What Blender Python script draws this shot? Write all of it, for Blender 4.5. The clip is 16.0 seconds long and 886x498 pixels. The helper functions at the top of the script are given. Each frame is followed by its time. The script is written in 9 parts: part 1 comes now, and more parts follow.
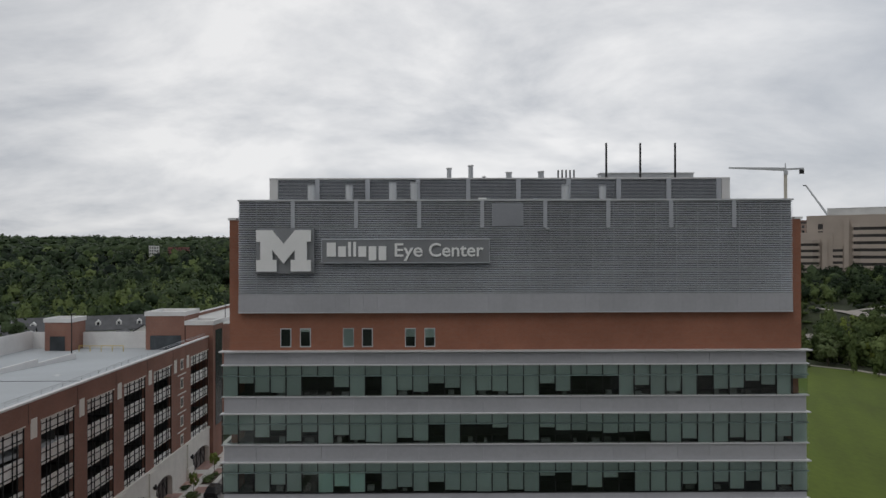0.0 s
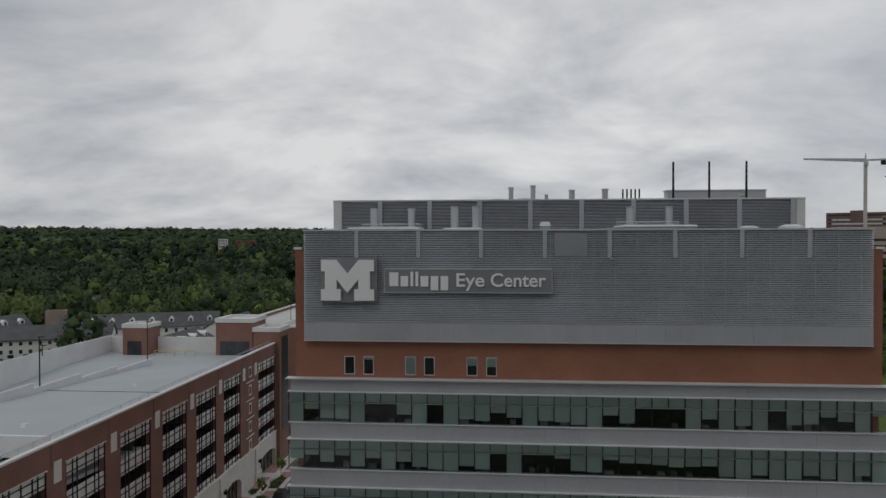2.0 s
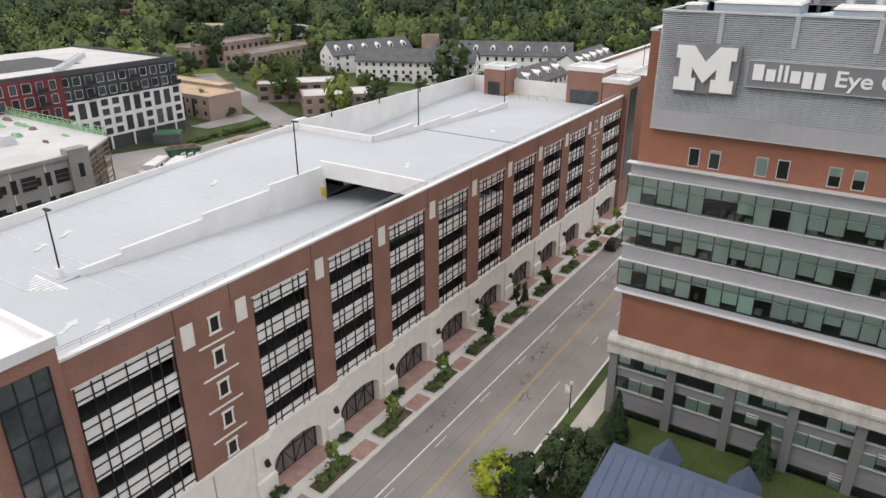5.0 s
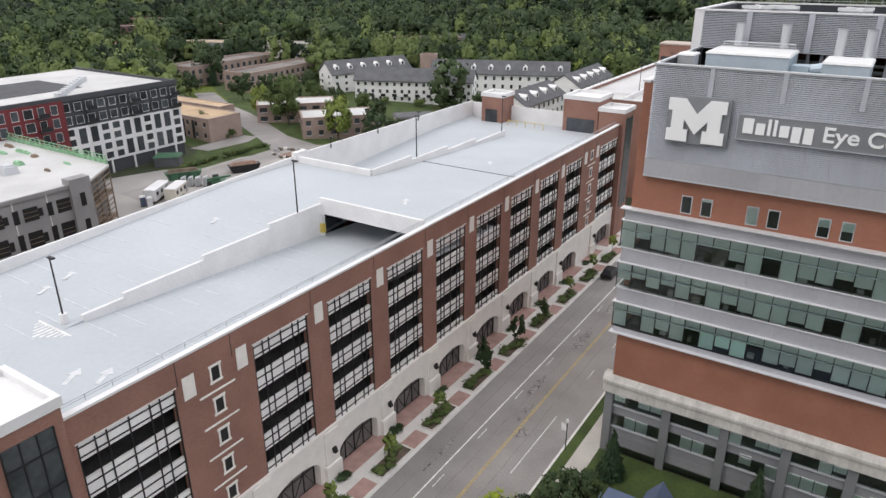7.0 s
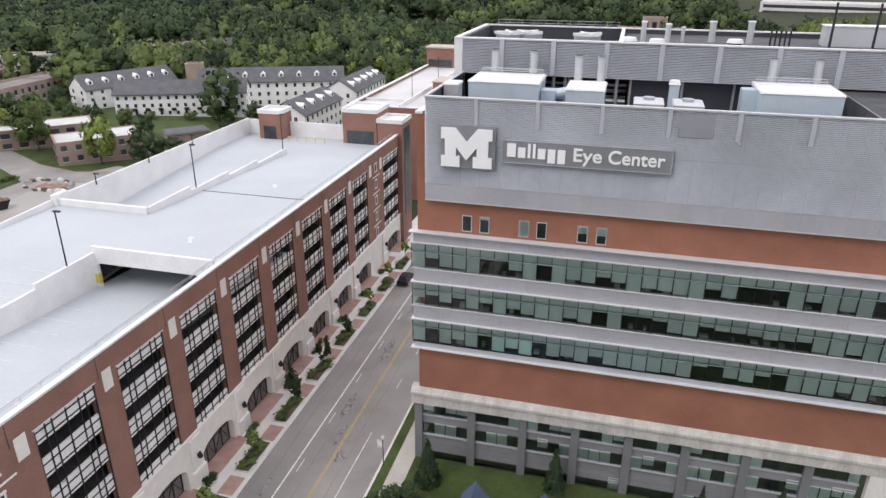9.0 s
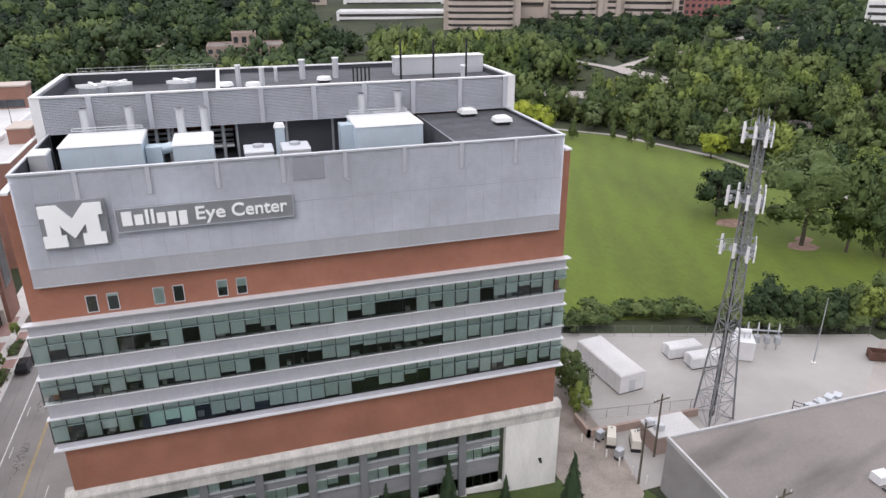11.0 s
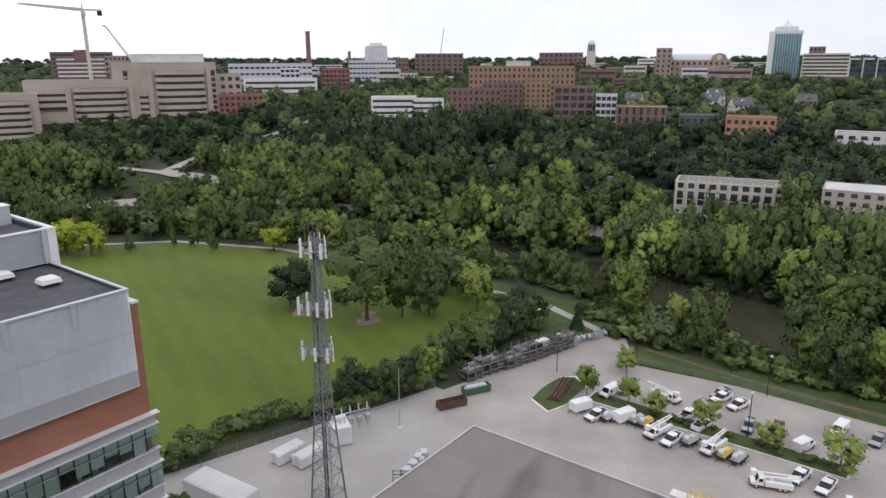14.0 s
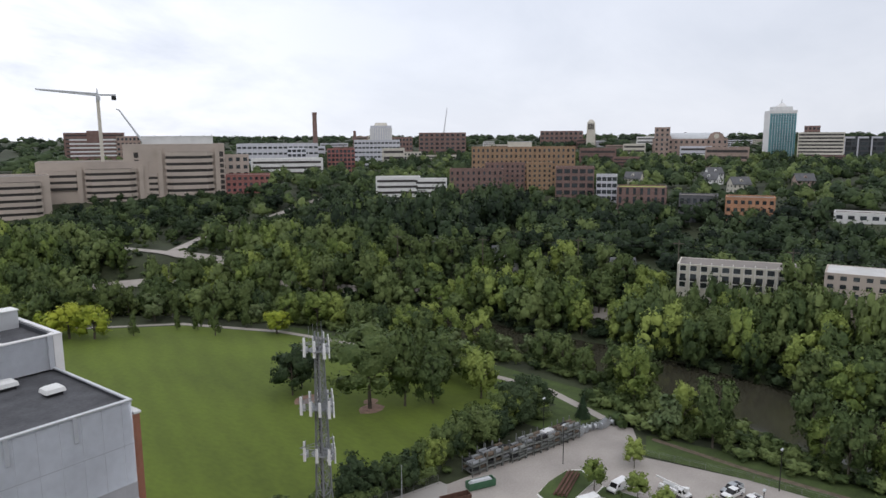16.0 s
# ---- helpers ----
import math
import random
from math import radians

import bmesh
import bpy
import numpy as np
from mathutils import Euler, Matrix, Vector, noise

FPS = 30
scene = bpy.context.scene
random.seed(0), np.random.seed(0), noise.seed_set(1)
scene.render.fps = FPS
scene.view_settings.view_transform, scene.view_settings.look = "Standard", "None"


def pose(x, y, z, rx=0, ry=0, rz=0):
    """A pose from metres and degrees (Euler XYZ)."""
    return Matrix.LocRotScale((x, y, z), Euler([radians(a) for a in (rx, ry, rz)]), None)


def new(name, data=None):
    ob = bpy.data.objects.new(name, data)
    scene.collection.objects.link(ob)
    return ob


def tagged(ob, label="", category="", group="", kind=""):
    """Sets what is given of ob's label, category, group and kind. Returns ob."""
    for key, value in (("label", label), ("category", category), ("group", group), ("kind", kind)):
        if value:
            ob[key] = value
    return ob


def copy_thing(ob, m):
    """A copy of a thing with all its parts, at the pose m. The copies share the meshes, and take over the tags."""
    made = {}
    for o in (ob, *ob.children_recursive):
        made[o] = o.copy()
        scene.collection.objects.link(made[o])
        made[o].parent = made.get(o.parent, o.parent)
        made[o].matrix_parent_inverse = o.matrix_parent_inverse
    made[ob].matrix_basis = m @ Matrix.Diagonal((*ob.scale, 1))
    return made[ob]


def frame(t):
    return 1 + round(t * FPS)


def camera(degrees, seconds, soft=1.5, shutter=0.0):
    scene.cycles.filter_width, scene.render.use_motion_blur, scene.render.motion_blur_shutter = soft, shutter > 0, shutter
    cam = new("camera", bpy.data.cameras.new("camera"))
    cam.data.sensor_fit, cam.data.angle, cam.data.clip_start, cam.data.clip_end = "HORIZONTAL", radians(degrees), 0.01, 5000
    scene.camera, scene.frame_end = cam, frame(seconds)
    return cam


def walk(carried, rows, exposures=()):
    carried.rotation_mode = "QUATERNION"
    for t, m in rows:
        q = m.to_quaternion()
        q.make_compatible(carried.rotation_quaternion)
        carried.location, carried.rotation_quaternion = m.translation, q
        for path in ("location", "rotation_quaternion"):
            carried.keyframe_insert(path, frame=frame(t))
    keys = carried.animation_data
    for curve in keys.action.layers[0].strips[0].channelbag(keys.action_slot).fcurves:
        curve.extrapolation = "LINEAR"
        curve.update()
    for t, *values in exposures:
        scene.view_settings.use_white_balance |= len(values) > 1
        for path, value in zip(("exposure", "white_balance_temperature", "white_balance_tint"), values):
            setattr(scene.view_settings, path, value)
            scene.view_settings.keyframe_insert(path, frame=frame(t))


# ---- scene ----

# ---------------------------------------------------------------- camera
cam = camera(65.2, 16.0)
PATH = [
    (0.00, 0.077, -0.006, 36.500, -0.275, 0.235, 0.156),
    (0.50, 0.037, 0.022, 37.381, -0.162, 0.237, 0.153),
    (1.00, 0.004, 0.047, 38.251, 0.143, 0.244, 0.155),
    (1.50, -0.014, 0.058, 39.107, 2.038, 0.248, 0.138),
    (2.00, -0.011, 0.032, 39.972, 4.747, -0.605, 0.098),
    (2.50, -0.000, -0.030, 40.860, 7.786, -5.025, 0.085),
    (3.00, 0.014, -0.114, 41.767, 12.269, -9.411, 0.089),
    (3.50, 0.029, -0.196, 42.682, 17.184, -13.794, 0.078),
    (4.00, 0.041, -0.255, 43.572, 22.099, -18.174, 0.026),
    (4.50, 0.046, -0.286, 44.449, 27.715, -22.077, -0.077),
    (4.70, 0.088, -0.224, 44.869, 30.018, -22.157, 0.034),
    (5.20, 0.084, -0.246, 45.768, 34.459, -23.834, 0.072),
    (5.75, 0.027, -0.309, 46.712, 36.657, -23.748, 0.141),
    (6.30, -0.033, -0.321, 47.644, 36.236, -22.865, 0.172),
    (6.80, -0.045, -0.205, 48.512, 33.750, -22.438, 0.108),
    (7.00, 0.041, 0.068, 48.836, 32.809, -22.469, 0.062),
    (7.50, -0.012, 0.078, 49.753, 28.942, -22.556, -0.070),
    (8.00, -0.066, 0.087, 50.672, 24.755, -22.606, -0.190),
    (8.20, -0.014, 0.168, 50.931, 23.083, -22.554, -0.292),
    (8.70, 0.004, 0.169, 51.847, 18.152, -22.699, -0.313),
    (9.25, 0.048, 0.078, 52.955, 11.218, -23.004, -0.134),
    (9.80, 0.083, -0.019, 54.057, 3.050, -23.160, 0.076),
    (10.30, 0.079, -0.032, 54.957, -5.147, -22.908, 0.136),
    (10.50, 0.021, 0.078, 55.242, -8.492, -22.813, 0.115),
    (11.00, 0.036, 0.033, 56.106, -17.007, -22.179, 0.064),
    (11.50, 0.030, -0.012, 56.961, -25.721, -21.434, 0.009),
    (12.00, 0.006, -0.041, 57.811, -34.927, -20.684, -0.029),
    (12.50, -0.022, -0.027, 58.664, -44.344, -19.728, -0.020),
    (13.00, -0.040, 0.029, 59.518, -51.034, -18.287, 0.062),
    (13.50, -0.056, 0.087, 60.381, -52.857, -16.759, 0.129),
    (14.00, -0.060, 0.127, 61.247, -52.873, -15.221, 0.178),
    (14.50, -0.053, 0.139, 62.125, -52.810, -13.683, 0.210),
    (15.00, -0.051, 0.136, 63.009, -52.748, -12.176, 0.244),
    (15.50, -0.053, 0.126, 63.872, -52.676, -10.681, 0.293),
    (16.00, -0.054, 0.113, 64.719, -52.616, -9.192, 0.329),
]
walk(cam, [(t, pose(x, y, z, 90 + pitch, roll, yaw)) for t, x, y, z, yaw, pitch, roll in PATH],
     exposures=[(0.0, -0.6, 6500, 10), (0.5, -0.66, 6500, 10), (1.0, -0.74, 6500, 10), (1.5, -0.8, 6500, 10), (2.0, -0.88, 6500, 10), (2.5, -0.84, 6550, 11), (3.0, -0.56, 6600, 12),
                (3.5, -0.14, 6700, 13), (4.0, 0.32, 6800, 14), (4.5, 0.62, 6800, 14), (7.0, 0.64, 6550, 14), (8.0, 0.68, 6520, 16), (10.5, 0.86, 6400, 17), (12.5, 0.64, 6320, 18), (14.5, 0.24, 6300, 15), (16.0, 0.12, 6300, 13)])

# ---------------------------------------------------------------- world and sun
SUN_EL, SUN_AZ = 48.0, 215.0
world = bpy.data.worlds.new("overcast_sky")
scene.world = world
world.use_nodes = True
wn, wl = world.node_tree.nodes, world.node_tree.links
wn.clear()
w_out = wn.new("ShaderNodeOutputWorld")
w_bg = wn.new("ShaderNodeBackground")
w_sky = wn.new("ShaderNodeTexSky")
w_sky.sky_type = "NISHITA"
w_sky.sun_disc = False
w_sky.sun_elevation, w_sky.sun_rotation = radians(SUN_EL), radians(SUN_AZ)
w_co = wn.new("ShaderNodeTexCoord")
w_sep = wn.new("ShaderNodeSeparateXYZ")
wl.new(w_co.outputs["Generated"], w_sep.inputs[0])


def wmath(op, a, b):
    n = wn.new("ShaderNodeMath")
    n.operation = op
    for k, v in enumerate((a, b)):
        if isinstance(v, (int, float)):
            n.inputs[k].default_value = v
        else:
            wl.new(v, n.inputs[k])
    return n.outputs[0]


zc = wmath("ADD", wmath("MAXIMUM", w_sep.outputs[2], 0.0), 0.36)
w_flat = wn.new("ShaderNodeCombineXYZ")
wl.new(wmath("DIVIDE", w_sep.outputs[0], zc), w_flat.inputs[0])
wl.new(wmath("DIVIDE", w_sep.outputs[1], zc), w_flat.inputs[1])
w_map = wn.new("ShaderNodeMapping")
w_map.inputs["Rotation"].default_value = (0, 0, radians(12))
w_map.inputs["Scale"].default_value = (0.9, 1.15, 1.0)
wl.new(w_flat.outputs[0], w_map.inputs[0])
w_n = wn.new("ShaderNodeTexNoise")
w_n.inputs["Scale"].default_value, w_n.inputs["Detail"].default_value = 1.7, 8.0
w_n.inputs["Roughness"].default_value, w_n.inputs["Distortion"].default_value = 0.58, 0.25
wl.new(w_map.outputs[0], w_n.inputs["Vector"])
w_ramp = wn.new("ShaderNodeValToRGB")
w_ramp.color_ramp.elements[0].position, w_ramp.color_ramp.elements[0].color = 0.35, (0.58, 0.61, 0.66, 1)
w_ramp.color_ramp.elements[1].position, w_ramp.color_ramp.elements[1].color = 0.61, (1.06, 1.06, 1.065, 1)
wl.new(w_n.outputs["Fac"], w_ramp.inputs[0])
w_scale = wn.new("ShaderNodeMixRGB")
w_scale.blend_type = "MULTIPLY"
w_scale.inputs[0].default_value = 1.0
w_scale.inputs[2].default_value = (0.07, 0.07, 0.07, 1)
wl.new(w_sky.outputs[0], w_scale.inputs[1])
w_mix = wn.new("ShaderNodeMixRGB")
w_mix.inputs[0].default_value = 0.94
wl.new(w_scale.outputs[0], w_mix.inputs[1])
w_edot = wn.new("ShaderNodeVectorMath")
w_edot.operation = "DOT_PRODUCT"
w_edot.inputs[1].default_value = (0.95, 0.31, 0.0)
wl.new(w_co.outputs["Generated"], w_edot.inputs[0])
w_even = wn.new("ShaderNodeMapRange")
w_even.interpolation_type = "SMOOTHSTEP"
w_even.inputs["From Min"].default_value, w_even.inputs["From Max"].default_value = 0.50, 0.95
w_even.inputs["To Min"].default_value, w_even.inputs["To Max"].default_value = 0.0, 0.86
wl.new(w_edot.outputs["Value"], w_even.inputs["Value"])
w_high = wn.new("ShaderNodeValToRGB")
w_high.color_ramp.elements[0].position, w_high.color_ramp.elements[0].color = 0.0, (0.665, 0.692, 0.728, 1)
w_high.color_ramp.elements[1].position, w_high.color_ramp.elements[1].color = 0.3, (0.575, 0.622, 0.695, 1)
wl.new(w_sep.outputs[2], w_high.inputs[0])
w_east = wn.new("ShaderNodeMixRGB")
wl.new(w_even.outputs[0], w_east.inputs[0])
wl.new(w_ramp.outputs[0], w_east.inputs[1])
wl.new(w_high.outputs[0], w_east.inputs[2])
wl.new(w_east.outputs[0], w_mix.inputs[2])
wl.new(w_mix.outputs[0], w_bg.inputs[0])
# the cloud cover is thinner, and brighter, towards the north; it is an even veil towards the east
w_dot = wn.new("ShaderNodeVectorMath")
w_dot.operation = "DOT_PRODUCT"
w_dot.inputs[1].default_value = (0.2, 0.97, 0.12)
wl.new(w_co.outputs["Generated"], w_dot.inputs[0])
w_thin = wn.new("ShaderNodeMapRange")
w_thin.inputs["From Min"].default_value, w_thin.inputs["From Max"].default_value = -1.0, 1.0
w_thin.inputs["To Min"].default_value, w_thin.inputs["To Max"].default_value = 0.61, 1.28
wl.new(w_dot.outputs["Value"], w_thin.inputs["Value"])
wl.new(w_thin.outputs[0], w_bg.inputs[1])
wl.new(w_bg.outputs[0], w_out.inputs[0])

sun = new("sun", bpy.data.lights.new("sun", "SUN"))
sun.data.energy, sun.data.angle, sun.data.color = 0.6, radians(25), (1.0, 0.965, 0.91)
sun.matrix_world = pose(0, 0, 200, 90 - SUN_EL, 0, 180 - SUN_AZ)

# ---------------------------------------------------------------- materials
def surf(name, base, rough=0.8, metal=0.0, var=0.18, scale=0.35, fine=6.0, bump=0.15, island=0.0, obj=0.0, stretch=None, coord="world"):
    """A weathered surface: base colour varied at two scales in metres, fine relief, optional variation from piece to piece."""
    m = bpy.data.materials.new(name)
    m.use_nodes = True
    n, l = m.node_tree.nodes, m.node_tree.links
    b = n["Principled BSDF"]
    b.inputs["Roughness"].default_value, b.inputs["Metallic"].default_value = rough, metal
    if coord == "world":
        co = n.new("ShaderNodeNewGeometry").outputs["Position"]
    else:
        co = n.new("ShaderNodeTexCoord").outputs["Object"]
    if stretch:
        mp = n.new("ShaderNodeMapping")
        mp.inputs["Scale"].default_value = stretch
        l.new(co, mp.inputs[0])
        co = mp.outputs[0]
    big, small = n.new("ShaderNodeTexNoise"), n.new("ShaderNodeTexNoise")
    big.inputs["Scale"].default_value, big.inputs["Detail"].default_value = scale, 5.0
    small.inputs["Scale"].default_value, small.inputs["Detail"].default_value = fine, 4.0
    l.new(co, big.inputs["Vector"])
    l.new(co, small.inputs["Vector"])
    add = n.new("ShaderNodeMath")
    add.operation = "MULTIPLY_ADD"
    add.inputs[1].default_value = 0.5
    l.new(small.outputs["Fac"], add.inputs[0])
    l.new(big.outputs["Fac"], add.inputs[2])
    rng = n.new("ShaderNodeMapRange")
    rng.inputs["From Min"].default_value, rng.inputs["From Max"].default_value = 0.45, 1.05
    rng.inputs["To Min"].default_value, rng.inputs["To Max"].default_value = 1.0 - var * 1.5, 1.0 + var * 1.5
    l.new(add.outputs[0], rng.inputs["Value"])
    fac = rng.outputs[0]
    if island or obj:
        if island:
            r = n.new("ShaderNodeNewGeometry").outputs["Random Per Island"]
        else:
            r = n.new("ShaderNodeObjectInfo").outputs["Random"]
        r2 = n.new("ShaderNodeMapRange")
        k = island or obj
        r2.inputs["To Min"].default_value, r2.inputs["To Max"].default_value = 1.0 - k, 1.0 + k
        l.new(r, r2.inputs["Value"])
        mul = n.new("ShaderNodeMath")
        mul.operation = "MULTIPLY"
        l.new(fac, mul.inputs[0])
        l.new(r2.outputs[0], mul.inputs[1])
        fac = mul.outputs[0]
    vm = n.new("ShaderNodeVectorMath")
    vm.operation = "SCALE"
    vm.inputs[0].default_value = base[:3]
    l.new(fac, vm.inputs["Scale"])
    l.new(vm.outputs[0], b.inputs["Base Color"])
    if bump:
        bp = n.new("ShaderNodeBump")
        bp.inputs["Strength"].default_value, bp.inputs["Distance"].default_value = bump, 0.05
        l.new(small.outputs["Fac"], bp.inputs["Height"])
        l.new(bp.outputs[0], b.inputs["Normal"])
    return m


def brickwork(name, c1, c2, mortar, length=0.21, height=0.075):
    """Running-bond brick of real size, laid along walls that face any way, with soft staining."""
    m = bpy.data.materials.new(name)
    m.use_nodes = True
    n, l = m.node_tree.nodes, m.node_tree.links
    b = n["Principled BSDF"]
    b.inputs["Roughness"].default_value = 0.9
    g = n.new("ShaderNodeNewGeometry")
    sep = n.new("ShaderNodeSeparateXYZ")
    l.new(g.outputs["Position"], sep.inputs[0])
    s = n.new("ShaderNodeMath")
    s.operation = "ADD"
    l.new(sep.outputs[0], s.inputs[0])
    l.new(sep.outputs[1], s.inputs[1])
    c = n.new("ShaderNodeCombineXYZ")
    l.new(s.outputs[0], c.inputs[0])
    l.new(sep.outputs[2], c.inputs[1])
    br = n.new("ShaderNodeTexBrick")
    br.inputs["Color1"].default_value, br.inputs["Color2"].default_value = (*c1, 1), (*c2, 1)
    br.inputs["Mortar"].default_value = (*mortar, 1)
    br.inputs["Scale"].default_value = 1.0
    br.inputs["Mortar Size"].default_value = 0.008
    br.inputs["Brick Width"].default_value, br.inputs["Row Height"].default_value = length, height
    l.new(c.outputs[0], br.inputs["Vector"])
    no = n.new("ShaderNodeTexNoise")
    no.inputs["Scale"].default_value, no.inputs["Detail"].default_value = 0.25, 6.0
    l.new(g.outputs["Position"], no.inputs["Vector"])
    rng = n.new("ShaderNodeMapRange")
    rng.inputs["From Min"].default_value, rng.inputs["From Max"].default_value = 0.3, 0.7
    rng.inputs["To Min"].default_value, rng.inputs["To Max"].default_value = 0.85, 1.13
    l.new(no.outputs["Fac"], rng.inputs["Value"])
    vm = n.new("ShaderNodeVectorMath")
    vm.operation = "SCALE"
    l.new(br.outputs["Color"], vm.inputs[0])
    l.new(rng.outputs[0], vm.inputs["Scale"])
    l.new(vm.outputs[0], b.inputs["Base Color"])
    return m


def glazing(name, tint, gloss=1.5, rough=0.02):
    """A thin tinted pane: see-through, with a sheen that grows towards grazing angles."""
    m = bpy.data.materials.new(name)
    m.use_nodes = True
    n, l = m.node_tree.nodes, m.node_tree.links
    n.clear()
    out, mix = n.new("ShaderNodeOutputMaterial"), n.new("ShaderNodeMixShader")
    tr, gl, fr = n.new("ShaderNodeBsdfTransparent"), n.new("ShaderNodeBsdfGlossy"), n.new("ShaderNodeFresnel")
    tr.inputs[0].default_value = (*tint, 1)
    gl.inputs["Roughness"].default_value = rough
    gl.inputs[0].default_value = (0.9, 0.95, 0.95, 1)
    fr.inputs[0].default_value = gloss
    l.new(fr.outputs[0], mix.inputs[0])
    l.new(tr.outputs[0], mix.inputs[1])
    l.new(gl.outputs[0], mix.inputs[2])
    l.new(mix.outputs[0], out.inputs[0])
    return m


def foliage(name, dark, light):
    """Leaves: colour varies from tree to tree, clump to clump and spray to spray."""
    m = bpy.data.materials.new(name)
    m.use_nodes = True
    n, l = m.node_tree.nodes, m.node_tree.links
    b = n["Principled BSDF"]
    b.inputs["Roughness"].default_value = 0.7
    b.inputs["Specular IOR Level"].default_value = 0.2
    g = n.new("ShaderNodeNewGeometry")

    def scaled(socket, k, plus):
        x = n.new("ShaderNodeMath")
        x.operation = "MULTIPLY_ADD"
        x.inputs[1].default_value = k
        l.new(socket, x.inputs[0])
        if isinstance(plus, float):
            x.inputs[2].default_value = plus
        else:
            l.new(plus, x.inputs[2])
        return x.outputs[0]

    def noise(scale, detail):
        x = n.new("ShaderNodeTexNoise")
        x.inputs["Scale"].default_value, x.inputs["Detail"].default_value = scale, detail
        l.new(g.outputs["Position"], x.inputs["Vector"])
        return x.outputs["Fac"]

    var = n.new("ShaderNodeAttribute")
    var.attribute_name = "variety"
    oi = n.new("ShaderNodeObjectInfo")
    grain = noise(1.5, 3.0)
    f = scaled(var.outputs["Fac"], 0.85, -0.40)
    f = scaled(oi.outputs["Random"], 0.30, f)
    f = scaled(noise(0.22, 2.0), 0.55, f)
    f = scaled(grain, 0.45, f)
    f = scaled(g.outputs["Random Per Island"], 0.20, f)
    r = n.new("ShaderNodeValToRGB")
    mid = [0.5 * p + 0.5 * q for p, q in zip(dark, light)]
    mid = (mid[0] * 0.84, mid[1] * 0.94, mid[2] * 0.88)
    r.color_ramp.elements[0].position, r.color_ramp.elements[0].color = 0.22, (*dark, 1)
    r.color_ramp.elements[1].position, r.color_ramp.elements[1].color = 1.0, (*light, 1)
    e = r.color_ramp.elements.new(0.62)
    e.color = (*mid, 1)
    l.new(f, r.inputs[0])
    l.new(r.outputs[0], b.inputs["Base Color"])
    bp = n.new("ShaderNodeBump")
    bp.inputs["Strength"].default_value, bp.inputs["Distance"].default_value = 0.7, 0.3
    l.new(grain, bp.inputs["Height"])
    l.new(bp.outputs[0], b.inputs["Normal"])
    return m


M_BRICK = brickwork("red_brick", (0.275, 0.105, 0.062), (0.325, 0.127, 0.076), (0.28, 0.17, 0.13))
M_BRICK_G = brickwork("garage_brick", (0.255, 0.125, 0.092), (0.315, 0.158, 0.118), (0.26, 0.17, 0.14))
M_BRICK_TAN = brickwork("tan_brick", (0.32, 0.23, 0.195), (0.38, 0.28, 0.24), (0.36, 0.30, 0.265))
M_LOUVER = surf("louver_metal", (0.72, 0.75, 0.80), 0.45, 0.15, 0.10, 0.16, 1.2, 0.03)
M_POST = surf("screen_post_metal", (0.46, 0.48, 0.52), 0.5, 0.15, 0.06, 0.2, 3.0, 0.03)
M_MAST = surf("dull_mast_steel", (0.25, 0.26, 0.27), 0.55, 0.4, 0.14, 0.6, 5.0, 0.05)
# Near black, so that gaps between the slats read as shade.
M_LOUVER_SHADE = surf("louver_gap_shade", (0.055, 0.06, 0.07), 0.6, 0.2, 0.08, 0.2)
M_GREY_PANEL = surf("grey_metal_panel", (0.44, 0.445, 0.475), 0.45, 0.25, 0.07, 0.2, 3.0, 0.03, obj=0.03)
M_TRIM = surf("white_trim", (0.72, 0.72, 0.72), 0.5, 0.0, 0.06)
M_LIGHT_METAL = surf("light_metal", (0.55, 0.57, 0.59), 0.45, 0.3, 0.05)
M_CONC = surf("pale_concrete", (0.69, 0.68, 0.65), 0.85, 0.0, 0.10, 0.5, 5.0, 0.1, stretch=(1, 1, 0.25))
M_LETTER = surf("white_letter", (0.86, 0.87, 0.87), 0.45, 0.0, 0.03)
M_SIGN = surf("sign_board_grey", (0.235, 0.245, 0.26), 0.5, 0.2, 0.06)
M_GLASS = glazing("green_glass", (0.87, 0.915, 0.90), 1.45)
# Lit copy of the green glass: the brightness is put into the tint.
M_GLASS_LIT = glazing("lit_green_glass", (0.90, 0.985, 0.955), 1.45)
M_SPANDREL_GLASS = surf("green_spandrel_glass", (0.20, 0.27, 0.262), 0.12, 0.0, 0.10, 0.4, 2.0, 0.0, obj=0.22)
M_BLIND = surf("pale_blind", (0.75, 0.79, 0.77), 0.9, 0.0, 0.05, obj=0.10)
# Near-black stand-in for indoor shade, behind glass and inside the garage.
M_INDOOR_SHADE = surf("indoor_shade", (0.06, 0.06, 0.06), 0.9, 0.0, 0.3, 0.6)
# Dark metal; also colours plates that stand for shaded openings.
M_DARK = surf("dark_metal_and_shade", (0.022, 0.022, 0.024), 0.55, 0.3, 0.1)
# Dark roofing; also the painted shade between the base siding boards.
M_ROOF_AND_SHADE = surf("dark_roof_and_shade", (0.075, 0.077, 0.085), 0.9, 0.0, 0.25, 0.5, 4.0)
M_ROOF_GREY = surf("weathered_grey_roof", (0.212, 0.192, 0.176), 0.92, 0.0, 0.12, 0.09, 3.0)
M_ROOF_WHITE = surf("white_roof", (0.54, 0.54, 0.53), 0.8, 0.0, 0.12, 0.12, 3.0)
M_UNIT = surf("pale_blue_unit", (0.50, 0.60, 0.665), 0.5, 0.15, 0.06, 0.4, 3.0, 0.03)
M_UNIT_TOP = surf("unit_top", (0.74, 0.75, 0.74), 0.6, 0.1, 0.08)
M_DECK = surf("parking_deck", (0.46, 0.495, 0.52), 0.8, 0.0, 0.06, 0.08, 2.0, 0.03)
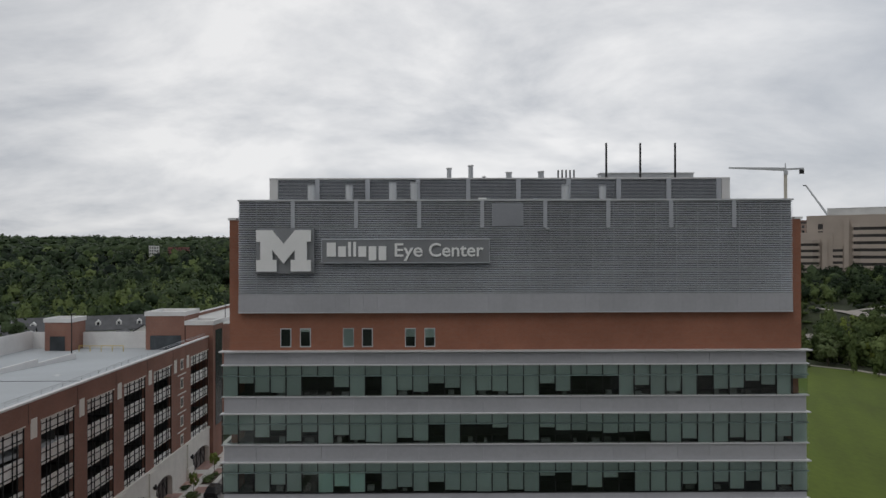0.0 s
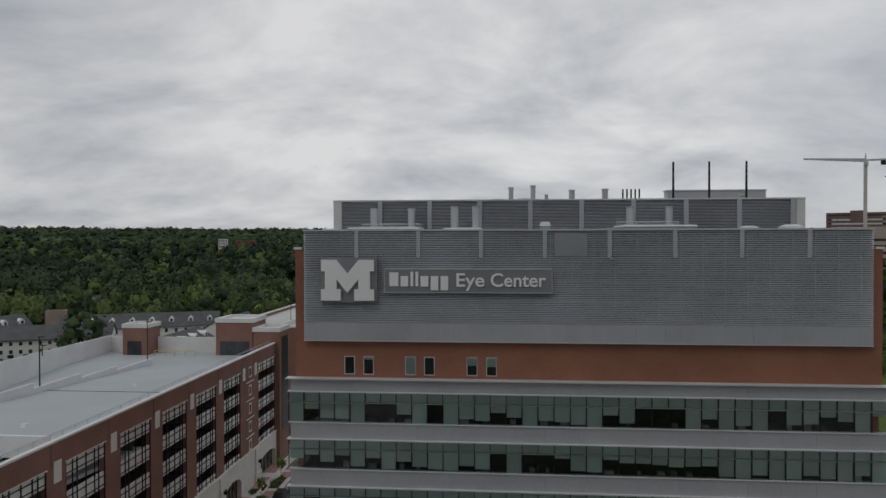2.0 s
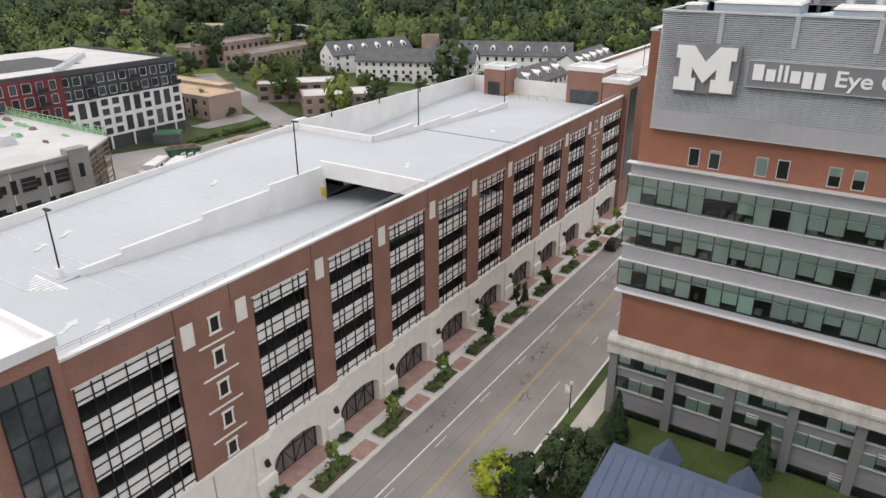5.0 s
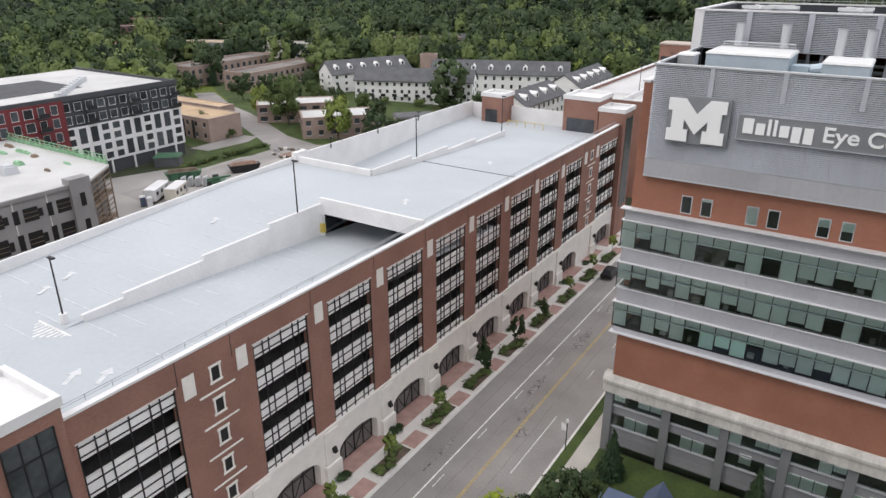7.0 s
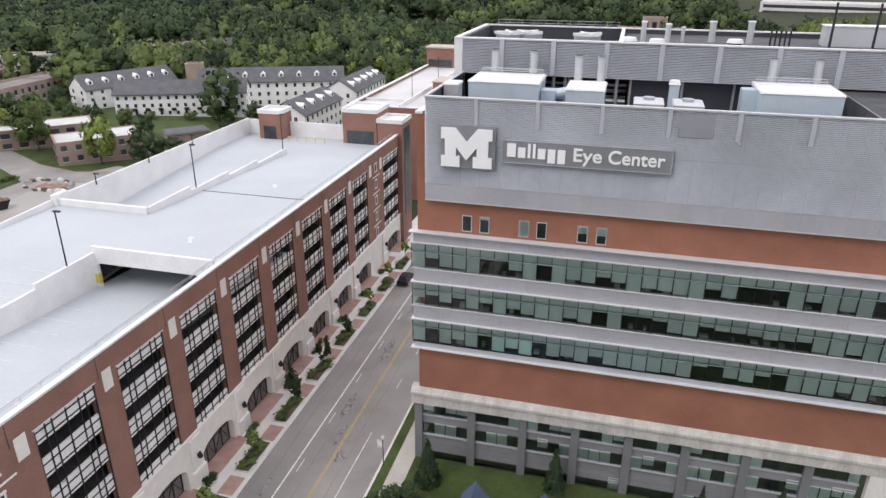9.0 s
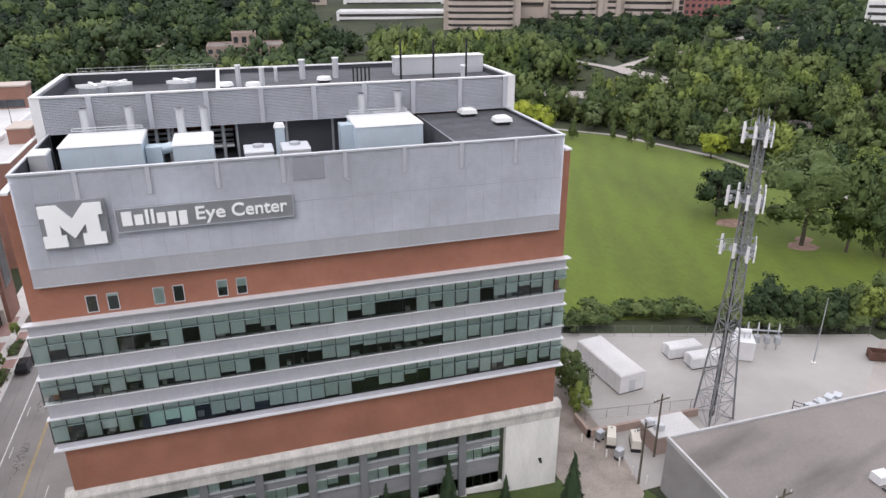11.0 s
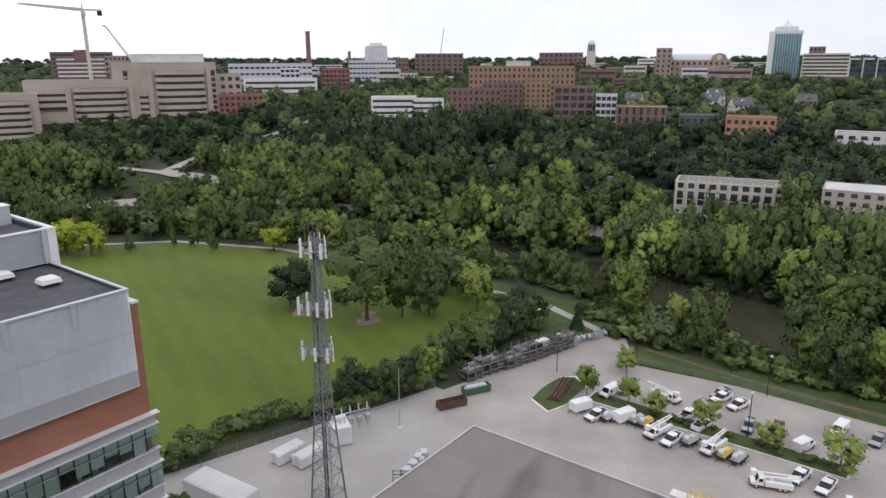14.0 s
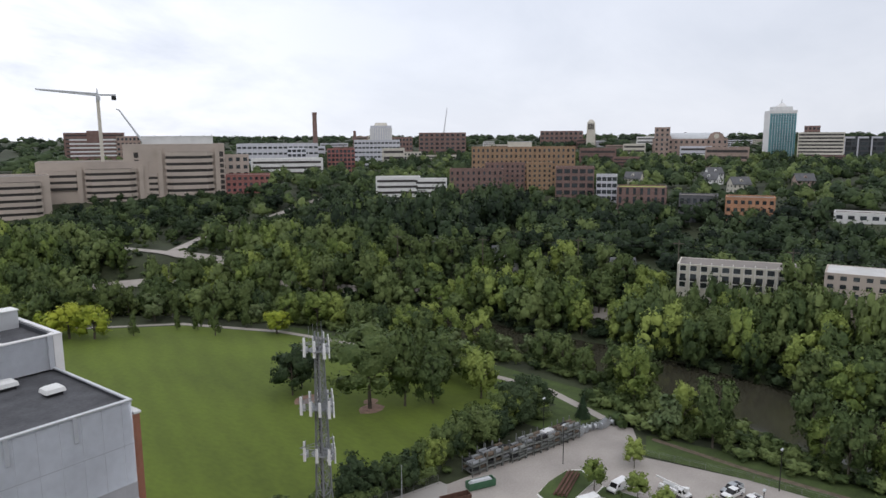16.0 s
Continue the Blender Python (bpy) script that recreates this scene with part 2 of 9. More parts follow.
M_WALL_WHITE = surf("white_wall", (0.74, 0.74, 0.735), 0.8, 0.0, 0.07, 0.3, 4.0, 0.05)
M_SPANDREL = surf("pale_precast", (0.88, 0.875, 0.85), 0.85, 0.0, 0.07, 0.3, 4.0, 0.05)
M_STONE = surf("limestone", (0.80, 0.775, 0.725), 0.85, 0.0, 0.05, 0.8, 6.0, 0.1)
M_LINE = surf("road_paint_white", (0.74, 0.74, 0.72), 0.8, 0.0, 0.2, 2.0, 9.0)
M_YELLOW = surf("road_paint_yellow", (0.52, 0.37, 0.12), 0.8, 0.0, 0.2, 2.0, 9.0)
M_ASPHALT = surf("worn_asphalt", (0.285, 0.270, 0.258), 0.95, 0.0, 0.16, 0.16, 5.0, 0.2)
M_ASPHALT_DARK = surf("asphalt_patch", (0.215, 0.205, 0.198), 0.95, 0.0, 0.25, 0.6, 7.0, 0.2)
M_LOT = surf("pale_yard_paving", (0.358, 0.328, 0.302), 0.95, 0.0, 0.16, 0.09, 3.0, 0.15)
M_GRAVEL = surf("yard_gravel", (0.36, 0.345, 0.325), 0.95, 0.0, 0.10, 0.12, 8.0, 0.3)
M_WALK = surf("concrete_walk", (0.70, 0.68, 0.64), 0.9, 0.0, 0.10, 0.4, 5.0, 0.1)
M_PAVER = surf("pink_paver", (0.42, 0.27, 0.235), 0.9, 0.0, 0.15, 1.0, 7.0, 0.1, obj=0.08)
M_GROUND = surf("rough_ground", (0.036, 0.046, 0.020), 0.95, 0.0, 0.4, 0.03, 0.6, 0.3)
M_LAWN = surf("mown_lawn", (0.088, 0.125, 0.011), 0.95, 0.0, 0.20, 0.035, 1.1, 0.3, stretch=(1.0, 0.45, 1.0))
M_GRASS = surf("verge_grass", (0.052, 0.080, 0.019), 0.95, 0.0, 0.28, 0.3, 3.0, 0.3)
M_SOIL = surf("mulch", (0.13, 0.10, 0.075), 0.95, 0.0, 0.3, 0.8, 6.0, 0.3)
M_WATER = surf("river_water", (0.045, 0.043, 0.030), 0.12, 0.0, 0.2, 0.08, 1.2, 0.06)
M_BARK = surf("bark", (0.10, 0.085, 0.065), 0.95, 0.0, 0.3, 1.0, 6.0, 0.4)
M_STEEL = surf("galvanised_steel", (0.42, 0.44, 0.46), 0.5, 0.5, 0.12, 0.6, 5.0, 0.05)
M_TOWER_GLASS = surf("tower_glass", (0.14, 0.155, 0.17), 0.06, 0.55, 0.35, 0.5, 1.5, 0.0)
M_ANTENNA = surf("antenna_white", (0.80, 0.81, 0.81), 0.5, 0.0, 0.05)
M_WHITE = surf("white_enamel", (0.66, 0.665, 0.67), 0.35, 0.0, 0.06, 0.8, 6.0, 0.02)
M_VEH_WHITE = surf("vehicle_white", (0.80, 0.80, 0.80), 0.3, 0.0, 0.05, 0.8, 6.0, 0.0)
M_VEH_BLACK = surf("vehicle_black", (0.02, 0.02, 0.022), 0.25, 0.2, 0.1)
M_TYRE = surf("tyre_rubber", (0.025, 0.025, 0.025), 0.9)
M_RUST = surf("rusted_steel", (0.115, 0.058, 0.042), 0.9, 0.0, 0.3, 0.9, 6.0)
M_GREEN_BIN = surf("green_enamel", (0.05, 0.14, 0.075), 0.6, 0.0, 0.2)
M_YEL_STEEL = surf("yellow_steel", (0.62, 0.47, 0.10), 0.6, 0.0, 0.15)
M_BLUE_ROOF = surf("blue_metal_roof", (0.088, 0.118, 0.185), 0.7, 0.1, 0.08, 0.3)
M_TAN = surf("tan_precast", (0.47, 0.405, 0.355), 0.9, 0.0, 0.08, 0.08, 2.0, 0.05)
# Dark window bands; also slabs that stand for shaded recesses.
M_TAN_DARK = surf("dark_window_and_shade", (0.045, 0.04, 0.04), 0.35, 0.0, 0.2)
M_WINDOW = surf("dark_window", (0.05, 0.058, 0.065), 0.15, 0.0, 0.3, 0.5, obj=0.5)
M_RED_PANEL = surf("red_panel", (0.15, 0.022, 0.026), 0.6, 0.0, 0.12)
M_CHAR = surf("charcoal_siding", (0.058, 0.063, 0.070), 0.7, 0.0, 0.12)
M_SHINGLE = surf("grey_shingle", (0.115, 0.118, 0.125), 0.95, 0.0, 0.18, 0.4, 5.0, 0.2)
M_GREY_BLOCK = surf("grey_sheathing", (0.30, 0.295, 0.295), 0.9, 0.0, 0.12, 0.3)
M_ORANGE = brickwork("ochre_brick", (0.29, 0.185, 0.105), (0.35, 0.22, 0.13), (0.33, 0.25, 0.18))
M_ORANGE2 = brickwork("orange_brick", (0.42, 0.205, 0.11), (0.48, 0.24, 0.13), (0.42, 0.28, 0.20))
M_DKBRICK = brickwork("dark_brick", (0.185, 0.112, 0.098), (0.225, 0.135, 0.118), (0.24, 0.18, 0.165))
M_REDFAR = brickwork("bright_red_brick", (0.25, 0.095, 0.088), (0.30, 0.115, 0.105), (0.34, 0.17, 0.15))
M_LILAC = surf("pale_lilac_panel", (0.58, 0.59, 0.64), 0.6, 0.0, 0.06)
M_TEAL = surf("teal_curtain_wall", (0.17, 0.36, 0.40), 0.2, 0.2, 0.12, 0.1)
M_CREAM = surf("cream_panel", (0.60, 0.57, 0.50), 0.85, 0.0, 0.06)
M_TAN_ROOF = surf("tan_flat_roof", (0.48, 0.35, 0.22), 0.9, 0.0, 0.18, 0.2)
M_GREENROOF = surf("sedum_roof", (0.34, 0.36, 0.10), 0.95, 0.0, 0.25, 0.4)
M_LEAF = foliage("leaf_green", (0.010, 0.022, 0.010), (0.140, 0.184, 0.062))
M_LEAF_DARK = foliage("leaf_dark", (0.006, 0.014, 0.008), (0.062, 0.092, 0.040))
M_LEAF_BRIGHT = foliage("leaf_bright", (0.024, 0.043, 0.014), (0.265, 0.325, 0.08))
M_LEAF_YELLOW = foliage("leaf_yellow_green", (0.12, 0.165, 0.018), (0.40, 0.44, 0.055))
M_LEAF_WILLOW = foliage("leaf_willow", (0.03, 0.05, 0.022), (0.17, 0.215, 0.095))
M_NEEDLE = foliage("needle_green", (0.010, 0.022, 0.012), (0.045, 0.075, 0.036))
M_LOUVER_PALE = surf("faded_louver", (0.30, 0.315, 0.345), 0.5, 0.15, 0.08)

M_SIDING = surf("grey_siding", (0.235, 0.238, 0.25), 0.5, 0.15, 0.10, 0.3, 3.0, 0.03, obj=0.06)
M_PIER = surf("grey_pier_metal", (0.215, 0.218, 0.23), 0.5, 0.15, 0.08, 0.3)
M_SOIL_PINK = surf("pale_mulch", (0.26, 0.17, 0.13), 0.95, 0.0, 0.3, 0.8, 6.0, 0.3)
M_LANE = surf("dusty_lane", (0.27, 0.235, 0.205), 0.95, 0.0, 0.25, 0.35, 4.0, 0.2)
M_GATE = surf("brown_gate", (0.17, 0.155, 0.15), 0.7, 0.0, 0.25, 0.8)
M_COPING_GREY = surf("grey_coping", (0.50, 0.50, 0.50), 0.6, 0.1, 0.1)
M_HOUSE_WHITE = surf("white_clapboard", (0.86, 0.86, 0.85), 0.7, 0.0, 0.04, 0.3, 4.0, 0.05)
M_DRY = surf("dry_field", (0.27, 0.26, 0.16), 0.95, 0.0, 0.3, 0.05, 1.0, 0.2)


def cracked(name, base, dark):
    """Old asphalt with a web of fine dark cracks."""
    m = surf(name, base, 0.95, 0.0, 0.14, 0.5, 6.0, 0.2)
    n, l = m.node_tree.nodes, m.node_tree.links
    g = n.new("ShaderNodeNewGeometry")
    no = n.new("ShaderNodeTexNoise")
    no.inputs["Scale"].default_value = 1.3
    l.new(g.outputs["Position"], no.inputs["Vector"])
    ad = n.new("ShaderNodeVectorMath")
    ad.operation = "ADD"
    l.new(g.outputs["Position"], ad.inputs[0])
    l.new(no.outputs["Color"], ad.inputs[1])
    vo = n.new("ShaderNodeTexVoronoi")
    vo.feature = "DISTANCE_TO_EDGE"
    vo.inputs["Scale"].default_value = 1.1
    l.new(ad.outputs[0], vo.inputs["Vector"])
    r = n.new("ShaderNodeMapRange")
    r.inputs["From Min"].default_value, r.inputs["From Max"].default_value = 0.02, 0.07
    l.new(vo.outputs["Distance"], r.inputs["Value"])
    mix = n.new("ShaderNodeMixRGB")
    mix.inputs[1].default_value = (*dark, 1)
    l.new(r.outputs[0], mix.inputs[0])
    b = n["Principled BSDF"]
    src = b.inputs["Base Color"].links[0].from_socket
    l.new(src, mix.inputs[2])
    l.new(mix.outputs[0], b.inputs["Base Color"])
    return m


M_CRACKED = cracked("cracked_asphalt", (0.275, 0.26, 0.248), (0.10, 0.096, 0.094))


def mow_stripes(m, period, turn):
    """Faint lighter and darker mowing lanes over a grass material."""
    n, l = m.node_tree.nodes, m.node_tree.links
    g = n.new("ShaderNodeNewGeometry")
    mp = n.new("ShaderNodeMapping")
    mp.inputs["Rotation"].default_value = (0, 0, radians(turn))
    l.new(g.outputs["Position"], mp.inputs[0])
    wv = n.new("ShaderNodeTexWave")
    wv.inputs["Scale"].default_value = 2 * math.pi / (20 * period)
    wv.inputs["Distortion"].default_value, wv.inputs["Detail"].default_value = 7.0, 3.0
    wv.inputs["Detail Scale"].default_value = 0.6
    l.new(mp.outputs[0], wv.inputs["Vector"])
    r = n.new("ShaderNodeMapRange")
    r.inputs["To Min"].default_value, r.inputs["To Max"].default_value = 0.95, 1.05
    l.new(wv.outputs["Fac"], r.inputs["Value"])
    vm = n.new("ShaderNodeVectorMath")
    vm.operation = "SCALE"
    b = n["Principled BSDF"]
    l.new(b.inputs["Base Color"].links[0].from_socket, vm.inputs[0])
    l.new(r.outputs[0], vm.inputs["Scale"])
    l.new(vm.outputs[0], b.inputs["Base Color"])


mow_stripes(M_LAWN, 7.0, 24)
M_LINE_FAINT = surf("worn_stall_paint", (0.60, 0.62, 0.63), 0.8, 0.0, 0.12, 2.0, 9.0)
M_PATH = surf("buff_footpath", (0.47, 0.445, 0.40), 0.9, 0.0, 0.12, 0.4, 5.0, 0.1)
M_CONC_STAIN = surf("stained_concrete", (0.50, 0.485, 0.45), 0.9, 0.0, 0.22, 0.7, 5.0, 0.15, stretch=(1, 1, 0.3))
M_FENCE = surf("dull_fence_steel", (0.20, 0.21, 0.20), 0.6, 0.3, 0.1)


def streaks(m, turn):
    """Long dark water stains across a flat roof."""
    n, l = m.node_tree.nodes, m.node_tree.links
    g = n.new("ShaderNodeNewGeometry")
    mp = n.new("ShaderNodeMapping")
    mp.vector_type = "TEXTURE"
    mp.inputs["Rotation"].default_value = (0, 0, radians(turn))
    mp.inputs["Scale"].default_value = (26, 6, 6)
    l.new(g.outputs["Position"], mp.inputs[0])
    no = n.new("ShaderNodeTexNoise")
    no.inputs["Scale"].default_value, no.inputs["Detail"].default_value = 1.0, 4.0
    l.new(mp.outputs[0], no.inputs["Vector"])
    r = n.new("ShaderNodeMapRange")
    r.inputs["From Min"].default_value, r.inputs["From Max"].default_value = 0.52, 0.68
    r.inputs["To Min"].default_value, r.inputs["To Max"].default_value = 1.04, 0.66
    l.new(no.outputs["Fac"], r.inputs["Value"])
    vm = n.new("ShaderNodeVectorMath")
    vm.operation = "SCALE"
    b = n["Principled BSDF"]
    l.new(b.inputs["Base Color"].links[0].from_socket, vm.inputs[0])
    l.new(r.outputs[0], vm.inputs["Scale"])
    l.new(vm.outputs[0], b.inputs["Base Color"])


streaks(M_ROOF_GREY, 15)
M_LEDGE = surf("pale_grey_ledge", (0.61, 0.615, 0.625), 0.5, 0.1, 0.06)
M_NET_GREEN = surf("green_netting", (0.27, 0.47, 0.29), 0.8, 0.0, 0.25, 1.2)
M_RAW_TIMBER = surf("raw_timber", (0.22, 0.165, 0.12), 0.9, 0.0, 0.25, 0.8)

# ---------------------------------------------------------------- helpers
BOX_F = ((0, 3, 2, 1), (4, 5, 6, 7), (0, 1, 5, 4), (1, 2, 6, 5), (2, 3, 7, 6), (3, 0, 4, 7))


def mesh_of(name, verts, faces, material, smooth=False):
    me = bpy.data.meshes.new(name)
    me.from_pydata([tuple(v) for v in verts], [], faces)
    me.materials.append(material)
    if smooth:
        me.shade_smooth()
    me.update()
    return me


class Build:
    """Collects boxes, prisms and tubes into one mesh."""

    def __init__(self):
        self.v, self.f = [], []

    def add(self, vs, fs):
        k = len(self.v)
        self.v += [tuple(v) for v in vs]
        self.f += [tuple(i + k for i in f) for f in fs]
        return self

    def box(self, x0, x1, y0, y1, z0, z1, slope=0.0):
        """slope: how far the top leans towards +y."""
        return self.add([(x0, y0, z0), (x1, y0, z0), (x1, y1, z0), (x0, y1, z0),
                         (x0, y0 + slope, z1), (x1, y0 + slope, z1), (x1, y1 + slope, z1), (x0, y1 + slope, z1)], BOX_F)

    def frustum(self, x0, x1, y0, y1, z0, z1, inset_x, inset_y):
        a, b = inset_x, inset_y
        return self.add([(x0, y0, z0), (x1, y0, z0), (x1, y1, z0), (x0, y1, z0),
                         (x0 + a, y0 + b, z1), (x1 - a, y0 + b, z1), (x1 - a, y1 - b, z1), (x0 + a, y1 - b, z1)], BOX_F)

    def tube(self, p, q, r, r2=None, sides=8):
        """A capped round bar from p to q."""
        p, q = Vector(p), Vector(q)
        r2 = r if r2 is None else r2
        d = (q - p).normalized()
        a = d.orthogonal().normalized()
        b = d.cross(a)
        vs = []
        for c, rr in ((p, r), (q, r2)):
            for i in range(sides):
                w = 2 * math.pi * i / sides
                vs.append(c + (a * math.cos(w) + b * math.sin(w)) * rr)
        fs = [(i, (i + 1) % sides, sides + (i + 1) % sides, sides + i) for i in range(sides)]
        fs += [tuple(range(sides - 1, -1, -1)), tuple(range(sides, 2 * sides))]
        return self.add(vs, fs)

    def prism(self, outline, axis, a, b):
        """Extrudes an outline (pairs) along an axis: 'x' (y, z), 'y' (x, z) or 'z' (x, y)."""
        n = len(outline)
        put = {"x": lambda u, v, w: (w, u, v), "y": lambda u, v, w: (u, w, v), "z": lambda u, v, w: (u, v, w)}[axis]
        vs = [put(u, v, a) for u, v in outline] + [put(u, v, b) for u, v in outline]
        fs = [tuple(range(n - 1, -1, -1)), tuple(range(n, 2 * n))]
        fs += [(i, (i + 1) % n, n + (i + 1) % n, n + i) for i in range(n)]
        return self.add(vs, fs)

    def mesh(self, name, material, smooth=False):
        me = mesh_of(name, self.v, self.f, material, smooth)
        bm = bmesh.new()
        bm.from_mesh(me)
        bmesh.ops.recalc_face_normals(bm, faces=bm.faces)
        bm.to_mesh(me)
        bm.free()
        return me


def part(name, built, material, parent, label="", smooth=False):
    """One mesh object under a thing or a part."""
    ob = new(name, built.mesh(name, material, smooth) if isinstance(built, Build) else built)
    ob.parent = parent
    return tagged(ob, label)


def piece(name, me, parent, x, y, z, sx=1.0, sy=1.0, sz=1.0, rz=0.0):
    """An object of its own on a shared mesh."""
    ob = new(name, me)
    ob.parent = parent
    ob.location, ob.scale = (x, y, z), (sx, sy, sz)
    ob.rotation_euler[2] = radians(rz)
    return ob


def thing(name, label, category, x=0.0, y=0.0, z=0.0, rz=0.0, group="", kind=""):
    ob = new(name)
    ob.location, ob.rotation_euler = (x, y, z), (0, 0, radians(rz))
    ob.empty_display_size = 0.5
    return tagged(ob, label, category, group, kind)


def solo(name, built, material, label, category, group="", kind="", smooth=False):
    ob = new(name, built.mesh(name, material, smooth) if isinstance(built, Build) else built)
    return tagged(ob, label, category, group, kind)


def unit_box(name, material):
    return Build().box(-0.5, 0.5, -0.5, 0.5, 0, 1).mesh(name, material)


def smooth01(a, b, x):
    t = min(1.0, max(0.0, (x - a) / (b - a)))
    return t * t * (3 - 2 * t)


# ---------------------------------------------------------------- the lie of the land
RIVER = [(140, -400), (155, -60), (172, -5), (190, 42), (198, 90), (198, 140), (190, 195), (168, 248), (128, 300), (70, 352), (-40, 405), (-250, 475)]


def river_side(x, y):
    """Signed distance to the river's middle line: below zero on the near bank."""
    best, sign = 1e9, 1
    for (ax, ay), (bx, by) in zip(RIVER[:-1], RIVER[1:]):
        dx, dy = bx - ax, by - ay
        u = min(1.0, max(0.0, ((x - ax) * dx + (y - ay) * dy) / (dx * dx + dy * dy)))
        r = math.hypot(x - ax - u * dx, y - ay - u * dy)
        if r < best:
            best, sign = r, (-1 if dx * (y - ay) - dy * (x - ax) > 0 else 1)
    return best * sign


def land(x, y):
    """Height of the ground."""
    s, r = river_side(x, y), math.hypot(x, y)
    if s < 0:
        z = -2.0 * smooth01(0, 34, x) - 1.4 * smooth01(-60, -28, s) - 3.2 * smooth01(-22, -12, s)
        return z + 44 * smooth01(550, 1700, r) + 4 * smooth01(-90, -200, x)
    return -6.6 + 2.6 * smooth01(12, 22, s) + 12 * smooth01(24, 58, s) + 17 * smooth01(90, 260, s) + 8 * smooth01(260, 600, s) + 22 * smooth01(800, 1900, r)


def axis_steps(lo, hi, fine_lo, fine_hi, step):
    xs, x = [], fine_lo
    while x <= fine_hi:
        xs.append(x)
        x += step
    g, x = step, fine_hi
    while x < hi:
        g *= 1.16
        x += g
        xs.append(x)
    g, x = step, fine_lo
    while x > lo:
        g *= 1.16
        x -= g
        xs.append(x)
    return sorted(xs)


def drape(name, outline, material, lift, step=4.0):
    """A thin sheet that lies on the land inside an outline, cut along a grid."""
    bm = bmesh.new()
    bm.faces.new([bm.verts.new((x, y, 0)) for x, y in outline])
    xs, ys = [p[0] for p in outline], [p[1] for p in outline]
    for lo, hi, nrm in ((min(xs), max(xs), (1, 0, 0)), (min(ys), max(ys), (0, 1, 0))):
        c = lo + step
        while c < hi:
            bmesh.ops.bisect_plane(bm, geom=bm.verts[:] + bm.edges[:] + bm.faces[:], plane_co=(c * nrm[0], c * nrm[1], 0), plane_no=nrm)
            c += step
    for v in bm.verts:
        v.co.z = land(v.co.x, v.co.y) + lift
    bmesh.ops.recalc_face_normals(bm, faces=bm.faces)
    for f in bm.faces:
        if f.normal.z < 0:
            f.normal_flip()
    me = bpy.data.meshes.new(name)
    bm.to_mesh(me)
    bm.free()
    me.materials.append(material)
    return me

# ---------------------------------------------------------------- ground, river, paved surfaces
gx, gy = axis_steps(-3200, 3600, -230, 260, 6.0), axis_steps(-900, 3600, -40, 330, 6.0)
gv = [(x, y, land(x, y)) for y in gy for x in gx]
nx = len(gx)
gf = [(j * nx + i, j * nx + i + 1, (j + 1) * nx + i + 1, (j + 1) * nx + i) for j in range(len(gy) - 1) for i in range(nx - 1)]
solo("ground", mesh_of("ground", gv, gf, M_GROUND, True), M_GROUND, "rough green and brown ground reaching the horizon", "ground", kind="structure")

rv, rf = [], []
for i, (x, y) in enumerate(RIVER):
    a, b = RIVER[max(0, i - 1)], RIVER[min(len(RIVER) - 1, i + 1)]
    d = Vector((b[0] - a[0], b[1] - a[1])).normalized()
    rv += [(x - d.y * 19, y + d.x * 19, -5.6), (x + d.y * 19, y - d.x * 19, -5.6)]
    if i:
        rf.append((2 * i - 2, 2 * i - 1, 2 * i + 1, 2 * i))
solo("water", mesh_of("water", rv, rf, M_WATER), M_WATER, "slow brown river water between wooded banks", "river", kind="structure")


def sheet(name, outline, material, lift, label, category="ground", step=5.0):
    return solo(name, drape(name, outline, material, lift, step), material, label, category, kind="structure")


KERB_L, KERB_R = -35.2, -22.3
sheet("road", [(KERB_L, -60), (KERB_R, -60), (KERB_R, 285), (KERB_L, 285)], M_ASPHALT, 0.03, "worn grey asphalt street with cracks and patches", "road", 20)
sheet("pavement_west", [(-41.5, -40), (KERB_L - 0.25, -40), (KERB_L - 0.25, 300), (-41.5, 300)], M_WALK, 0.15, "pale concrete pavement beside the parking garage", "pavement", 20)
sheet("verge", [(KERB_R + 0.25, -40), (-18.3, -40), (-18.3, 300), (KERB_R + 0.25, 300)], M_GRASS, 0.12, "strip of short green verge grass", "grass", 12)
sheet("pavement_east", [(-20.9, -40), (-18.9, -40), (-18.9, 300), (-20.9, 300)], M_PATH, 0.15, "narrow pale concrete footpath beside the verge", "pavement", 20)
for nm, x in (("kerb_west", KERB_L - 0.12), ("kerb_east", KERB_R + 0.12)):
    solo(nm, Build().box(x - 0.13, x + 0.13, -60, 285, -0.2, 0.165), M_CONC, "pale concrete kerb along the street", "kerb", kind="structure")

# front garden of the hospital and the service lane
sheet("front_lawn", [(-19.0, 30), (26, 30), (33.5, 52), (33.5, 60.5), (-19.0, 61.0)], M_GRASS, 0.10, "green lawn along the foot of the hospital", "lawn", 3)
sheet("service_lane", [(32.8, 30), (38, 30), (43, 62), (44, 100), (34, 100), (33.4, 62)], M_LANE, 0.08, "pale concrete service lane beside the hospital", "lane", 5)
sheet("yard_grass", [(37.5, 30), (44.1, 30), (44.1, 52), (42.5, 56), (39.5, 53)], M_GRASS, 0.11, "rough grass patch beside the warehouse wall", "grass", 4)
# big meadow
sheet("lawn", [(31, 98), (48, 97.5), (60, 95.5), (76, 92), (90, 89), (104, 85), (118, 86), (132, 84), (148, 80), (156, 84), (158, 100), (158, 150), (152, 190), (138, 226), (108, 252), (60, 262), (31, 250)], M_LAWN, 0.05, "wide mown green meadow with faint mowing stripes", "lawn", 5)
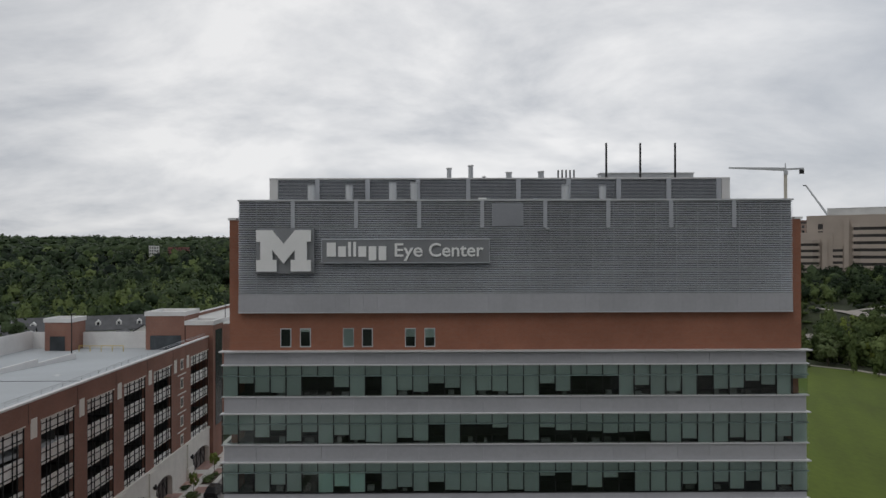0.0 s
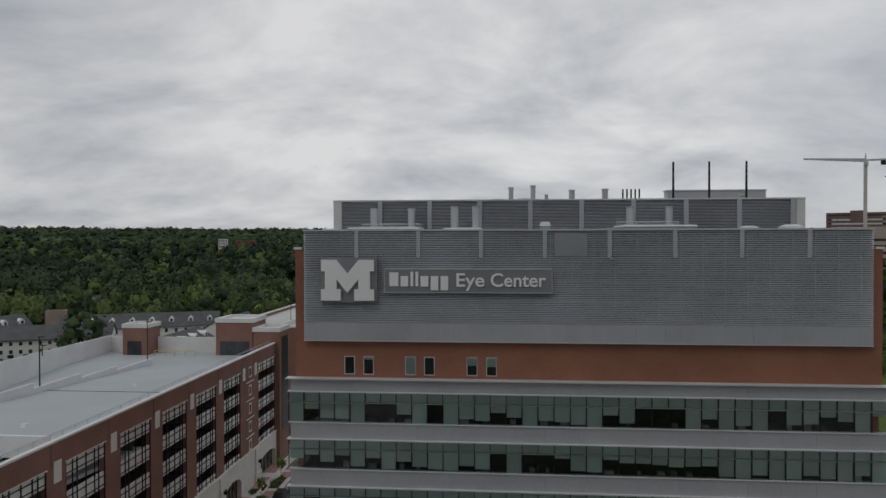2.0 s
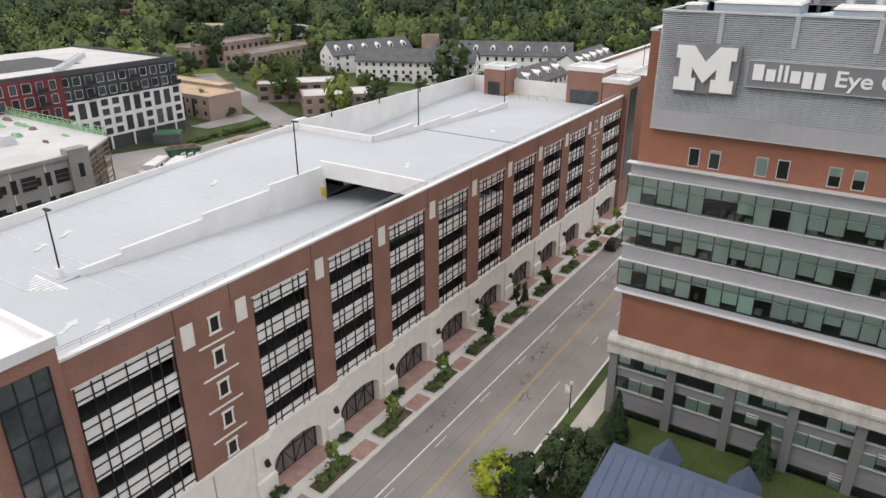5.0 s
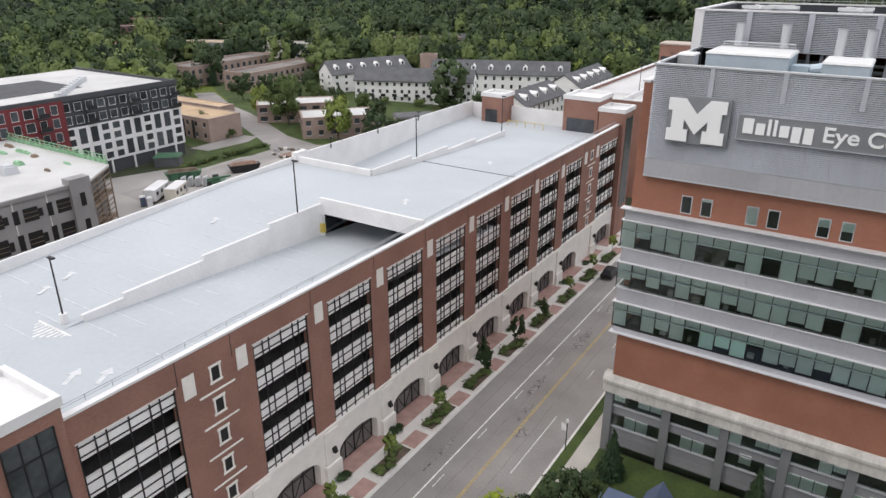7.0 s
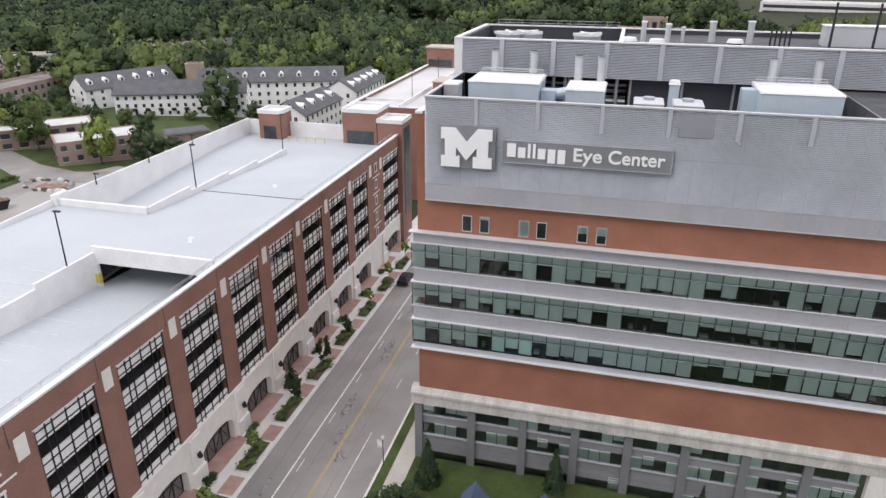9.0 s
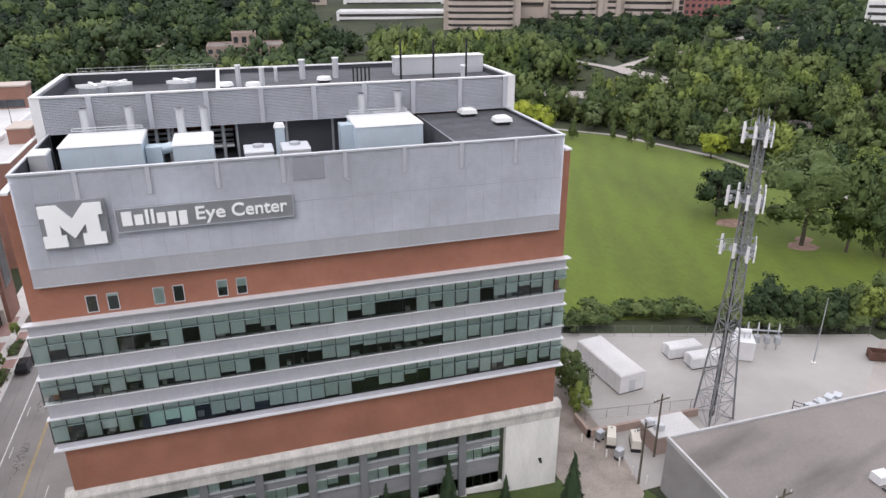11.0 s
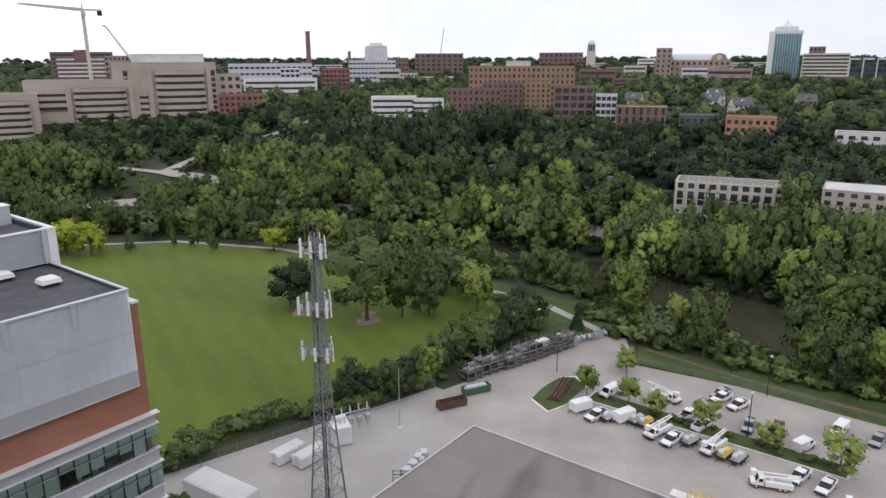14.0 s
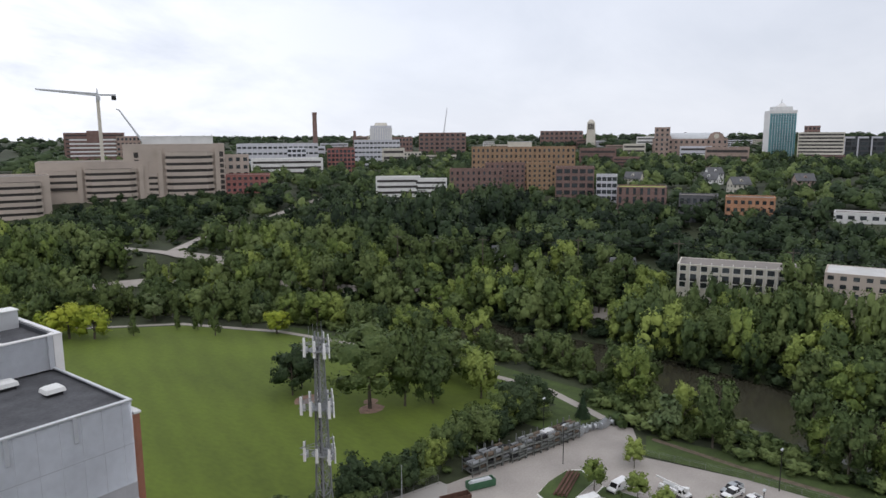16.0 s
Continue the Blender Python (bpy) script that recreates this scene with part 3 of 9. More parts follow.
sheet("footpath", [(148, 66), (151, 66), (160.5, 86), (161.5, 120), (161.0, 150), (155, 192), (140, 230), (110, 256), (60, 268), (60, 265.5), (109, 253.5), (137.5, 228), (152.3, 191), (158.3, 150), (158.8, 120), (157.8, 87)], M_LOT, 0.07, "pale footpath curving round the meadow by the river", "path", 4)
sheet("riverside_grass", [(134, 70), (148, 67), (157, 62), (166, 80), (170, 120), (168, 152), (160, 196), (150, 192), (157, 150), (158, 100), (150, 79), (134, 83)], M_GRASS, 0.03, "rough riverside grass beside the footpath", "grass", 4)
# yard and truck lot
sheet("gravel_yard", [(36, 60), (44, 96), (52, 93), (75, 86), (93, 80), (100, 78), (100, 62), (84, 57), (42, 56)], M_GRAVEL, 0.06, "pale gravel equipment yard", "yard", 6)
sheet("truck_lot", [(78, -40), (140, -40), (139, 10), (138, 30), (134, 50), (148, 58), (146, 66), (130, 68), (100, 76), (84, 64), (84, 57), (81, 56), (78, 20)], M_LOT, 0.08, "broad pale grey paved truck lot", "car park", 6)


def strip(name, x, y0, y1, w, material, label, z=0.045):
    return solo(name, Build().box(x - w / 2, x + w / 2, y0, y1, z - 0.02, z), material, label, "road marking", kind="structure")


strip("edge_line", -31.6, -60, 285, 0.16, M_LINE, "thin solid white lane line")
for dx in (-0.10, 0.10):
    strip("centre_line", -27.9 + dx, -60, 285, 0.085, M_YELLOW, "worn yellow double centre line")
strip("bay_line", -25.2, 52.0, 63.5, 0.08, M_LINE, "solid white lane line")
y = 28.0
while y < 220:
    strip("lane_dash", -30.9, y, y + 2.2, 0.08, M_LINE, "short white lane dash")
    if not 48 < y < 66:
        strip("lane_dash", -25.2, y, y + 2.2, 0.08, M_LINE, "short white lane dash")
    y += 9.0
random.seed(7)
for x, y, w, d in ((-29.6, 82, 1.6, 8), (-29.9, 68, 1.2, 6), (-29.4, 95, 2.2, 9), (-27.4, 58.6, 1.8, 2.2), (-28.7, 62, .8, 5), (-33.0, 50, .5, 9), (-29.2, 112, 1.6, 9)):
    pts = [(x + w * .5 * math.cos(a) * random.uniform(.6, 1.2), y + d * .5 * math.sin(a) * random.uniform(.6, 1.2)) for a in [k * math.tau / 11 for k in range(11)]]
    solo("road_patch", Build().prism(pts, "z", 0.02, 0.036), M_CRACKED, "cracked patch of old asphalt", "patch", kind="structure")

for x, y0, y1 in ((-33.5, 20, 120), (-29.75, 30, 140), (-26.4, 24, 96)):
    pts, y = [], y0
    while y < y1:
        pts.append((x + random.uniform(-.12, .12), y))
        y += random.uniform(2, 5)
    seam = Build()
    for (xa, ya), (xb, yb) in zip(pts[:-1], pts[1:]):
        seam.add([(xa - .035, ya, .034), (xa + .035, ya, .034), (xb + .035, yb, .034), (xb - .035, yb, .034)], [(0, 1, 2, 3)])
    solo("tar_seam", seam, M_ASPHALT_DARK, "thin dark tar seam along the street", "road seam", kind="structure")

# ---------------------------------------------------------------- the hospital tower
hosp = thing("hospital_building", "tall hospital block of red brick, grey louvers and green glass", "building")
X0, X1, FY = -18.25, 31.7, 60.5
part("brick_wall", Build().box(X0, X1, FY, FY + 0.5, 27.9, 39.3).box(X0, X0 + 0.5, FY + 0.5, 92, 9.8, 39.3).box(X1 - 0.5, X1, FY + 0.5, 92, 9.8, 39.3)
     .box(X0, X1, 91.5, 92, 9.8, 39.3), M_BRICK, hosp, "red brick wall")
part("coping", Build().box(X0 - 0.12, X0 + 0.6, FY - 0.1, 75.1, 39.3, 39.5), M_TRIM, hosp, "white metal coping")
part("coping", Build().box(X1 - 0.6, X1 + 0.12, FY - 0.1, 75.1, 39.3, 39.5), M_TRIM, hosp, "white metal coping")
part("brick_band", Build().box(X0, X1, FY, FY + 0.5, 9.8, 15.0), M_BRICK, hosp, "red brick band above the cornice")

# louver screen in front of the plant level
SX0, SX1, SY = -17.35, 30.75, 60.0
# The backing's dark colour supplies the shade between the slats.
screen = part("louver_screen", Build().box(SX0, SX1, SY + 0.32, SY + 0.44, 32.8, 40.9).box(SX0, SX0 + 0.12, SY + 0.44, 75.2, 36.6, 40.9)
              .box(SX1 - 0.12, SX1, SY + 0.44, 76.0, 36.6, 40.9), M_LOUVER_SHADE, hosp, "grey louvered screen")
slat_me = Build().add([(-0.5, 0, 0), (0.5, 0, 0), (0.5, 0.22, 0.072), (-0.5, 0.22, 0.072), (-0.5, 0, 0.018), (0.5, 0, 0.018), (0.5, 0.22, 0.09), (-0.5, 0.22, 0.09)], BOX_F).mesh("slat", M_LOUVER)
z = 32.95
while z < 40.75:
    piece("slat", slat_me, screen, (SX0 + SX1) / 2, SY, z, SX1 - SX0)
    z += 0.156
post_me = unit_box("post", M_POST)
for i in range(1, 27):
    piece("mullion", post_me, screen, SX0 + i * 1.823 - 0.25, SY + 0.1, 32.9, 0.028, 0.1, 7.9)
for zz in (34.8, 36.7, 38.55):
    piece("mullion", post_me, screen, (SX0 + SX1) / 2, SY + 0.09, zz, SX1 - SX0, 0.1, 0.045)
for i in range(8):
    piece("post", post_me, screen, -12.62 + i * 5.465, SY - 0.0, 38.6, 0.36, 0.12, 2.35)
part("screen_cap", Build().box(SX0 - 0.05, SX1 + 0.05, SY - 0.08, SY + 0.34, 40.9, 41.05).box(SX0 - 0.05, SX0 + 0.2, SY + 0.34, 75.2, 40.9, 41.05)
     .box(SX1 - 0.25, SX1 + 0.05, SY + 0.34, 76, 40.9, 41.05), M_LIGHT_METAL, hosp, "pale metal cap of the screen")
part("pale_louver_panel", Build().box(4.6, 7.35, SY - 0.02, SY + 0.02, 38.7, 40.7), M_LOUVER_PALE, hosp, "paler patch of louvers")
panel_me = Build().box(-0.5, 0.5, -0.04, 0.1, 0, 1).mesh("panel", M_GREY_PANEL)
skirt = part("metal_skirt", Build().box(SX0, SX1, SY + 0.12, SY + 0.5, 31.3, 32.9), M_LIGHT_METAL, hosp, "plain grey metal skirt below the louvers")
for i in range(40):
    w = (SX1 - SX0) / 40
    piece("panel", panel_me, skirt, SX0 + (i + 0.5) * w, SY + 0.06, 31.32, w - 0.008, 1, 1.52)
part("drip_edge", Build().box(SX0, SX1, SY - 0.05, SY + 0.3, 31.22, 31.31), M_LIGHT_METAL, hosp)

# small upper windows
pane_me = Build().box(-0.5, 0.5, 0, 0.02, 0, 1).mesh("pane", M_GLASS)
pane_lit_me = Build().box(-0.5, 0.5, 0, 0.02, 0, 1).mesh("pane", M_GLASS_LIT)
DESK_ME = Build().box(-0.5, 0.5, 0, 1, 0, 1).mesh("office_clutter", surf("clutter", (0.28, 0.28, 0.27), 0.8, obj=0.6))
# Flat plate whose dark colour stands for the unlit room.
REC_ME = Build().box(-0.5, 0.5, 0, 0.03, 0, 1).mesh("recess", M_INDOOR_SHADE)
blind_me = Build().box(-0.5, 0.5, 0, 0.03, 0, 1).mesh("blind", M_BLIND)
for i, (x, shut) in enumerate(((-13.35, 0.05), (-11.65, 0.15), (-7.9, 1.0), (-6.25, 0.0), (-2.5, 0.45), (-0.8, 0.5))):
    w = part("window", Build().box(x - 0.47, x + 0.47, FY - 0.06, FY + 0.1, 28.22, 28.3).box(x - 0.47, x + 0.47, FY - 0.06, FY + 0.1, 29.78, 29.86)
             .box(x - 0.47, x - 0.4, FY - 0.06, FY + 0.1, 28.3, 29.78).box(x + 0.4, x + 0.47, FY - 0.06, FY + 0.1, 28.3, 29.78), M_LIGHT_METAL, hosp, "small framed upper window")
    # Dark plate behind the pane in place of a shaded interior.
    part("recess", Build().box(x - 0.4, x + 0.4, FY - 0.03, FY - 0.01, 28.3, 29.78), M_INDOOR_SHADE, w)
    piece("pane", pane_me, w, x, FY - 0.055, 28.3, 0.8, 1, 1.48)
    if shut > 0.1:
        piece("blind", blind_me, w, x, FY - 0.034, 29.78 - 1.48 * shut, 0.78, 0.1, 1.48 * shut)

# three glazed storeys
GX0, GX1, GY = -18.8, 32.1, 60.15
PITCH = (GX1 - GX0) / 37
random.seed(21)
SHUT = (
    "8 0.35 .8 .82 .97 0 0 .55 1 0 1 .72 .8 .38 .6 1 .74 .78 .9 1 .4 .78 0 0 0 1 .5 1 .8 1 0 .7 .65 .3 .5 1 .2",
    ".5 .3 .65 .3 .85 .4 .95 .55 .8 .9 .95 .7 .85 0 1 0 0 .2 .8 .85 .2 .35 .35 .4 .5 .45 .4 .9 .95 .8 1 .95 .75 .9 .97 .7 1",
    ".95 0 .95 .6 .95 .1 1 .7 1 0 .85 .75 .95 .5 .9 .95 1 .97 .9 1 .2 0 .7 .8 .3 0 1 1 1 .65 1 .55 .9 .5 .97 .7 1",
)
for floor, (zb, zt, ztop) in enumerate(((24.0, 25.72, 26.7), (19.85, 21.55, 22.5), (15.65, 17.35, 18.3))):
    band = part("window_band", Build().box(GX0, GX1, GY + 0.02, GY + 0.1, zt, zt + 0.09).box(GX0, GX1, GY - 0.02, GY + 0.1, zb - 0.06, zb)
                .box(GX0, GX1, GY + 0.0, GY + 0.1, ztop - 0.05, ztop), M_DARK, hosp, "band of green-tinted office windows")
    part("transom_rail", Build().box(GX0 - 0.05, GX1 + 0.05, GY - 0.07, GY + 0.03, zt + 0.005, zt + 0.075), M_SPANDREL_GLASS, band)
    # Room surfaces are near black: the indoor shade is in their colour.
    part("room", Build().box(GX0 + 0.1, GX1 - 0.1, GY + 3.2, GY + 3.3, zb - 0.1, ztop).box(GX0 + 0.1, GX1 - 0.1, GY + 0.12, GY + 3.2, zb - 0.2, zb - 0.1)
         .box(GX0 + 0.1, GX1 - 0.1, GY + 0.4, GY + 3.2, ztop - 0.5, ztop - 0.42), M_INDOOR_SHADE, band, "office behind the glass, coloured dark as shade")
    mull_me = Build().box(-0.03, 0.03, -0.03, 0.08, 0, 1).mesh("mullion", M_DARK)
    shut = [min(1.0, float(s)) for s in SHUT[floor].split()]
    for i in range(37):
        xc = GX0 + (i + 0.5) * PITCH
        piece("mullion", mull_me, band, GX0 + i * PITCH, GY, zb, 1, 1, ztop - zb)
        # Three panes look lit through their paler tint alone.
        lit = floor == 2 and i in (6, 7, 8)
        piece("pane", pane_lit_me if lit else pane_me, band, xc, GY + 0.02, zb, PITCH - 0.06, 1, zt - zb)
        piece("upper_pane", pane_me, band, xc, GY + 0.02, zt + 0.09, PITCH - 0.06, 1, ztop - zt - 0.14)
        piece("blind", blind_me, band, xc, GY + 0.2, zt + 0.05, PITCH - 0.04, 1, 0.9).scale[2] = ztop - zt - 0.1
        if shut[i] > 0.02:
            piece("blind", blind_me, band, xc, GY + 0.16, zt - (zt - zb) * shut[i], PITCH - 0.1, 1, (zt - zb) * shut[i])
        if random.random() < 0.6 and shut[i] < 0.97:
            k = random.uniform(0.2, 0.5)
            piece("office_clutter", DESK_ME, band, xc + random.uniform(-.3, .3), GY + 0.5, zb, random.uniform(.25, .8), 0.5, k)
# metal spandrels between the storeys, with projecting white drip ledges
for zb, zt in ((26.72, 27.75), (22.52, 23.9), (18.32, 19.75), (15.0, 15.55)):
    sp = part("spandrel", Build().box(GX0 + 0.15, GX1 - 0.15, GY + 0.1, GY + 0.4, zb, zt), M_LIGHT_METAL, hosp, "grey metal spandrel band")
    n = 18
    w = (GX1 - GX0 - 0.3) / n
    for i in range(n):
        piece("panel", panel_me, sp, GX0 + 0.15 + (i + 0.5) * w, GY + 0.06, zb, w - 0.015, 1, zt - zb)
for zz, out in ((27.86, 0.45), (26.66, 0.16), (22.46, 0.28), (18.26, 0.28), (14.93, 0.38), (23.92, 0.1), (19.77, 0.1)):
    part("ledge", Build().box(GX0 - out * .4, GX1 + out * .4, GY - out, GY + 0.4, zz, zz + 0.1), M_LEDGE, hosp, "thin pale metal ledge")

# cornice and the base storeys
part("cornice", Build().prism([(60.0, 9.3), (60.35, 9.85), (61.2, 9.85), (61.2, 7.75), (60.25, 7.75), (60.25, 9.0), (60.0, 9.0)], "x", -19.1, 32.6), M_CONC_STAIN, hosp, "stained pale concrete cornice")
part("end_wall", Build().box(25.9, 32.6, 60.3, 60.9, -3.5, 7.75), M_CONC, hosp, "blank pale concrete end wall")
part("wall_lamp", Build().box(30.2, 30.5, 60.1, 60.3, 2.0, 2.35).tube((30.35, 60.12, 2.1), (30.35, 59.85, 1.95), 0.16), M_DARK, hosp, "dark wall lamp")
COLS = [-18.5, -12.55, -6.95, -1.45, 3.95, 9.55, 15.2, 20.9, 25.95]
col_me = Build().box(-0.42, 0.42, 0, 0.7, -2.6, 7.75).mesh("pier", M_PIER)
for x in COLS[:-1]:
    piece("pier", col_me, hosp, x, 60.75, 0)
    part("plinth", Build().box(x - 0.5, x + 0.5, 60.65, 61.5, -3.4, -1.3), M_CONC, hosp)
part("footing", Build().box(-18.9, 26.0, 61.0, 61.6, -3.4, -0.75), M_CONC, hosp, "pale concrete footing")
board_me = Build().add([(-0.5, 0, 0), (0.5, 0, 0), (0.5, 0.1, 0), (-0.5, 0.1, 0), (-0.5, 0.06, 0.225), (0.5, 0.06, 0.225), (0.5, 0.1, 0.225), (-0.5, 0.1, 0.225)], BOX_F).mesh("siding_board", M_SIDING)
random.seed(5)
for xa, xb in zip(COLS[:-1], COLS[1:]):
    # The dark backing paints shadow lines into the gaps between boards.
    bay = part("base_bay", Build().box(xa + 0.4, xb - 0.4, 61.35, 61.5, -0.8, 7.75), M_ROOF_AND_SHADE, hosp, "grey sided bay with window strips and shade-dark backing")
    xm, w = (xa + xb) / 2, xb - xa - 0.85
    for z0, z1 in ((4.75, 5.8), (0.95, 3.2)):
        zz = z0
        while zz < z1 - 0.1:
            piece("siding_board", board_me, bay, xm, 61.22, zz, w)
            zz += 0.285
        part("sill", Build().box(xa + 0.4, xb - 0.4, 61.0, 61.36, z1 - 0.02, z1 + 0.08), M_LIGHT_METAL, bay)
    for z0, z1, dark in ((5.9, 7.0, 0.5), (3.3, 4.7, 0.32), (-0.7, 0.9, 0.9)):
        n = 4
        for i in range(n):
            x = xa + 0.42 + (i + 0.5) * w / n
            piece("mullion", mull_me, bay, xa + 0.42 + i * w / n, 61.16, z0, 1, 1, z1 - z0)
            piece("pane", pane_me, bay, x, 61.2, z0 + 0.05, w / n - 0.05, 1, z1 - z0 - 0.1)
            if random.random() > dark:
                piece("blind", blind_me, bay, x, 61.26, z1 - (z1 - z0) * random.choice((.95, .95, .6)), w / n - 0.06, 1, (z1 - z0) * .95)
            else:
                # Panes without a blind get the shade-coloured plate.
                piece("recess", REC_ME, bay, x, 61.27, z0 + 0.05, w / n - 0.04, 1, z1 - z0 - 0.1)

# roof: plant well, dark roof, penthouse
part("well_floor", Build().box(-17.2, 20.0, 60.4, 91, 36.5, 36.9), M_ROOF_AND_SHADE, hosp, "dark floor of the plant well")
part("flat_roof", Build().box(20.0, 30.6, 60.35, 76.0, 36.6, 40.6), M_ROOF_AND_SHADE, hosp, "dark flat roof membrane")
part("well_rail", Build().tube((-17, 60.6, 40.7), (20, 60.6, 40.7), 0.04).tube((20, 60.6, 40.7), (20, 75, 40.7), 0.04), M_STEEL, hosp)
PX0, PX1, PY = -18.4, 31.75, 75.4
# Shell in the same shade colour, seen between the penthouse slats.
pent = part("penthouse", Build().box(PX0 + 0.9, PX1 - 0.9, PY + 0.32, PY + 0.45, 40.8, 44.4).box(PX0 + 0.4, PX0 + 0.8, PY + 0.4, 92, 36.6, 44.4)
            .box(PX1 - 0.8, PX1 - 0.4, PY + 0.4, 92, 36.6, 44.4).box(PX0 + 0.4, PX1 - 0.4, 91.6, 92, 36.6, 44.4), M_LOUVER_SHADE, hosp, "louvered roof penthouse")
z = 40.85
while z < 44.3:
    piece("slat", slat_me, pent, (PX0 + PX1) / 2, PY, z, PX1 - PX0 - 1.8)
    z += 0.156
for x in (PX0 + 0.45, PX1 - 0.45):
    part("corner_column", Build().box(x - 0.45, x + 0.45, PY - 0.05, PY + 1.2, 36.9, 44.45), M_TRIM, hosp, "pale corner column")
for i in range(9):
    piece("post", post_me, pent, PX0 + 5.6 + i * 5.465 - 0.4, PY - 0.04, 40.85, 0.5, 0.2, 3.6)
for x0, x1, y0, y1, zt in ((PX0, PX1, PY - 0.1, PY + 0.45, 44.55), (PX0, PX0 + 0.5, PY + 0.45, 92, 44.55), (PX1 - 0.5, PX1, PY + 0.45, 92, 44.55), (PX0 + 0.5, PX1 - 0.5, 91.5, 92, 44.55), (-1.2, -0.8, PY + 0.45, 91.5, 44.52)):
    part("penthouse_cap", Build().box(x0, x1, y0, y1, 44.4, zt), M_TRIM, hosp, "white coping of the penthouse")
part("penthouse_roof", Build().box(-1.0, PX1 - 0.5, PY + 0.4, 91.6, 43.4, 43.9), M_ROOF_AND_SHADE, hosp, "dark penthouse roof")
part("fan_deck", Build().box(PX0 + 0.5, -1.0, PY + 0.4, 91.6, 42.0, 43.0), M_ROOF_AND_SHADE, hosp)
# Dark panel in place of the shaded opening below the penthouse.
part("back_wall", Build().box(0.2, 19.9, PY + 1.2, PY + 1.4, 36.9, 40.8), M_LOUVER_SHADE, hosp, "back wall of the plant well, coloured as shade")
for x in (0.4, 5.6, 10.6, 13.5, -6, -11):
    part("stanchion", Build().box(x - .12, x + .12, PY + 0.9, PY + 1.15, 36.9, 40.8), M_STEEL, hosp)
random.seed(3)
for k in range(9):
    zz, yy = random.uniform(37.6, 40.2), random.uniform(76.3, 80)
    part("pipe", Build().tube((-16.5, yy, zz), (0, yy, zz), random.uniform(.08, .2)), M_STEEL, hosp, "grey pipe in the plant well")
for x in (-15, -12, -7.6, -6.4, -1.0):
    part("pipe", Build().tube((x, 76.2, 36.9), (x, 76.2, 40.8), 0.18), M_STEEL, hosp, "grey upright pipe")

# plant on the roof
def air_handler(x0, x1, y0, y1, top, label, rails=False):
    t = thing("air_handler", label, "roof unit", (x0 + x1) / 2, (y0 + y1) / 2, 36.9, group="roof units")
    w, d, h = (x1 - x0) / 2, (y1 - y0) / 2, top - 36.9
    part("casing", Build().box(-w, w, -d, d, 0.25, h - 0.12), M_UNIT, t, "pale blue sheet-metal casing")
    part("lid", Build().frustum(-w - 0.1, w + 0.1, -d - 0.1, d + 0.1, h - 0.12, h + 0.05, 0.12, 0.12), M_UNIT_TOP, t, "white weathered top")
    part("skid", Build().box(-w + 0.1, w - 0.1, -d + 0.1, d - 0.1, 0, 0.25), M_DARK, t)
    n = max(2, round(2 * w / 1.5))
    for i in range(1, n):
        part("seam", Build().box(-w + i * 2 * w / n - 0.015, -w + i * 2 * w / n + 0.015, -d - 0.02, -d, 0.3, h - 0.15), M_LIGHT_METAL, t)
    if rails:
        r = Build()
        for k in range(7):
            x = -w + 0.3 + k * (2 * w - 0.6) / 6
            r.tube((x, d - 0.2, h), (x, d - 0.2, h + 0.5), 0.04)
        r.tube((-w + .3, d - .2, h + .5), (w - .3, d - .2, h + .5), 0.05).tube((-w + .3, d - .2, h + .25), (w - .3, d - .2, h + .25), 0.04)
        part("rail", r, M_LIGHT_METAL, t)
    return t


air_handler(-15.0, -8.1, 67.4, 73.0, 41.35, "large pale blue roof air handler with white top", True)
air_handler(-5.4, -1.9, 65.8, 70.6, 41.25, "pale blue roof air handler below two stacks")
air_handler(11.7, 18.5, 67.4, 73.2, 41.5, "large pale blue roof air handler beside the flat roof", True)
for x in (2.05, 5.35):
    t = thing("chiller", "small white-grey ribbed roof chiller with a fan", "roof unit", x, 64.0, 36.9, group="roof chillers")
    part("casing", Build().box(-1.25, 1.25, -1.5, 1.5, 0, 3.9), M_LIGHT_METAL, t)
    part("lid", Build().frustum(-1.3, 1.3, -1.55, 1.55, 3.9, 4.0, .1, .1), M_LIGHT_METAL, t)
    part("fan", Build().tube((0, 0.4, 4.0), (0, 0.4, 4.22), 0.5, sides=14), M_STEEL, t)
    for k in range(5):
        part("rib", Build().box(-1.28, 1.28, -1.54, -1.5, 0.5 + k * .7, 0.8 + k * .7), M_UNIT_TOP, t)
tw = thing("tank", "small upright box unit in the screen corner", "roof unit", -16.4, 66.8, 36.9)
part("casing", Build().box(-0.7, 0.7, -1, 1, 0, 4.2), M_LIGHT_METAL, tw)
part("lid", Build().frustum(-0.8, 0.8, -1.1, 1.1, 4.2, 4.35, .1, .1), M_UNIT_TOP, tw)
duct = thing("duct", "pale blue elbow duct beside the air handler", "duct", -7.0, 69.4, 36.9)
part("casing", Build().box(-1.0, 0.4, -0.8, 0.8, 1.2, 3.6).tube((0.4, 0, 3.2), (1.4, 0, 3.4), 0.5, sides=12), M_UNIT, duct)
duct2 = thing("duct", "pale blue elbow duct beside the air handler", "duct", 11.0, 70.2, 36.9)
part("casing", Build().box(-0.6, 0.7, -0.8, 0.8, 1.2, 4.4), M_UNIT, duct2)
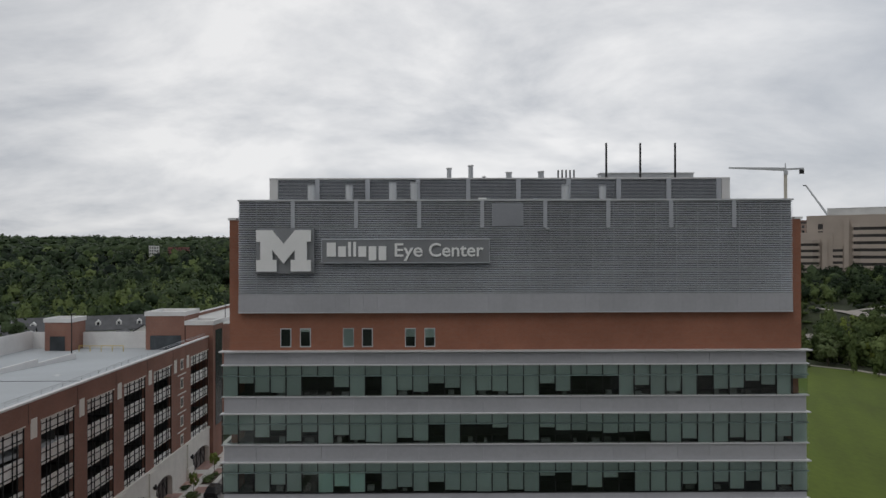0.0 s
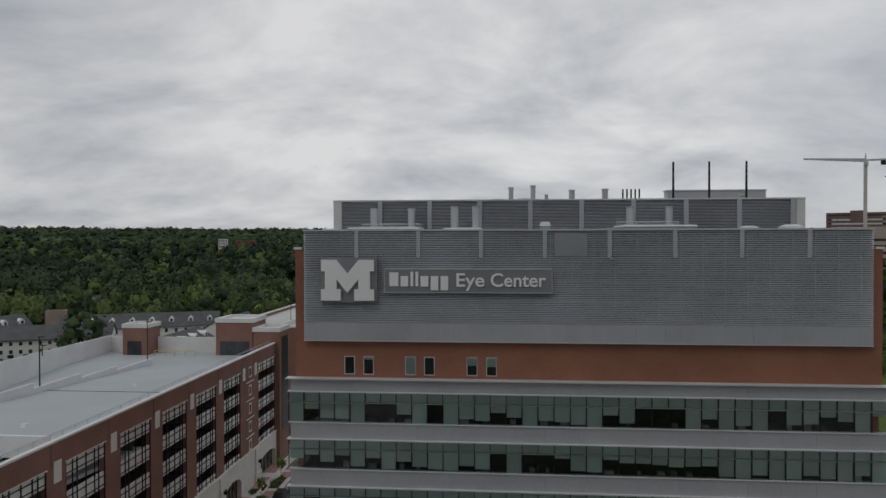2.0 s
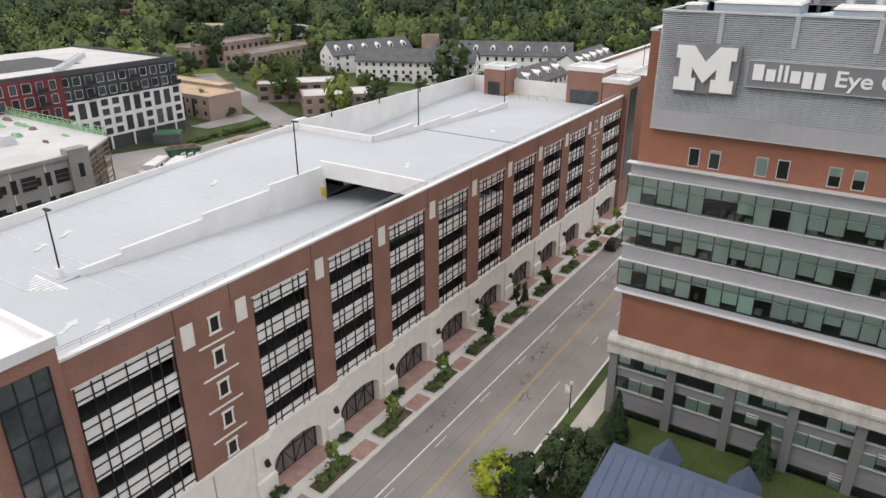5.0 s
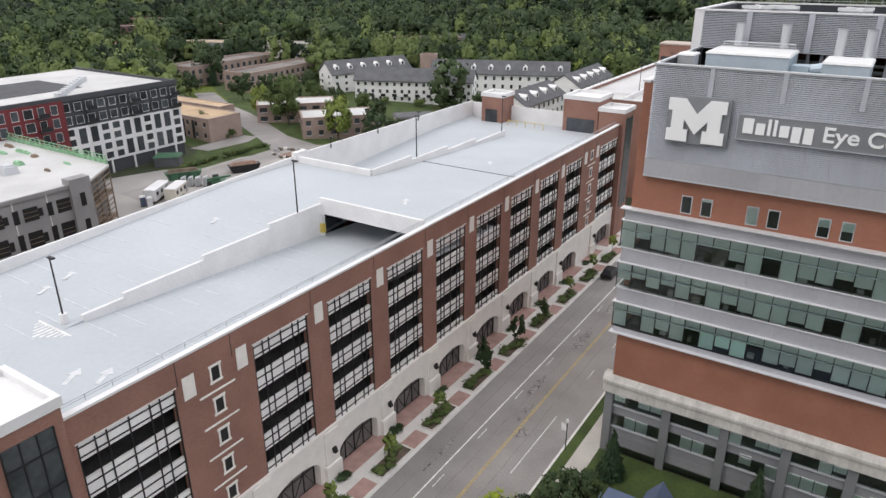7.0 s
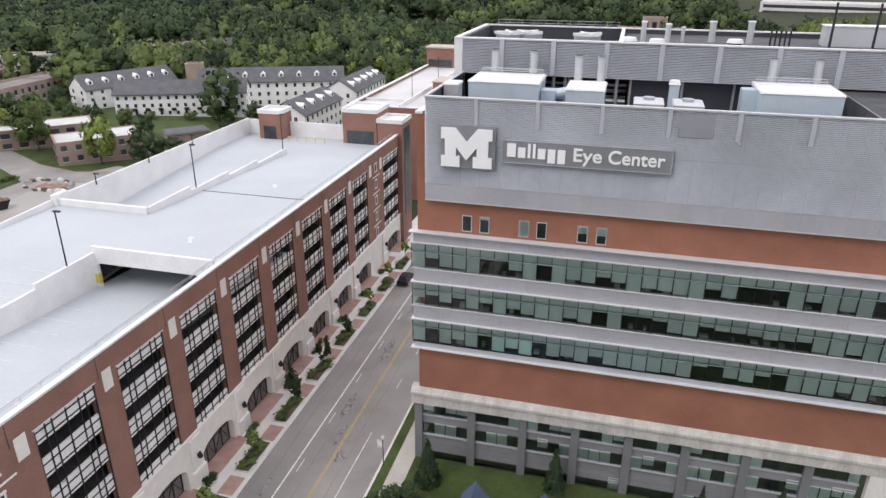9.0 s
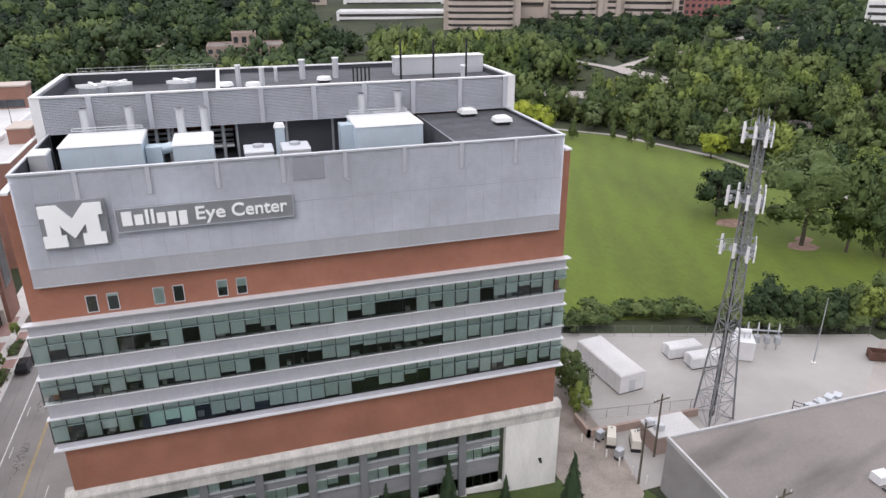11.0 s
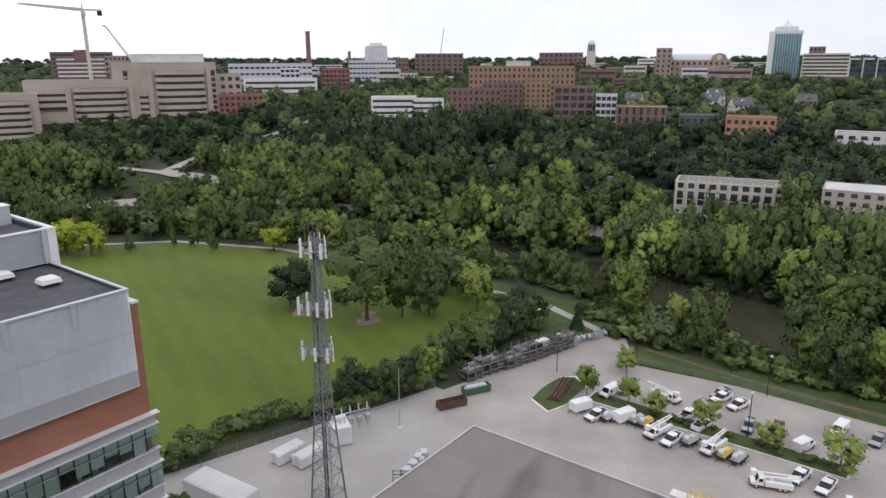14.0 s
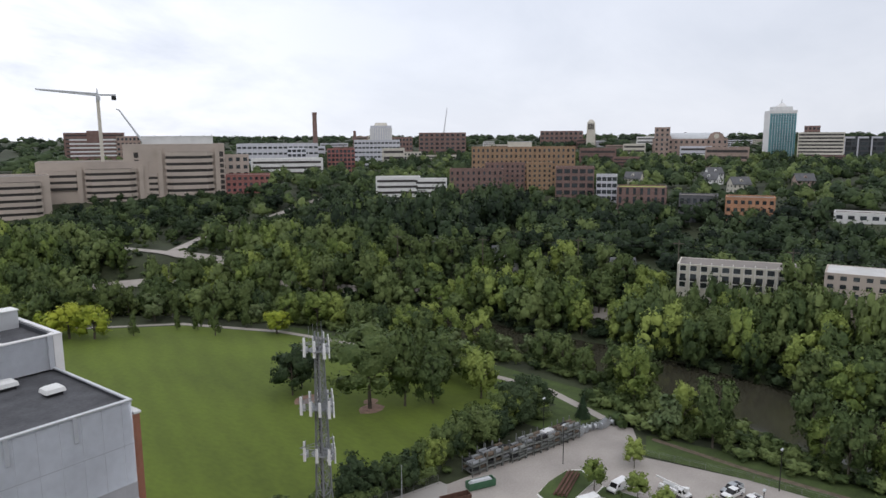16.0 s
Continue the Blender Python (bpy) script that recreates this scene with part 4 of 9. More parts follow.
for x, y, top in ((-13.5, 73.4, 43.5), (-9.5, 73.6, 43.5), (-4.7, 71.0, 43.5), (-2.5, 71.0, 43.5), (13.5, 74.0, 43.5), (17.6, 74.4, 43.5)):
    s = thing("exhaust_stack", "round pale metal exhaust stack above the roof units", "stack", x, y, 36.9, group="exhaust stacks")
    part("barrel", Build().tube((0, 0, 0), (0, 0, top - 36.9), 0.40, 0.40, 16), M_LIGHT_METAL, s, smooth=False)
    part("rim", Build().tube((0, 0, top - 36.95), (0, 0, top - 36.8), 0.44, 0.44, 16), M_STEEL, s)
    part("throat", Build().tube((0, 0, top - 36.82), (0, 0, top - 36.79), 0.35, 0.35, 16), M_DARK, s)
v = thing("vent_riser", "narrow pale vent riser in the plant well", "vent", 4.4, 69.5, 36.9)
part("shaft", Build().box(-0.45, 0.45, -0.4, 0.4, 0, 4.6), M_UNIT, v)
part("hood", Build().frustum(-0.55, 0.55, -0.5, 0.5, 4.6, 5.0, .15, .15), M_UNIT_TOP, v)
for x, y in ((25.3, 73.4), (27.4, 68.2)):
    t = thing("roof_vent", "low white domed roof vent on the dark roof", "roof vent", x, y, 40.6, group="domed roof vents")
    part("curb", Build().box(-0.7, 0.7, -0.6, 0.6, 0, 0.35), M_DARK, t)
    part("dome", Build().frustum(-0.95, 0.95, -0.8, 0.8, 0.35, 0.75, .1, .1).frustum(-0.85, 0.85, -0.7, 0.7, 0.75, 0.95, .35, .3), M_UNIT_TOP, t)
big = thing("roof_plenum", "long pale metal plenum box on the penthouse roof", "roof unit", 25.2, 84.5, 43.9)
part("casing", Build().box(-5.6, 5.6, -0.9, 0.9, 0, 2.0), M_LIGHT_METAL, big)
part("lid", Build().box(-5.7, 5.7, -1.0, 1.0, 2.0, 2.12), M_UNIT_TOP, big)
for x in (18.7, 22.5, 26.4):
    m = thing("roof_mast", "tall thin black mast on a small pale base", "mast", x, 77.2, 43.9, group="roof masts")
    part("pole", Build().tube((0, 0, 0.3), (0, 0, 4.7), 0.13, 0.11), M_DARK, m)
    part("base", Build().box(-.3, .3, -.3, .3, 0, .3), M_CONC, m)
for x, y, h, r in ((8.5, 84, 2.1, .35), (12.4, 84, 2.2, .35), (3.6, 78, 2.2, .28), (1.2, 80.5, 2.2, .28), (5.4, 83, 1.5, .2), (27.2, 80.3, 1.2, .4)):
    t = thing("roof_flue", "short round pale flue on the penthouse roof", "flue", x, y, 43.9, group="roof flues")
    part("pipe", Build().tube((0, 0, 0), (0, 0, h), r, r, 12), M_LIGHT_METAL, t)
    part("cap", Build().tube((0, 0, h), (0, 0, h + .15), r * 1.2, r * 1.2, 12), M_UNIT_TOP, t)
for x, y in ((10.4, 79.5), (2.6, 77.6), (-0.2, 78.4)):
    t = thing("roof_fan", "white mushroom roof fan on the penthouse", "fan", x, y, 43.9, group="roof fans")
    part("curb", Build().box(-.6, .6, -.6, .6, 0, .5), M_DARK, t)
    part("hood", Build().tube((0, 0, .5), (0, 0, .85), .85, .7, 14), M_UNIT_TOP, t)
for k in range(5):
    t = thing("vent_pipe", "thin dark vent pipe on the penthouse roof", "pipe", 13.6 + k * .45, 78.8, 43.9, group="vent pipes")
    part("pipe", Build().tube((0, 0, 0), (0, 0, 1.9), 0.09), M_DARK, t)
for x, y, a in ((-13.6, 82, 20), (-11.4, 83, -25), (-4.8, 82.5, 30)):
    t = thing("cooling_fan", "white-armed cooling fan in the open plant bay", "fan", x, y, 43.0, a, group="cooling fans")
    part("ring", Build().tube((0, 0, 0), (0, 0, 1.4), 1.5, 1.5, 18), M_STEEL, t)
    part("arm", Build().box(-1.7, 1.7, -.15, .15, 1.4, 1.7), M_UNIT_TOP, t)
    part("arm", Build().box(-.15, .15, -1.7, 1.7, 1.41, 1.69), M_UNIT_TOP, t)
rail = Build()
for i in range(11):
    x = -16.5 + i * 1.5
    rail.tube((x, 91, 44.4), (x, 91, 45.2), 0.02)
rail.tube((-16.5, 91, 45.2), (-1.5, 91, 45.2), 0.02).tube((-16.5, 91, 44.85), (-1.5, 91, 44.85), 0.02)
part("guard_rail", rail, M_LIGHT_METAL, hosp, "thin metal guard rail")
for x in (-12.4, 9.4):
    part("floodlight", Build().box(x - .12, x + .12, SY - 0.25, SY - 0.05, 38.42, 38.56), M_LIGHT_METAL, hosp)

# signs on the screen
MW, MH = 4.68, 3.55
mb = thing("block_letter_sign", "white slab-serif block letter on a grey backing panel", "sign", -15.65, SY - 0.05, 34.85)
part("backing", Build().box(-0.1, MW + 0.25, -0.25, -0.05, -0.2, MH + 0.2), M_SIGN, mb, "grey backing panel")
f = [(0, 0), (.37, 0), (.37, .28), (.295, .28), (.295, .52), (.5, .19), (.705, .52), (.705, .28), (.63, .28), (.63, 0), (1, 0), (1, .28), (.925, .28),
     (.925, .72), (1, .72), (1, 1), (.71, 1), (.5, .66), (.29, 1), (0, 1), (0, .72), (.075, .72), (.075, .28), (0, .28)]
part("letter", Build().prism([(u * MW, v * MH) for u, v in f], "y", -0.55, -0.3), M_LETTER, mb, "thick white block letter")
sb = thing("name_sign", "long grey sign board with raised white lettering", "sign", -10.05, SY - 0.05, 35.6)
part("board", Build().box(0, 14.4, -0.3, -0.05, 0, 1.95), M_SIGN, sb, "grey sign board")
part("frame", Build().box(-.06, 14.46, -.34, -.05, 1.95, 2.02).box(-.06, 14.46, -.34, -.05, -.07, 0).box(-.06, 0, -.34, -.05, 0, 1.95).box(14.4, 14.46, -.34, -.05, 0, 1.95), M_POST, sb)
u = 0.42
for w, lo, hi in ((.78, .52, 1.72), (.66, .5, 1.4), (.24, .52, 1.78), (.24, .52, 1.78), (.68, .5, 1.4), (.66, .18, 1.4), (.66, .18, 1.4)):
    part("letter_bar", Build().box(u, u + w, -.42, -.3, lo, hi), M_LETTER, sb, "plain raised white bar")
    u += w + 0.2


def lettering(text, x0, x1):
    cu = bpy.data.curves.new("lettering", "FONT")
    cu.body, cu.size, cu.extrude, cu.offset = text, 1.62, 0.06, 0.022
    tmp = new("lettering_source", cu)
    bpy.context.view_layer.update()
    lm = bpy.data.meshes.new_from_object(tmp.evaluated_get(bpy.context.evaluated_depsgraph_get()))
    bpy.data.objects.remove(tmp)
    bpy.data.curves.remove(cu)
    lm.materials.clear()
    lm.materials.append(M_LETTER)
    lo, hi = min(v.co.x for v in lm.vertices), max(v.co.x for v in lm.vertices)
    for vtx in lm.vertices:
        vtx.co = (x0 + (vtx.co.x - lo) * (x1 - x0) / (hi - lo), -0.36 - vtx.co.z, 0.52 + vtx.co.y)
    return part("lettering", lm, M_LETTER, sb, "raised white word")


lettering("Eye", 6.25, 8.65)
lettering("Center", 9.2, 13.9)

# ---------------------------------------------------------------- the parking garage
GARX, GARB = -40.4, -72.5
gar = thing("parking_garage", "long red brick parking garage with a pale open roof deck", "garage")
PANELS = [27.1, 32.3] + [32.3 + 9.235 * k for k in range(1, 9)] + [111.4]
BAYS = [(18.2, 25.9)] + [(p + 1.25, p + 9.235 - 1.5) for p in PANELS[1:9]] + [(112.7, 121.2)]
edges = [13.6] + [v for b in BAYS for v in b] + [124.0]
for ya, yb in zip(edges[0::2], edges[1::2]):
    part("brick_pier", Build().box(GARX - 0.6, GARX, ya, yb, 6.2, 19.6), M_BRICK_G, gar, "dark red brick pier")
part("brick_frieze", Build().box(GARX - 0.4, GARX + 0.04, 13.6, 124.0, 19.6, 21.75), M_BRICK_G, gar, "dark red brick frieze under the parapet")
part("coping", Build().box(GARX - 0.42, GARX + 0.12, 13.6, 124.0, 21.75, 21.95), M_WALL_WHITE, gar, "white stone coping")
rail = Build().tube((GARX - .7, 13.6, 22.35), (GARX - .7, 124, 22.35), .03).tube((GARX - .7, 13.6, 22.15), (GARX - .7, 124, 22.15), .025)
for i in range(56):
    rail.tube((GARX - .7, 13.8 + i * 2, 21.9), (GARX - .7, 13.8 + i * 2, 22.35), .025)
part("edge_rail", rail, M_STEEL, gar, "thin steel edge rail")
panel_g = Build().box(0, 0.05, -0.55, 0.55, 0, 2.0).mesh("stone_panel", M_STONE)
joint_me = Build().box(0, 0.012, -0.03, 0.03, 0, 1).mesh("control_joint", M_DARK)
for p in PANELS:
    piece("stone_panel", panel_g, gar, GARX + 0.002, p, 18.05)
    piece("control_joint", joint_me, gar, GARX + 0.04, p - 0.95, 19.6, 1, 1, 2.15)
# open bays: precast spandrels behind a dark metal grid
sp_me = Build().box(-0.25, 0, -0.5, 0.5, 0, 1).mesh("precast_spandrel", M_SPANDREL)
bar_v = Build().box(-0.045, 0.045, -0.045, 0.045, 0, 1).mesh("grid_bar", M_DARK)
bar_h = Build().box(-0.04, 0.04, -0.5, 0.5, -0.04, 0.04).mesh("grid_rail", M_DARK)
for ya, yb in BAYS:
    yc, w = (ya + yb) / 2, yb - ya
    # The back wall is coloured near black for the shade inside the bay.
    bay = part("open_bay", Build().box(GARX - 6.0, GARX - 5.8, ya - 1.4, yb + 1.4, 6.2, 15.9 if yb < 80 else 18.8), M_INDOOR_SHADE, gar, "open bay with a dark metal grid and shade-dark back")
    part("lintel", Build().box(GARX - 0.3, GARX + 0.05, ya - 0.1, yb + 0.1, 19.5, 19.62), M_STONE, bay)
    # Slabs take the same shade colour instead of pale concrete.
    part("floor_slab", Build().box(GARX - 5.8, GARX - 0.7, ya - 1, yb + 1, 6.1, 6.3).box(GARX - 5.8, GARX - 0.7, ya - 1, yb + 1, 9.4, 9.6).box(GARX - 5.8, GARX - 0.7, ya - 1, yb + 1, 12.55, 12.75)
         .box(GARX - 5.8, GARX - 0.7, ya - 1, yb + 1, 15.75, 15.95), M_INDOOR_SHADE, bay)
    for z0, z1 in ((18.0, 19.5), (14.85, 16.5), (11.7, 13.3), (8.5, 10.1), (6.2, 6.95)):
        piece("precast_spandrel", sp_me, bay, GARX - 0.16, yc, z0, 1, w, z1 - z0)
        for zz in (z0 + 0.35, z1 - 0.4):
            piece("grid_rail", bar_h, bay, GARX - 0.10, yc, zz, 1, w)
    for fr in (0.01, 0.17, 0.28, 0.50, 0.72, 0.83, 0.99):
        piece("grid_bar", bar_v, bay, GARX - 0.07, ya + fr * w, 6.2, 1, 1, 13.3)
    # arched gate in the stone base
    arch = [(ya + 0.1, 0.0), (ya + 0.1, 2.4)] + [(yc - (w / 2 - .1) * math.cos(a), 2.4 + 1.3 * math.sin(a)) for a in [math.pi * k / 12 for k in range(1, 12)]] + [(yb - 0.1, 2.4), (yb - 0.1, 0.0)]
    wall = [(ya - 1.5 if ya > 20 else 13.6, 0.0), *arch, (yb + 1.25 if yb < 115 else 124.0, 0.0), (yb + 1.25 if yb < 115 else 124.0, 5.9), (ya - 1.5 if ya > 20 else 13.6, 5.9)]
    part("stone_base", Build().prism(wall, "x", GARX - 0.75, GARX + 0.16), M_STONE, gar, "pale limestone base with an arched opening")
    gate = part("arched_gate", Build().prism(arch, "x", GARX - 0.7, GARX - 0.64), M_GATE, gar, "dark metal arched gate")
    rise = lambda y: 2.4 + 1.25 * math.sqrt(max(0, 1 - ((y - yc) / (w / 2 - .1)) ** 2))
    for k in range(9):
        y = ya + 0.3 + k * (w - 0.6) / 8
        if k % 2 == 0:
            piece("gate_bar", bar_v, gate, GARX - 0.58, y, 0, 1, 1.2, rise(y))
    for k in range(4):
        y0, y1 = ya + 0.3 + k * (w - 0.6) / 4, ya + 0.3 + (k + 1) * (w - 0.6) / 4
        if k % 2:
            y0, y1 = y1, y0
        part("gate_brace", Build().tube((GARX - .58, y0, .2), (GARX - .58, y1, 2.6), .045, sides=4), M_DARK, gate)
    for zz in (0.15, 2.4):
        piece("gate_rail", bar_h, gate, GARX - 0.58, yc, zz, 1, w - 0.4)
    if ya > 20:
        part("pilaster", Build().box(GARX + .16, GARX + .38, ya - 2.1, ya - .12, 0, 5.9), M_STONE, gar, "pale limestone pilaster between the arches")
        part("plinth", Build().box(GARX + .16, GARX + .6, ya - 2.3, ya - .02, 0, 1.9).frustum(GARX + .16, GARX + .6, ya - 2.3, ya - .02, 1.9, 2.05, .08, .08), M_STONE, gar, "pale limestone plinth")
    lamp = part("wall_lamp", Build().box(GARX + .36, GARX + .55, ya - 1.2, ya - .95, 3.5, 3.8).frustum(GARX + .5, GARX + .9, ya - 1.3, ya - .85, 3.4, 4.1, .12, .12), M_DARK, gar, "dark wall lantern")
part("base_coping", Build().box(GARX - 0.3, GARX + 0.26, 13.6, 124.0, 5.9, 6.2), M_STONE, gar, "pale stone base course")
part("base_fill", Build().box(GARX - 0.4, GARX + 0.14, 27.3, 32.2, 0, 5.9).box(GARX - 0.4, GARX + 0.14, 106.0, 111.2, 0, 5.9), M_STONE, gar)
for yc in (29.6, 108.8):
    for k in range(5):
        z0 = 18.35 - 2.95 * k
        wdw = part("slot_window", Build().box(GARX, GARX + .07, yc - .62, yc + .62, z0 + 1.25, z0 + 1.48).box(GARX, GARX + .06, yc - .54, yc - .38, z0, z0 + 1.25).box(GARX, GARX + .06, yc + .38, yc + .54, z0, z0 + 1.25), M_STONE, gar, "small stone-trimmed slot window")
        part("sill", Build().box(GARX, GARX + .07, yc - .62, yc + .62, z0 - .2, z0), M_STONE, wdw)
        part("opening", Build().box(GARX + .004, GARX + .012, yc - .38, yc + .38, z0, z0 + 1.25), M_DARK, wdw)
        part("string_course", Build().box(GARX, GARX + .08, yc - 1.75, yc + 1.75, z0 - 1.0, z0 - .85), M_STONE, gar)
# roof deck with its ramp and walls
def deck_z(x, y):
    """Height of the sealed deck, whose two lanes ramp in opposite senses."""
    if y < 26.5:
        return 19.5
    if y < 60:
        return 19.5 + (y - 26.5) * 2.0 / 33.5 if x < -56.2 else 19.5 - (y - 26.5) * 2.0 / 33.5
    if y < 72.4:
        return 21.5
    if y < 111:
        return 21.5 - (y - 72.4) * 2.0 / 38.6 if x > -58.5 else 17.3 + (y - 72.4) * 2.2 / 38.6
    return 19.5


def slab(name, x0, x1, y0, y1, za, zb, label=""):
    return part(name, Build().add([(x0, y0, za - .4), (x1, y0, za - .4), (x1, y1, zb - .4), (x0, y1, zb - .4), (x0, y0, za), (x1, y0, za), (x1, y1, zb), (x0, y1, zb)], BOX_F), M_DECK, gar, label)


GI = GARX - 0.6
slab("deck", GARB, GI, 13.6, 26.5, 19.5, 19.5, "pale grey sealed parking deck")
slab("deck", GARB, -56.2, 26.5, 60.0, 19.5, 21.5, "pale grey sealed parking deck")
slab("ramp", -56.2, GI, 26.5, 76.0, 19.5, 16.55, "ramp going down under the deck")
slab("deck", GARB, -56.2, 60.0, 72.4, 21.5, 21.5, "pale grey sealed parking deck")
slab("deck", -56.2, GI, 60.0, 72.4, 21.5, 21.5, "pale grey sealed parking deck")
slab("deck", -58.5, GI, 72.4, 111.0, 21.5, 19.5, "pale grey sealed parking deck")
slab("ramp", GARB, -58.5, 60.0, 111.0, 16.6, 19.5, "ramp rising from under the deck")
slab("deck", GARB, GI, 111.0, 124.0, 19.5, 19.5, "pale grey sealed parking deck")
for ya, yb, top in ((28.4, 32.5, 20.1), (32.5, 41.7, 20.55), (41.7, 51, 21.05), (51, 59.6, 21.6)):
    part("ramp_wall", Build().box(-56.45, -56.1, ya, yb, 16.5, top), M_WALL_WHITE, gar, "stepped white ramp wall")
part("bridge_wall", Build().box(-56.45, GI, 59.6, 60.0, 20.3, 22.3), M_WALL_WHITE, gar, "white wall over the ramp mouth")
# Dark plates that stand for the shade under the decks.
part("void", Build().box(-56, GI, 74, 74.2, 15, 21.0), M_INDOOR_SHADE, gar)
part("void", Build().box(GARB, -58.6, 66, 66.2, 15, 21.0), M_INDOOR_SHADE, gar)
part("ramp_post", Build().box(-56.1, -55.65, 59.15, 59.6, 17.3, 20.3), M_WALL_WHITE, gar)
part("yellow_guard", Build().box(-56.12, -55.62, 59.1, 59.62, 18.0, 19.2), M_YEL_STEEL, gar)
part("cross_wall", Build().box(GARB, -58.5, 72.2, 72.6, 20.3, 22.4), M_WALL_WHITE, gar, "white wall across the upper lane")
for ya, yb, top in ((72.6, 82, 22.35), (82, 92, 21.7), (92, 101, 21.1), (101, 111.5, 20.5)):
    part("lane_wall", Build().box(-58.65, -58.3, ya, yb, 17.0, top), M_WALL_WHITE, gar, "low white wall between the parking lanes")
part("outer_parapet", Build().add([(GARB - .3, 13.6, 15), (GARB, 13.6, 15), (GARB, 72.4, 15), (GARB - .3, 72.4, 15), (GARB - .3, 13.6, 20.3), (GARB, 13.6, 20.3), (GARB, 72.4, 22.4), (GARB - .3, 72.4, 22.4)], BOX_F), M_WALL_WHITE, gar, "white outer parapet")
part("outer_parapet", Build().box(GARB - 0.3, GARB, 72.4, 124, 15, 22.6), M_WALL_WHITE, gar, "white outer parapet")
part("end_parapet", Build().box(GARB, -68.5, 123.8, 124.1, 15, 22.4), M_WALL_WHITE, gar, "white end parapet")
part("end_parapet", Build().box(-63.5, -51.6, 123.8, 124.1, 15, 22.4), M_WALL_WHITE, gar, "white end parapet")
part("parapet_pier", Build().box(GARB - .3, GARB + .5, 71.8, 74.2, 18, 23.0), M_WALL_WHITE, gar)
part("back_wall", Build().box(GARB - .2, GARB - .05, 13.6, 124, 0, 15), M_BRICK_G, gar)
part("end_wall_south", Build().box(GARB, GARX, 13.2, 13.6, 0, 20.6), M_BRICK_G, gar)
part("end_wall_north", Build().box(GARB, GI, 124.2, 124.6, 0, 20), M_BRICK_G, gar)
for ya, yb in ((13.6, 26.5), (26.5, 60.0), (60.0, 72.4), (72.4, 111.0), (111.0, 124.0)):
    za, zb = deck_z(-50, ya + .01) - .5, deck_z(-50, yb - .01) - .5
    # The outer plate is painted dark, as shade behind the spandrels.
    for nm, xa, xb, mt in (("parapet_lining", GI - .05, GI + .02, M_DECK), ("parapet_backing", GI + .03, GI + .08, M_INDOOR_SHADE)):
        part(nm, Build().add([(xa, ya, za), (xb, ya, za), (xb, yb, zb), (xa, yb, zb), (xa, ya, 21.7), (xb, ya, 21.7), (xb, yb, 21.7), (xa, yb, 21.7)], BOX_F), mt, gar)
part("inner_parapet", Build().box(GI + .004, GARX - .4, 13.6, 124.0, 19.7, 21.75), M_DECK, gar)
part("expansion_joint", Build().box(-58.3, GI, 84.5, 84.7, deck_z(-50, 84.6), deck_z(-50, 84.6) + .03), M_DARK, gar)
stall = Build().box(-2.4, 2.4, -0.05, 0.05, -0.01, 0.02).mesh("stall_line", M_LINE_FAINT)
for k in range(15):
    for x in (GARB + 2.8, -59.0):
        y = 16 + 2.75 * k
        piece("stall_line", stall, gar, x, y, deck_z(x, y) + 0.012)
for k in range(10):
    yy = 28.5 + 2.75 * k
    piece("stall_line", stall, gar, -53.6, yy, deck_z(-50, yy) + 0.012)
    piece("stall_line", stall, gar, GARX - 3.4, yy, deck_z(-50, yy) + 0.012)
arrow = Build().prism([(-.2, -1.2), (.2, -1.2), (.2, .2), (.6, .2), (0, 1.2), (-.6, .2), (-.2, .2)], "z", -.01, .02).mesh("arrow_mark", M_LINE_FAINT)
for x, y in ((-46.5, 24.2), (-48.5, 22.8), (-65, 30), (-65.8, 33), (-64, 50), (-48, 66), (-49.5, 90)):
    piece("arrow_mark", arrow, gar, x, y, deck_z(x, y) + .012, rz=30)
hatch = part("hatch_mark", Build().box(-59.6, -54.6, 26.2, 26.4, 19.5, 19.521), M_LINE, gar, "white hatched paint round the lamp base")
for k in range(9):
    part("hatch_bar", Build().box(-59.2 + k * .5, -59.02 + k * .5, 24.4 + .32 * abs(4 - k), 26.2, 19.5, 19.52), M_LINE, hatch)
# stair towers
def stair_tower(x0, x1, y0, y1, top, label):
    t = part("stair_tower", Build().box(x0, x1, y0, y1, 0, top), M_BRICK_G, gar, label)
    part("tower_roof", Build().box(x0 - .15, x1 + .15, y0 - .15, y1 + .15, top, top + .3), M_WALL_WHITE, t, "white flat roof")
    for xa, xb, ya, yb in ((x0 - .15, x0 + .3, y0 - .15, y1 + .15), (x1 - .3, x1 + .15, y0 - .15, y1 + .15), (x0 + .3, x1 - .3, y1 - .3, y1 + .15), (x0 + .3, x1 - .3, y0 - .15, y0 + .3)):
        part("tower_coping", Build().box(xa, xb, ya, yb, top + .3, top + .75), M_WALL_WHITE, t, "white roof edge")
    return t


tw = stair_tower(-45.5, -39.2, 12.4, 17.3, 23.6, "brick stair tower with tall dark glass")
part("tower_glass", Build().box(-39.19, -39.12, 13.4, 16.6, 7, 22.6), M_TOWER_GLASS, tw, "tall dark glass strip")
for k in range(6):
    part("glass_bar", Build().box(-39.12, -39.06, 13.4, 16.6, 8 + 2.6 * k, 8.12 + 2.6 * k), M_DARK, tw)
for y in (13.4, 14.45, 15.5, 16.55):
    part("glass_bar", Build().box(-39.11, -39.05, y, y + .08, 7, 22.6), M_DARK, tw)
t2 = stair_tower(-68.5, -63.8, 120.6, 125.2, 24.4, "small brick stair head with a dark door")
part("door", Build().box(-67.6, -65.0, 120.52, 120.6, 19.5, 22.0), M_WINDOW, t2)
t3 = stair_tower(-51.4, -44.6, 121.5, 128.5, 25.4, "brick stair and lift tower")
